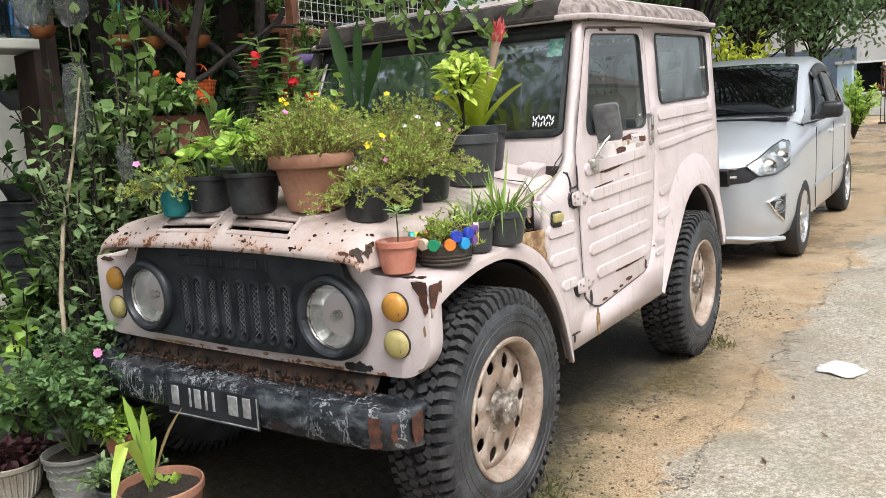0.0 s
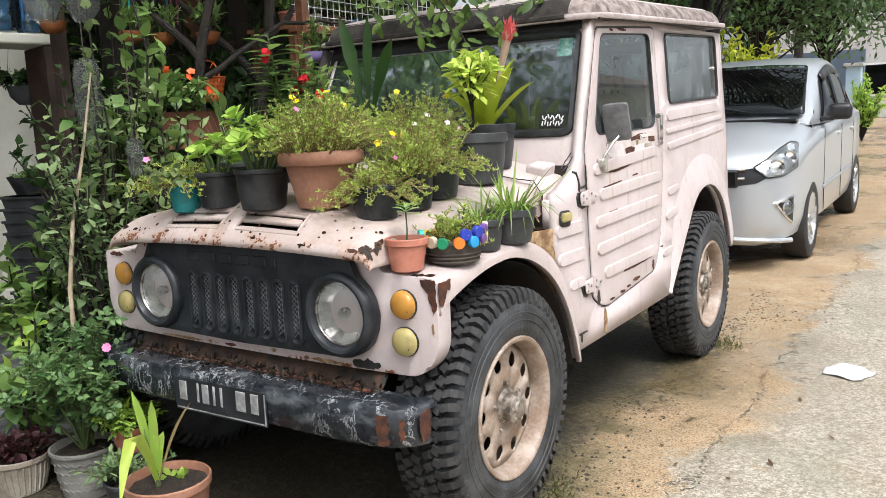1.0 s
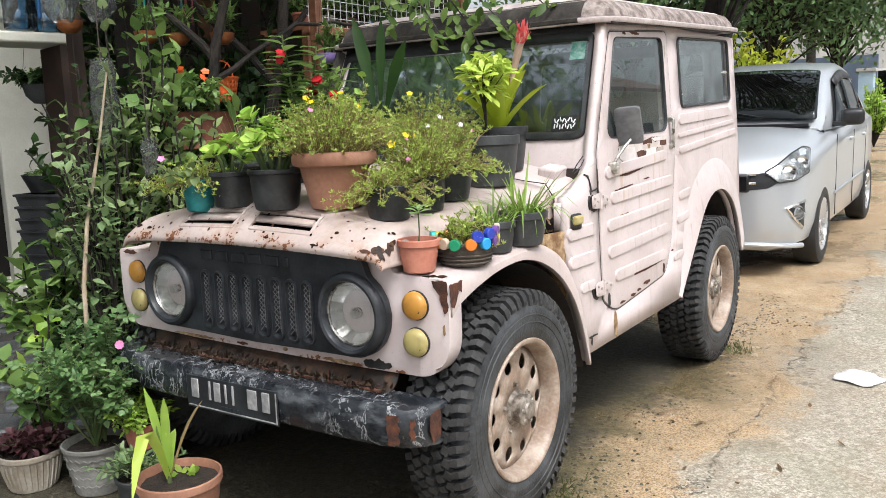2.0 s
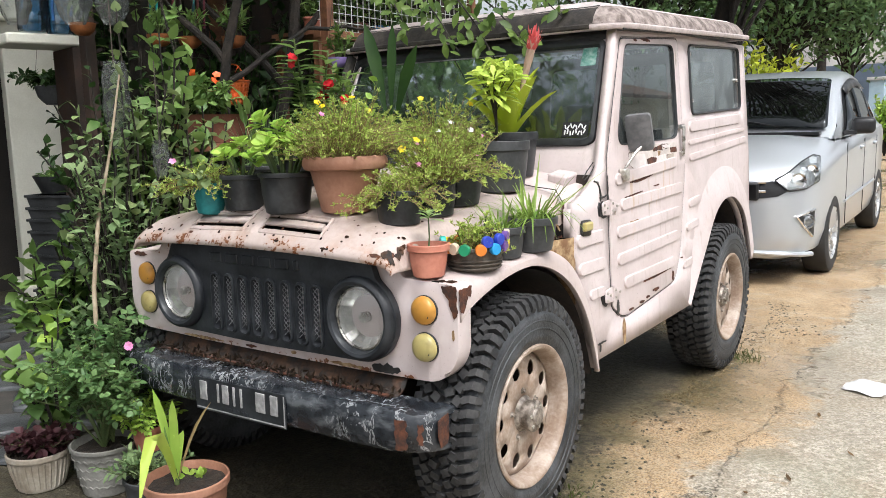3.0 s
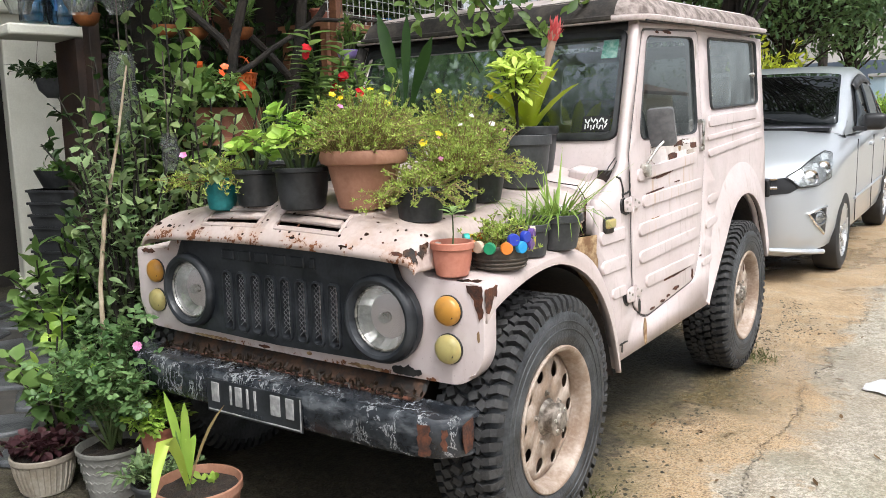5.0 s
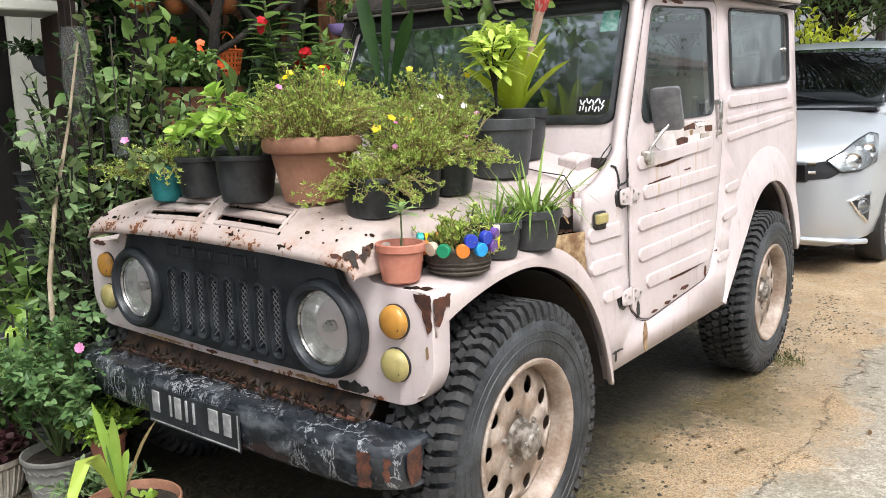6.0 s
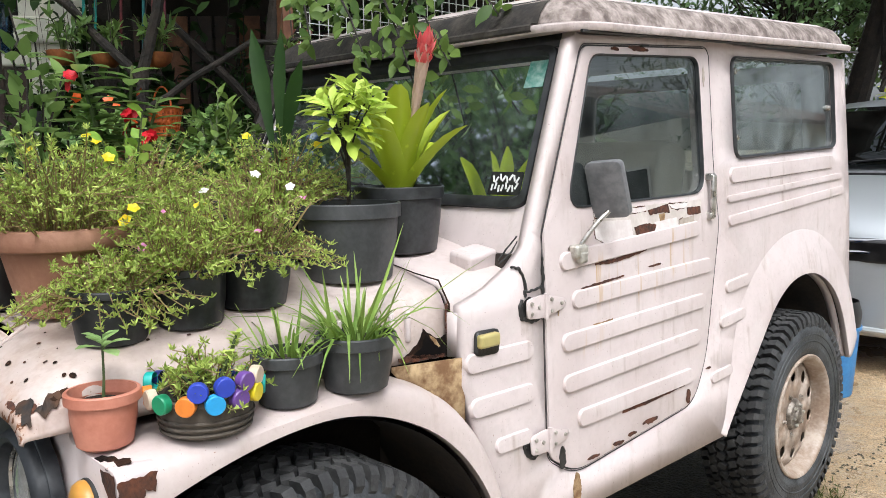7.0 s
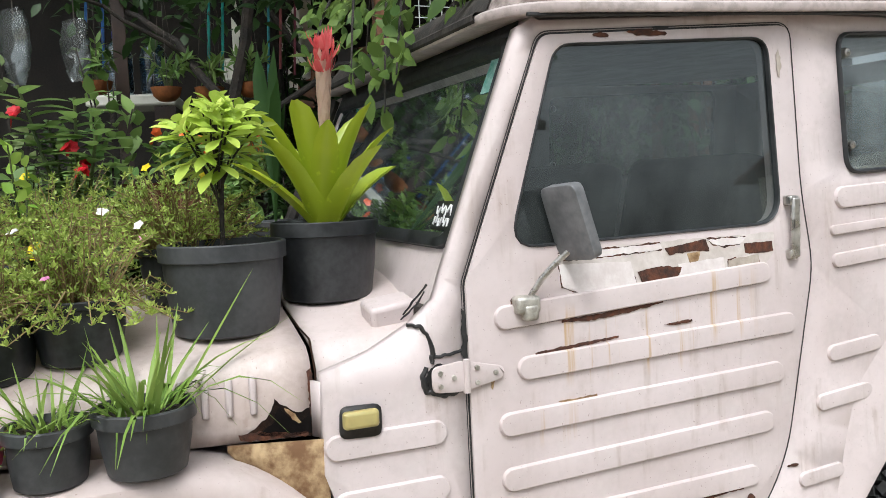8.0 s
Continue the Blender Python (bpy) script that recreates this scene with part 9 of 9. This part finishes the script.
p = thing("tray_plant", "low green plant in the tray on the stacked pots", "plant", at=pose(-2.34, 0.53, 0.90))
shrub(p, (0, 0, 0), 451, 40, 0.09, 0.17, 0.035, 0.028, leaf_mid, 14, wild=0.6, fat=1.1)

# cream shelf with blue water bottles, brown board fence, hanging cords
sh = thing("garden_shelf", "cream slab shelf on dark posts holding bottles", "shelf", at=pose(-2.12, 0.33, 0, 0, 0, 78))
bm = bmesh.new()
box(bm, (0, 0, 1.60), (0.38, 0.28, 0.05))
bevelled(part("shelf_slab", bm, wall_cream, sh), 0.01)
for x in (0.14,):
    bm = bmesh.new()
    box(bm, (x, 0, 0.785), (0.09, 0.28, 1.57))
    part("shelf_leg", bm, wood_dark, sh)


def bottle(x, y, z, r, h, label):
    ob = thing("water_bottle", label, "bottle", "bottles on the garden shelf", at=pose(x, y, z))
    bm = bmesh.new()
    lathe(bm, [(0, 0), (r * 0.9, 0), (r, 0.01), (r, h * 0.3), (r * 0.94, h * 0.33), (r, h * 0.36), (r, h * 0.62), (r * 0.8, h * 0.78), (r * 0.25, h * 0.90), (r * 0.25, h), (0, h)], 28)
    part("bottle_body", bm, bottle_blue, ob)
    bm = bmesh.new()
    lathe(bm, [(r * 0.3, h * 0.93), (r * 0.3, h + 0.01), (0, h + 0.01)], 16)
    part("bottle_cap", bm, cap_mats["blue"], ob)


for i, (x, y) in enumerate(((-2.06, 0.26), (-2.08, 0.41))):
    bottle(x, y, 1.636, 0.062, 0.26, "clear blue plastic water bottle on the shelf")
for i, (y, col) in enumerate(((0.60, (0.02, 0.30, 0.26)), (0.66, (0.02, 0.33, 0.28)), (0.78, (0.22, 0.04, 0.05)), (0.84, (0.03, 0.20, 0.22)), (0.90, (0.25, 0.06, 0.06)), (0.97, (0.20, 0.04, 0.06)), (0.20, (0.02, 0.10, 0.30)), (0.14, (0.02, 0.12, 0.34)))):
    ob = thing("rope", "coloured rope hanging among the plants", "rope", "hanging ropes")
    bm = bmesh.new()
    x = -1.62 - 0.04 * (i % 3)
    tube(bm, [(x, y, 2.4), (x + 0.01, y + 0.01, 2.0), (x, y - 0.005, 1.70 - 0.02 * (i % 4))], 0.006, 6)
    part("strand", bm, speckled("dyed cord", tuple(c * 0.4 for c in col), tuple(c * 0.9 for c in col), 30, 0.8), ob)
beam = timber("overhead_beam", "dark timber beam over the garden", (-1.62, -0.1, 2.42), (-1.62, 3.0, 2.42), 0.06, wood_dark, "beam")
timber("timber_post", "dark timber post holding the beam", (-1.62, 0.26, 0), (-1.62, 0.26, 2.40), 0.05, wood_dark)
timber("timber_post", "dark timber post holding the beam", (-1.62, 2.95, 0), (-1.62, 2.95, 2.40), 0.05, wood_dark)

# crumpled clear plastic bags hung among the leaves
def film_bag(x, y, z, w, h, seed):
    ob = thing("plastic_bag", "crumpled clear plastic bag hung among leaves", "plastic bag", "clear plastic bags", at=pose(x, y, z, 0, 0, 35))
    bm = bmesh.new()
    noise_seed = seed * 3.7
    rows = []
    for j in range(13):
        t = j / 12
        ring = []
        for i in range(22):
            a = TAU * i / 22
            r = w / 2 * (0.35 + 0.65 * math.sin(math.pi * (0.15 + 0.8 * t)) ** 0.7)
            k = 1 + 0.32 * noise.noise(Vector((math.cos(a) * 1.6 + noise_seed, math.sin(a) * 1.6, t * 5))) + 0.14 * noise.noise(Vector((math.cos(a) * 5, math.sin(a) * 5 + noise_seed, t * 14)))
            ring.append(Vector((r * k * math.cos(a), r * 0.5 * k * math.sin(a), -h * t)))
        rows.append(ring)
    loft(bm, rows, closed=True)
    f = part("film", bm, bag_film, ob, "", 25)
    f.visible_shadow = False
    bm = bmesh.new()
    tube(bm, [(0, 0, 0.25), (0, 0, -0.01)], 0.002, 5)
    part("string", bm, wire_dark, ob)


for i, (x, y, z, w, h) in enumerate(((-0.80, -0.16, 1.40, 0.09, 0.30), (-0.93, -0.22, 1.74, 0.11, 0.20), (-1.29, -0.22, 1.76, 0.12, 0.20), (-0.52, -0.20, 1.13, 0.055, 0.12), (-1.19, 0.11, 1.78, 0.13, 0.20), (-1.15, -0.07, 1.80, 0.13, 0.24))):
    film_bag(x, y, z, w, h, i + 1)

# ---- behind the car: trees, walls, gate ----
def tree(label, x, y, height, crown_r, crown_low, seed, mat, leaf=0.13, clumps=60, per=42, trunk=0.11, lean=(0, 0)):
    z0 = ground_z(x, y) - 0.05
    ob = thing("tree", label, "tree", "trees along the street", at=pose(x, y, z0))
    rr = random.Random(seed)
    bm = bmesh.new()
    top = Vector((lean[0], lean[1], height * 0.8))
    pts = [Vector((0, 0, 0)), Vector((lean[0] * 0.2, lean[1] * 0.2, height * 0.2)), Vector((lean[0] * 0.5, lean[1] * 0.5, height * 0.45)), top]
    tube(bm, pts, [trunk * 1.25, trunk, trunk * 0.75, trunk * 0.25], 10)
    g = Geo()
    for _ in range(clumps):
        d = rvec(rr, 0.15)
        c = Vector((lean[0], lean[1], (crown_low + height) / 2)) + Vector((d.x * crown_r, d.y * crown_r, d.z * (height - crown_low) / 2)) * rr.uniform(0.35, 1.0)
        c.z = max(c.z, crown_low)
        a = Vector((lean[0] * 0.5, lean[1] * 0.5, height * rr.uniform(0.3, 0.6)))
        tube(bm, [a, a.lerp(c, 0.5) + Vector((0, 0, 0.15)), c], [trunk * 0.17, trunk * 0.11, trunk * 0.04], 5)
        rad = crown_r * rr.uniform(0.20, 0.36)
        for _ in range(per):
            q = c + rvec(rr) * rad * rr.random() ** 0.4
            g.leaf(q, (rvec(rr) + Vector((0, 0, -0.25))).normalized(), (Vector((0, 0, 1)) + rvec(rr) * 0.7), leaf * rr.uniform(0.6, 1.2), leaf * 0.45, 0.2, 2, 0.1, 0.8)
    part("trunk", bm, bark, ob)
    g.make("crown", mat, ob)
    return ob


tree("dark leafy street tree with low crown", -1.55, 12.3, 5.0, 2.4, 1.75, 501, leaf_tree, 0.13, 130, 100)
tree("dark leafy street tree with low crown", -0.85, 14.2, 5.2, 2.3, 1.95, 502, leaf_tree, 0.13, 130, 100)
tree("dark leafy street tree with low crown", -3.4, 11.0, 5.4, 2.5, 1.6, 503, leaf_tree, 0.13, 120, 100)
# crown added out of view so that the car's windscreen mirrors leaves
tree("dark leafy tree added over the parked car for reflections", -1.5, 7.4, 5.4, 1.9, 3.3, 504, leaf_tree, 0.13, 60, 60, 0.12, (1.5, -1.2))
tree("tall dark leafy tree beside the street", -2.2, 19.0, 7.5, 2.8, 2.9, 505, leaf_tree, 0.17, 80, 50)
# crowns added out of view: they shade the garden and darken the windscreen's reflection
tree("spreading tree added for garden shade and dark reflections", -2.1, 0.9, 5.6, 2.2, 2.75, 520, leaf_tree, 0.12, 90, 60)
tree("spreading tree added for garden shade and dark reflections", -3.9, -3.2, 7.0, 2.8, 2.1, 521, leaf_tree, 0.15, 150, 80)
tree("leafy tree added by the porch for dark reflections", -5.0, -0.6, 6.5, 2.1, 2.5, 523, leaf_tree, 0.14, 110, 70)
tree("tall tree near the house", -5.5, -5.5, 8.5, 3.0, 2.5, 522, leaf_tree, 0.16, 80, 60)
tree("leafy tree across the street", 9.5, 3.0, 6.5, 2.6, 2.0, 506, leaf_tree, 0.15, 70, 40)
tree("leafy tree across the street", 9.0, -4.5, 6.0, 2.5, 2.0, 507, leaf_tree, 0.15, 70, 40)
tree("leafy tree across the street", 10.5, 19.5, 6.0, 2.5, 2.0, 508, leaf_tree, 0.15, 60, 40)
ob = thing("shrub", "bright yellow green shrub behind the parked car", "shrub", at=pose(-1.25, 10.0, ground_z(0, 10)))
shrub(ob, (0, 0, 0), 509, 80, 2.5, 0.65, 0.14, 0.07, leaf_yellow, 24, stem_mat=bark, r0=0.012)
ob = thing("shrub", "green shrub by the blue wall", "shrub", at=pose(-0.75, 18.5, ground_z(0, 18.5)))
shrub(ob, (0, 0, 0), 510, 60, 1.6, 0.55, 0.13, 0.06, leaf_fresh, 22, stem_mat=bark, r0=0.012)
ob = thing("shrub", "shrub with orange blossom by the gate", "shrub", at=pose(-0.25, 24.5, ground_z(0, 24.5)))
shrub(ob, (0, 0, 0), 511, 50, 2.4, 0.8, 0.14, 0.07, leafy("orange blossom", (0.16, 0.12, 0.02), (0.50, 0.16, 0.05)), 22, stem_mat=bark, r0=0.012)

bm = bmesh.new()
box(bm, (-3.6, 22.2, ground_z(0, 22) + 1.0), (4.8, 0.2, 2.3))
tagged(part("wall_blue", bm, wall_blue), "blue grey painted yard wall down the street", "wall", kind="structure")
pil = thing("gate_pillar", "pale blue gate pillar with a cap", "pillar", at=pose(-1.30, 21.15, ground_z(0, 21)))
bm = bmesh.new()
box(bm, (0, 0, 0.85), (0.34, 0.34, 1.7))
bevelled(part("shaft", bm, speckled("pale blue paint", (0.30, 0.42, 0.52), (0.42, 0.54, 0.62), 2, 0.8), pil), 0.01)
bm = bmesh.new()
box(bm, (0, 0, 1.74), (0.44, 0.44, 0.08))
bevelled(part("cap", bm, wall_grey, pil), 0.01)
gate = thing("street_gate", "black steel bar gate at the end of the street", "gate", at=pose(-0.72, 23.4, ground_z(0, 23.4), 0, 0, 8))
bm = bmesh.new()
for z in (0.12, 0.85, 1.62):
    box(bm, (0.85, 0, z), (1.8, 0.05, 0.06))
part("gate_frame", bm, gate_black, gate)
for i in range(19):
    bm = bmesh.new()
    box(bm, (i * 0.095, 0, 0.87), (0.025, 0.025, 1.55))
    part("gate_bar", bm, gate_black, gate)


def house(label, x, y, w, d, h, mat, face_x=False, storeys=1, turn=0):
    ob = thing("house", label, "house", "houses along the street", at=pose(x, y, ground_z(0, max(0, y)) - 0.05, 0, 0, turn))
    bm = bmesh.new()
    box(bm, (0, 0, h / 2), (w, d, h))
    part("wall", bm, mat, ob)
    bm = bmesh.new()
    secs = []
    for yy in (-d / 2 - 0.5, d / 2 + 0.5):
        secs.append([Vector((-w / 2 - 0.5, yy, h)), Vector((0, yy, h + w * 0.22)), Vector((w / 2 + 0.5, yy, h)), Vector((w / 2 + 0.5, yy, h - 0.12)), Vector((0, yy, h + w * 0.22 - 0.14)), Vector((-w / 2 - 0.5, yy, h - 0.12))])
    loft(bm, secs, cap=True, closed=True)
    part("roof", bm, roof_tile, ob)
    for st_ in range(storeys):
        for k in (-1, 0, 1):
            for sy in (-1, 1):
                win = new("window")
                win.parent = ob
                zc = 1.4 + st_ * 2.9
                bm = bmesh.new()
                box(bm, (k * w * 0.3, sy * (d / 2 + 0.01), zc), (1.1, 0.08, 1.2))
                part("window_frame", bm, wire_white, win)
                bm = bmesh.new()
                box(bm, (k * w * 0.3, sy * (d / 2 + 0.03), zc), (0.95, 0.06, 1.05))
                part("pane", bm, car_glass, win)
            for sx in (-1, 1):
                win = new("window")
                win.parent = ob
                zc = 1.4 + st_ * 2.9
                bm = bmesh.new()
                box(bm, (sx * (w / 2 + 0.01), k * d * 0.3, zc), (0.08, 1.1, 1.2))
                part("window_frame", bm, wire_white, win)
                bm = bmesh.new()
                box(bm, (sx * (w / 2 + 0.03), k * d * 0.3, zc), (0.06, 0.95, 1.05))
                part("pane", bm, car_glass, win)
    return ob


house("grey two storey house at the end of the street", -2.0, 36.0, 10, 7, 6.0, wall_grey, storeys=2)
house("pale single storey house across the street", 13.0, -1.0, 8, 12, 3.1, wall_grey)
house("pale single storey house across the street", 14.5, 24.0, 8, 11, 3.1, wall_cream)

# ---- small things on the road ----
bu = thing("blue_bucket", "blue plastic bucket with a dark net on top", "bucket", at=pose(0.215, 3.37, ground_z(0, 3.37)))
bm = bmesh.new()
lathe(bm, [(0, 0), (0.115, 0), (0.12, 0.01), (0.14, 0.32), (0.15, 0.325), (0.15, 0.34), (0.136, 0.34), (0.112, 0.02)], 32)
part("bucket", bm, blue_plastic, bu)
bm = bmesh.new()
lathe(bm, [(0.141, 0.34), (0.146, 0.40), (0.13, 0.46), (0.128, 0.46), (0.13, 0.34)], 28, None, 0.02)
part("net", bm, trim_black, bu)
sc = thing("paper_scrap", "flat white scrap of paper lying on the road", "paper", at=pose(1.295, 1.925, 0.004))
bm = bmesh.new()
plate(bm, ragged([(-0.10, -0.06), (0.03, -0.11), (0.06, -0.10), (0.10, 0.02), (0.05, 0.09), (-0.04, 0.12), (-0.09, 0.04)], 3, 0.02, 0.012), lambda u, v: Vector((u, v, 0.004 + 0.006 * noise.noise(Vector((u * 20, v * 20, 0))))), cuts_u=(-0.05, 0, 0.05), cuts_v=(-0.02, 0.02))
thick(part("paper", bm, white_paper, sc, face=(0, 0, 1)), 0.002, 1.0)
rr = random.Random(90)
g = Geo()
for _ in range(120):
    x, y = rr.uniform(0.55, 2.2), rr.uniform(0.3, 9.0)
    a = rr.uniform(0, TAU)
    g.leaf(Vector((x, y, ground_z(x, y) + 0.004)), Vector((math.cos(a), math.sin(a), 0.05)), Vector((0, 0, 1)), rr.uniform(0.015, 0.045), rr.uniform(0.008, 0.018), -0.15, 3)
litter = g.make("fallen_leaves", leafy("dry fallen leaves", (0.05, 0.03, 0.015), (0.20, 0.12, 0.05)))
tagged(litter, "dry brown leaves and twigs scattered on the road", "leaf litter", kind="stuff")
g = Geo()
for _ in range(420):
    c = rr.choice(((0.70, 0.30), (0.72, 0.22), (0.74, 2.12), (0.70, 2.16), (0.66, 2.2), (0.75, 0.10)))
    p_ = Vector((c[0] + rr.gauss(0, 0.035), c[1] + rr.gauss(0, 0.06), 0.0))
    d = rvec(rr, 1.1)
    g.leaf(p_, d, rvec(rr), rr.uniform(0.015, 0.035), 0.005, 0.2, 2)
moss = g.make("moss_tufts", leaf_moss)
clods = Geo()
for _ in range(900):
    y = rr.uniform(-0.5, 3.4)
    x = 0.58 + abs(rr.gauss(0, 0.13)) + 0.06 * math.sin(y * 5)
    r = rr.uniform(0.003, 0.011)
    q = Vector((x, y, ground_z(x, y)))
    k0 = len(clods.v)
    clods.v += [q + Vector((r * math.cos(a) * rr.uniform(0.6, 1.2), r * math.sin(a) * rr.uniform(0.6, 1.2), -0.001)) for a in (0, 1.25, 2.5, 3.75, 5.0)] + [q + Vector((0, 0, r * 0.6))]
    clods.f += [(k0 + i, k0 + (i + 1) % 5, k0 + 5) for i in range(5)]
tagged(clods.make("dirt_clods", speckled("damp dark grit", (0.018, 0.016, 0.009), (0.10, 0.085, 0.05), 30, 0.8)), "dark damp grit and dirt washed against the truck", "grit", kind="stuff")
tagged(moss, "tufts of moss and weed growing against the tyres", "moss", kind="stuff")
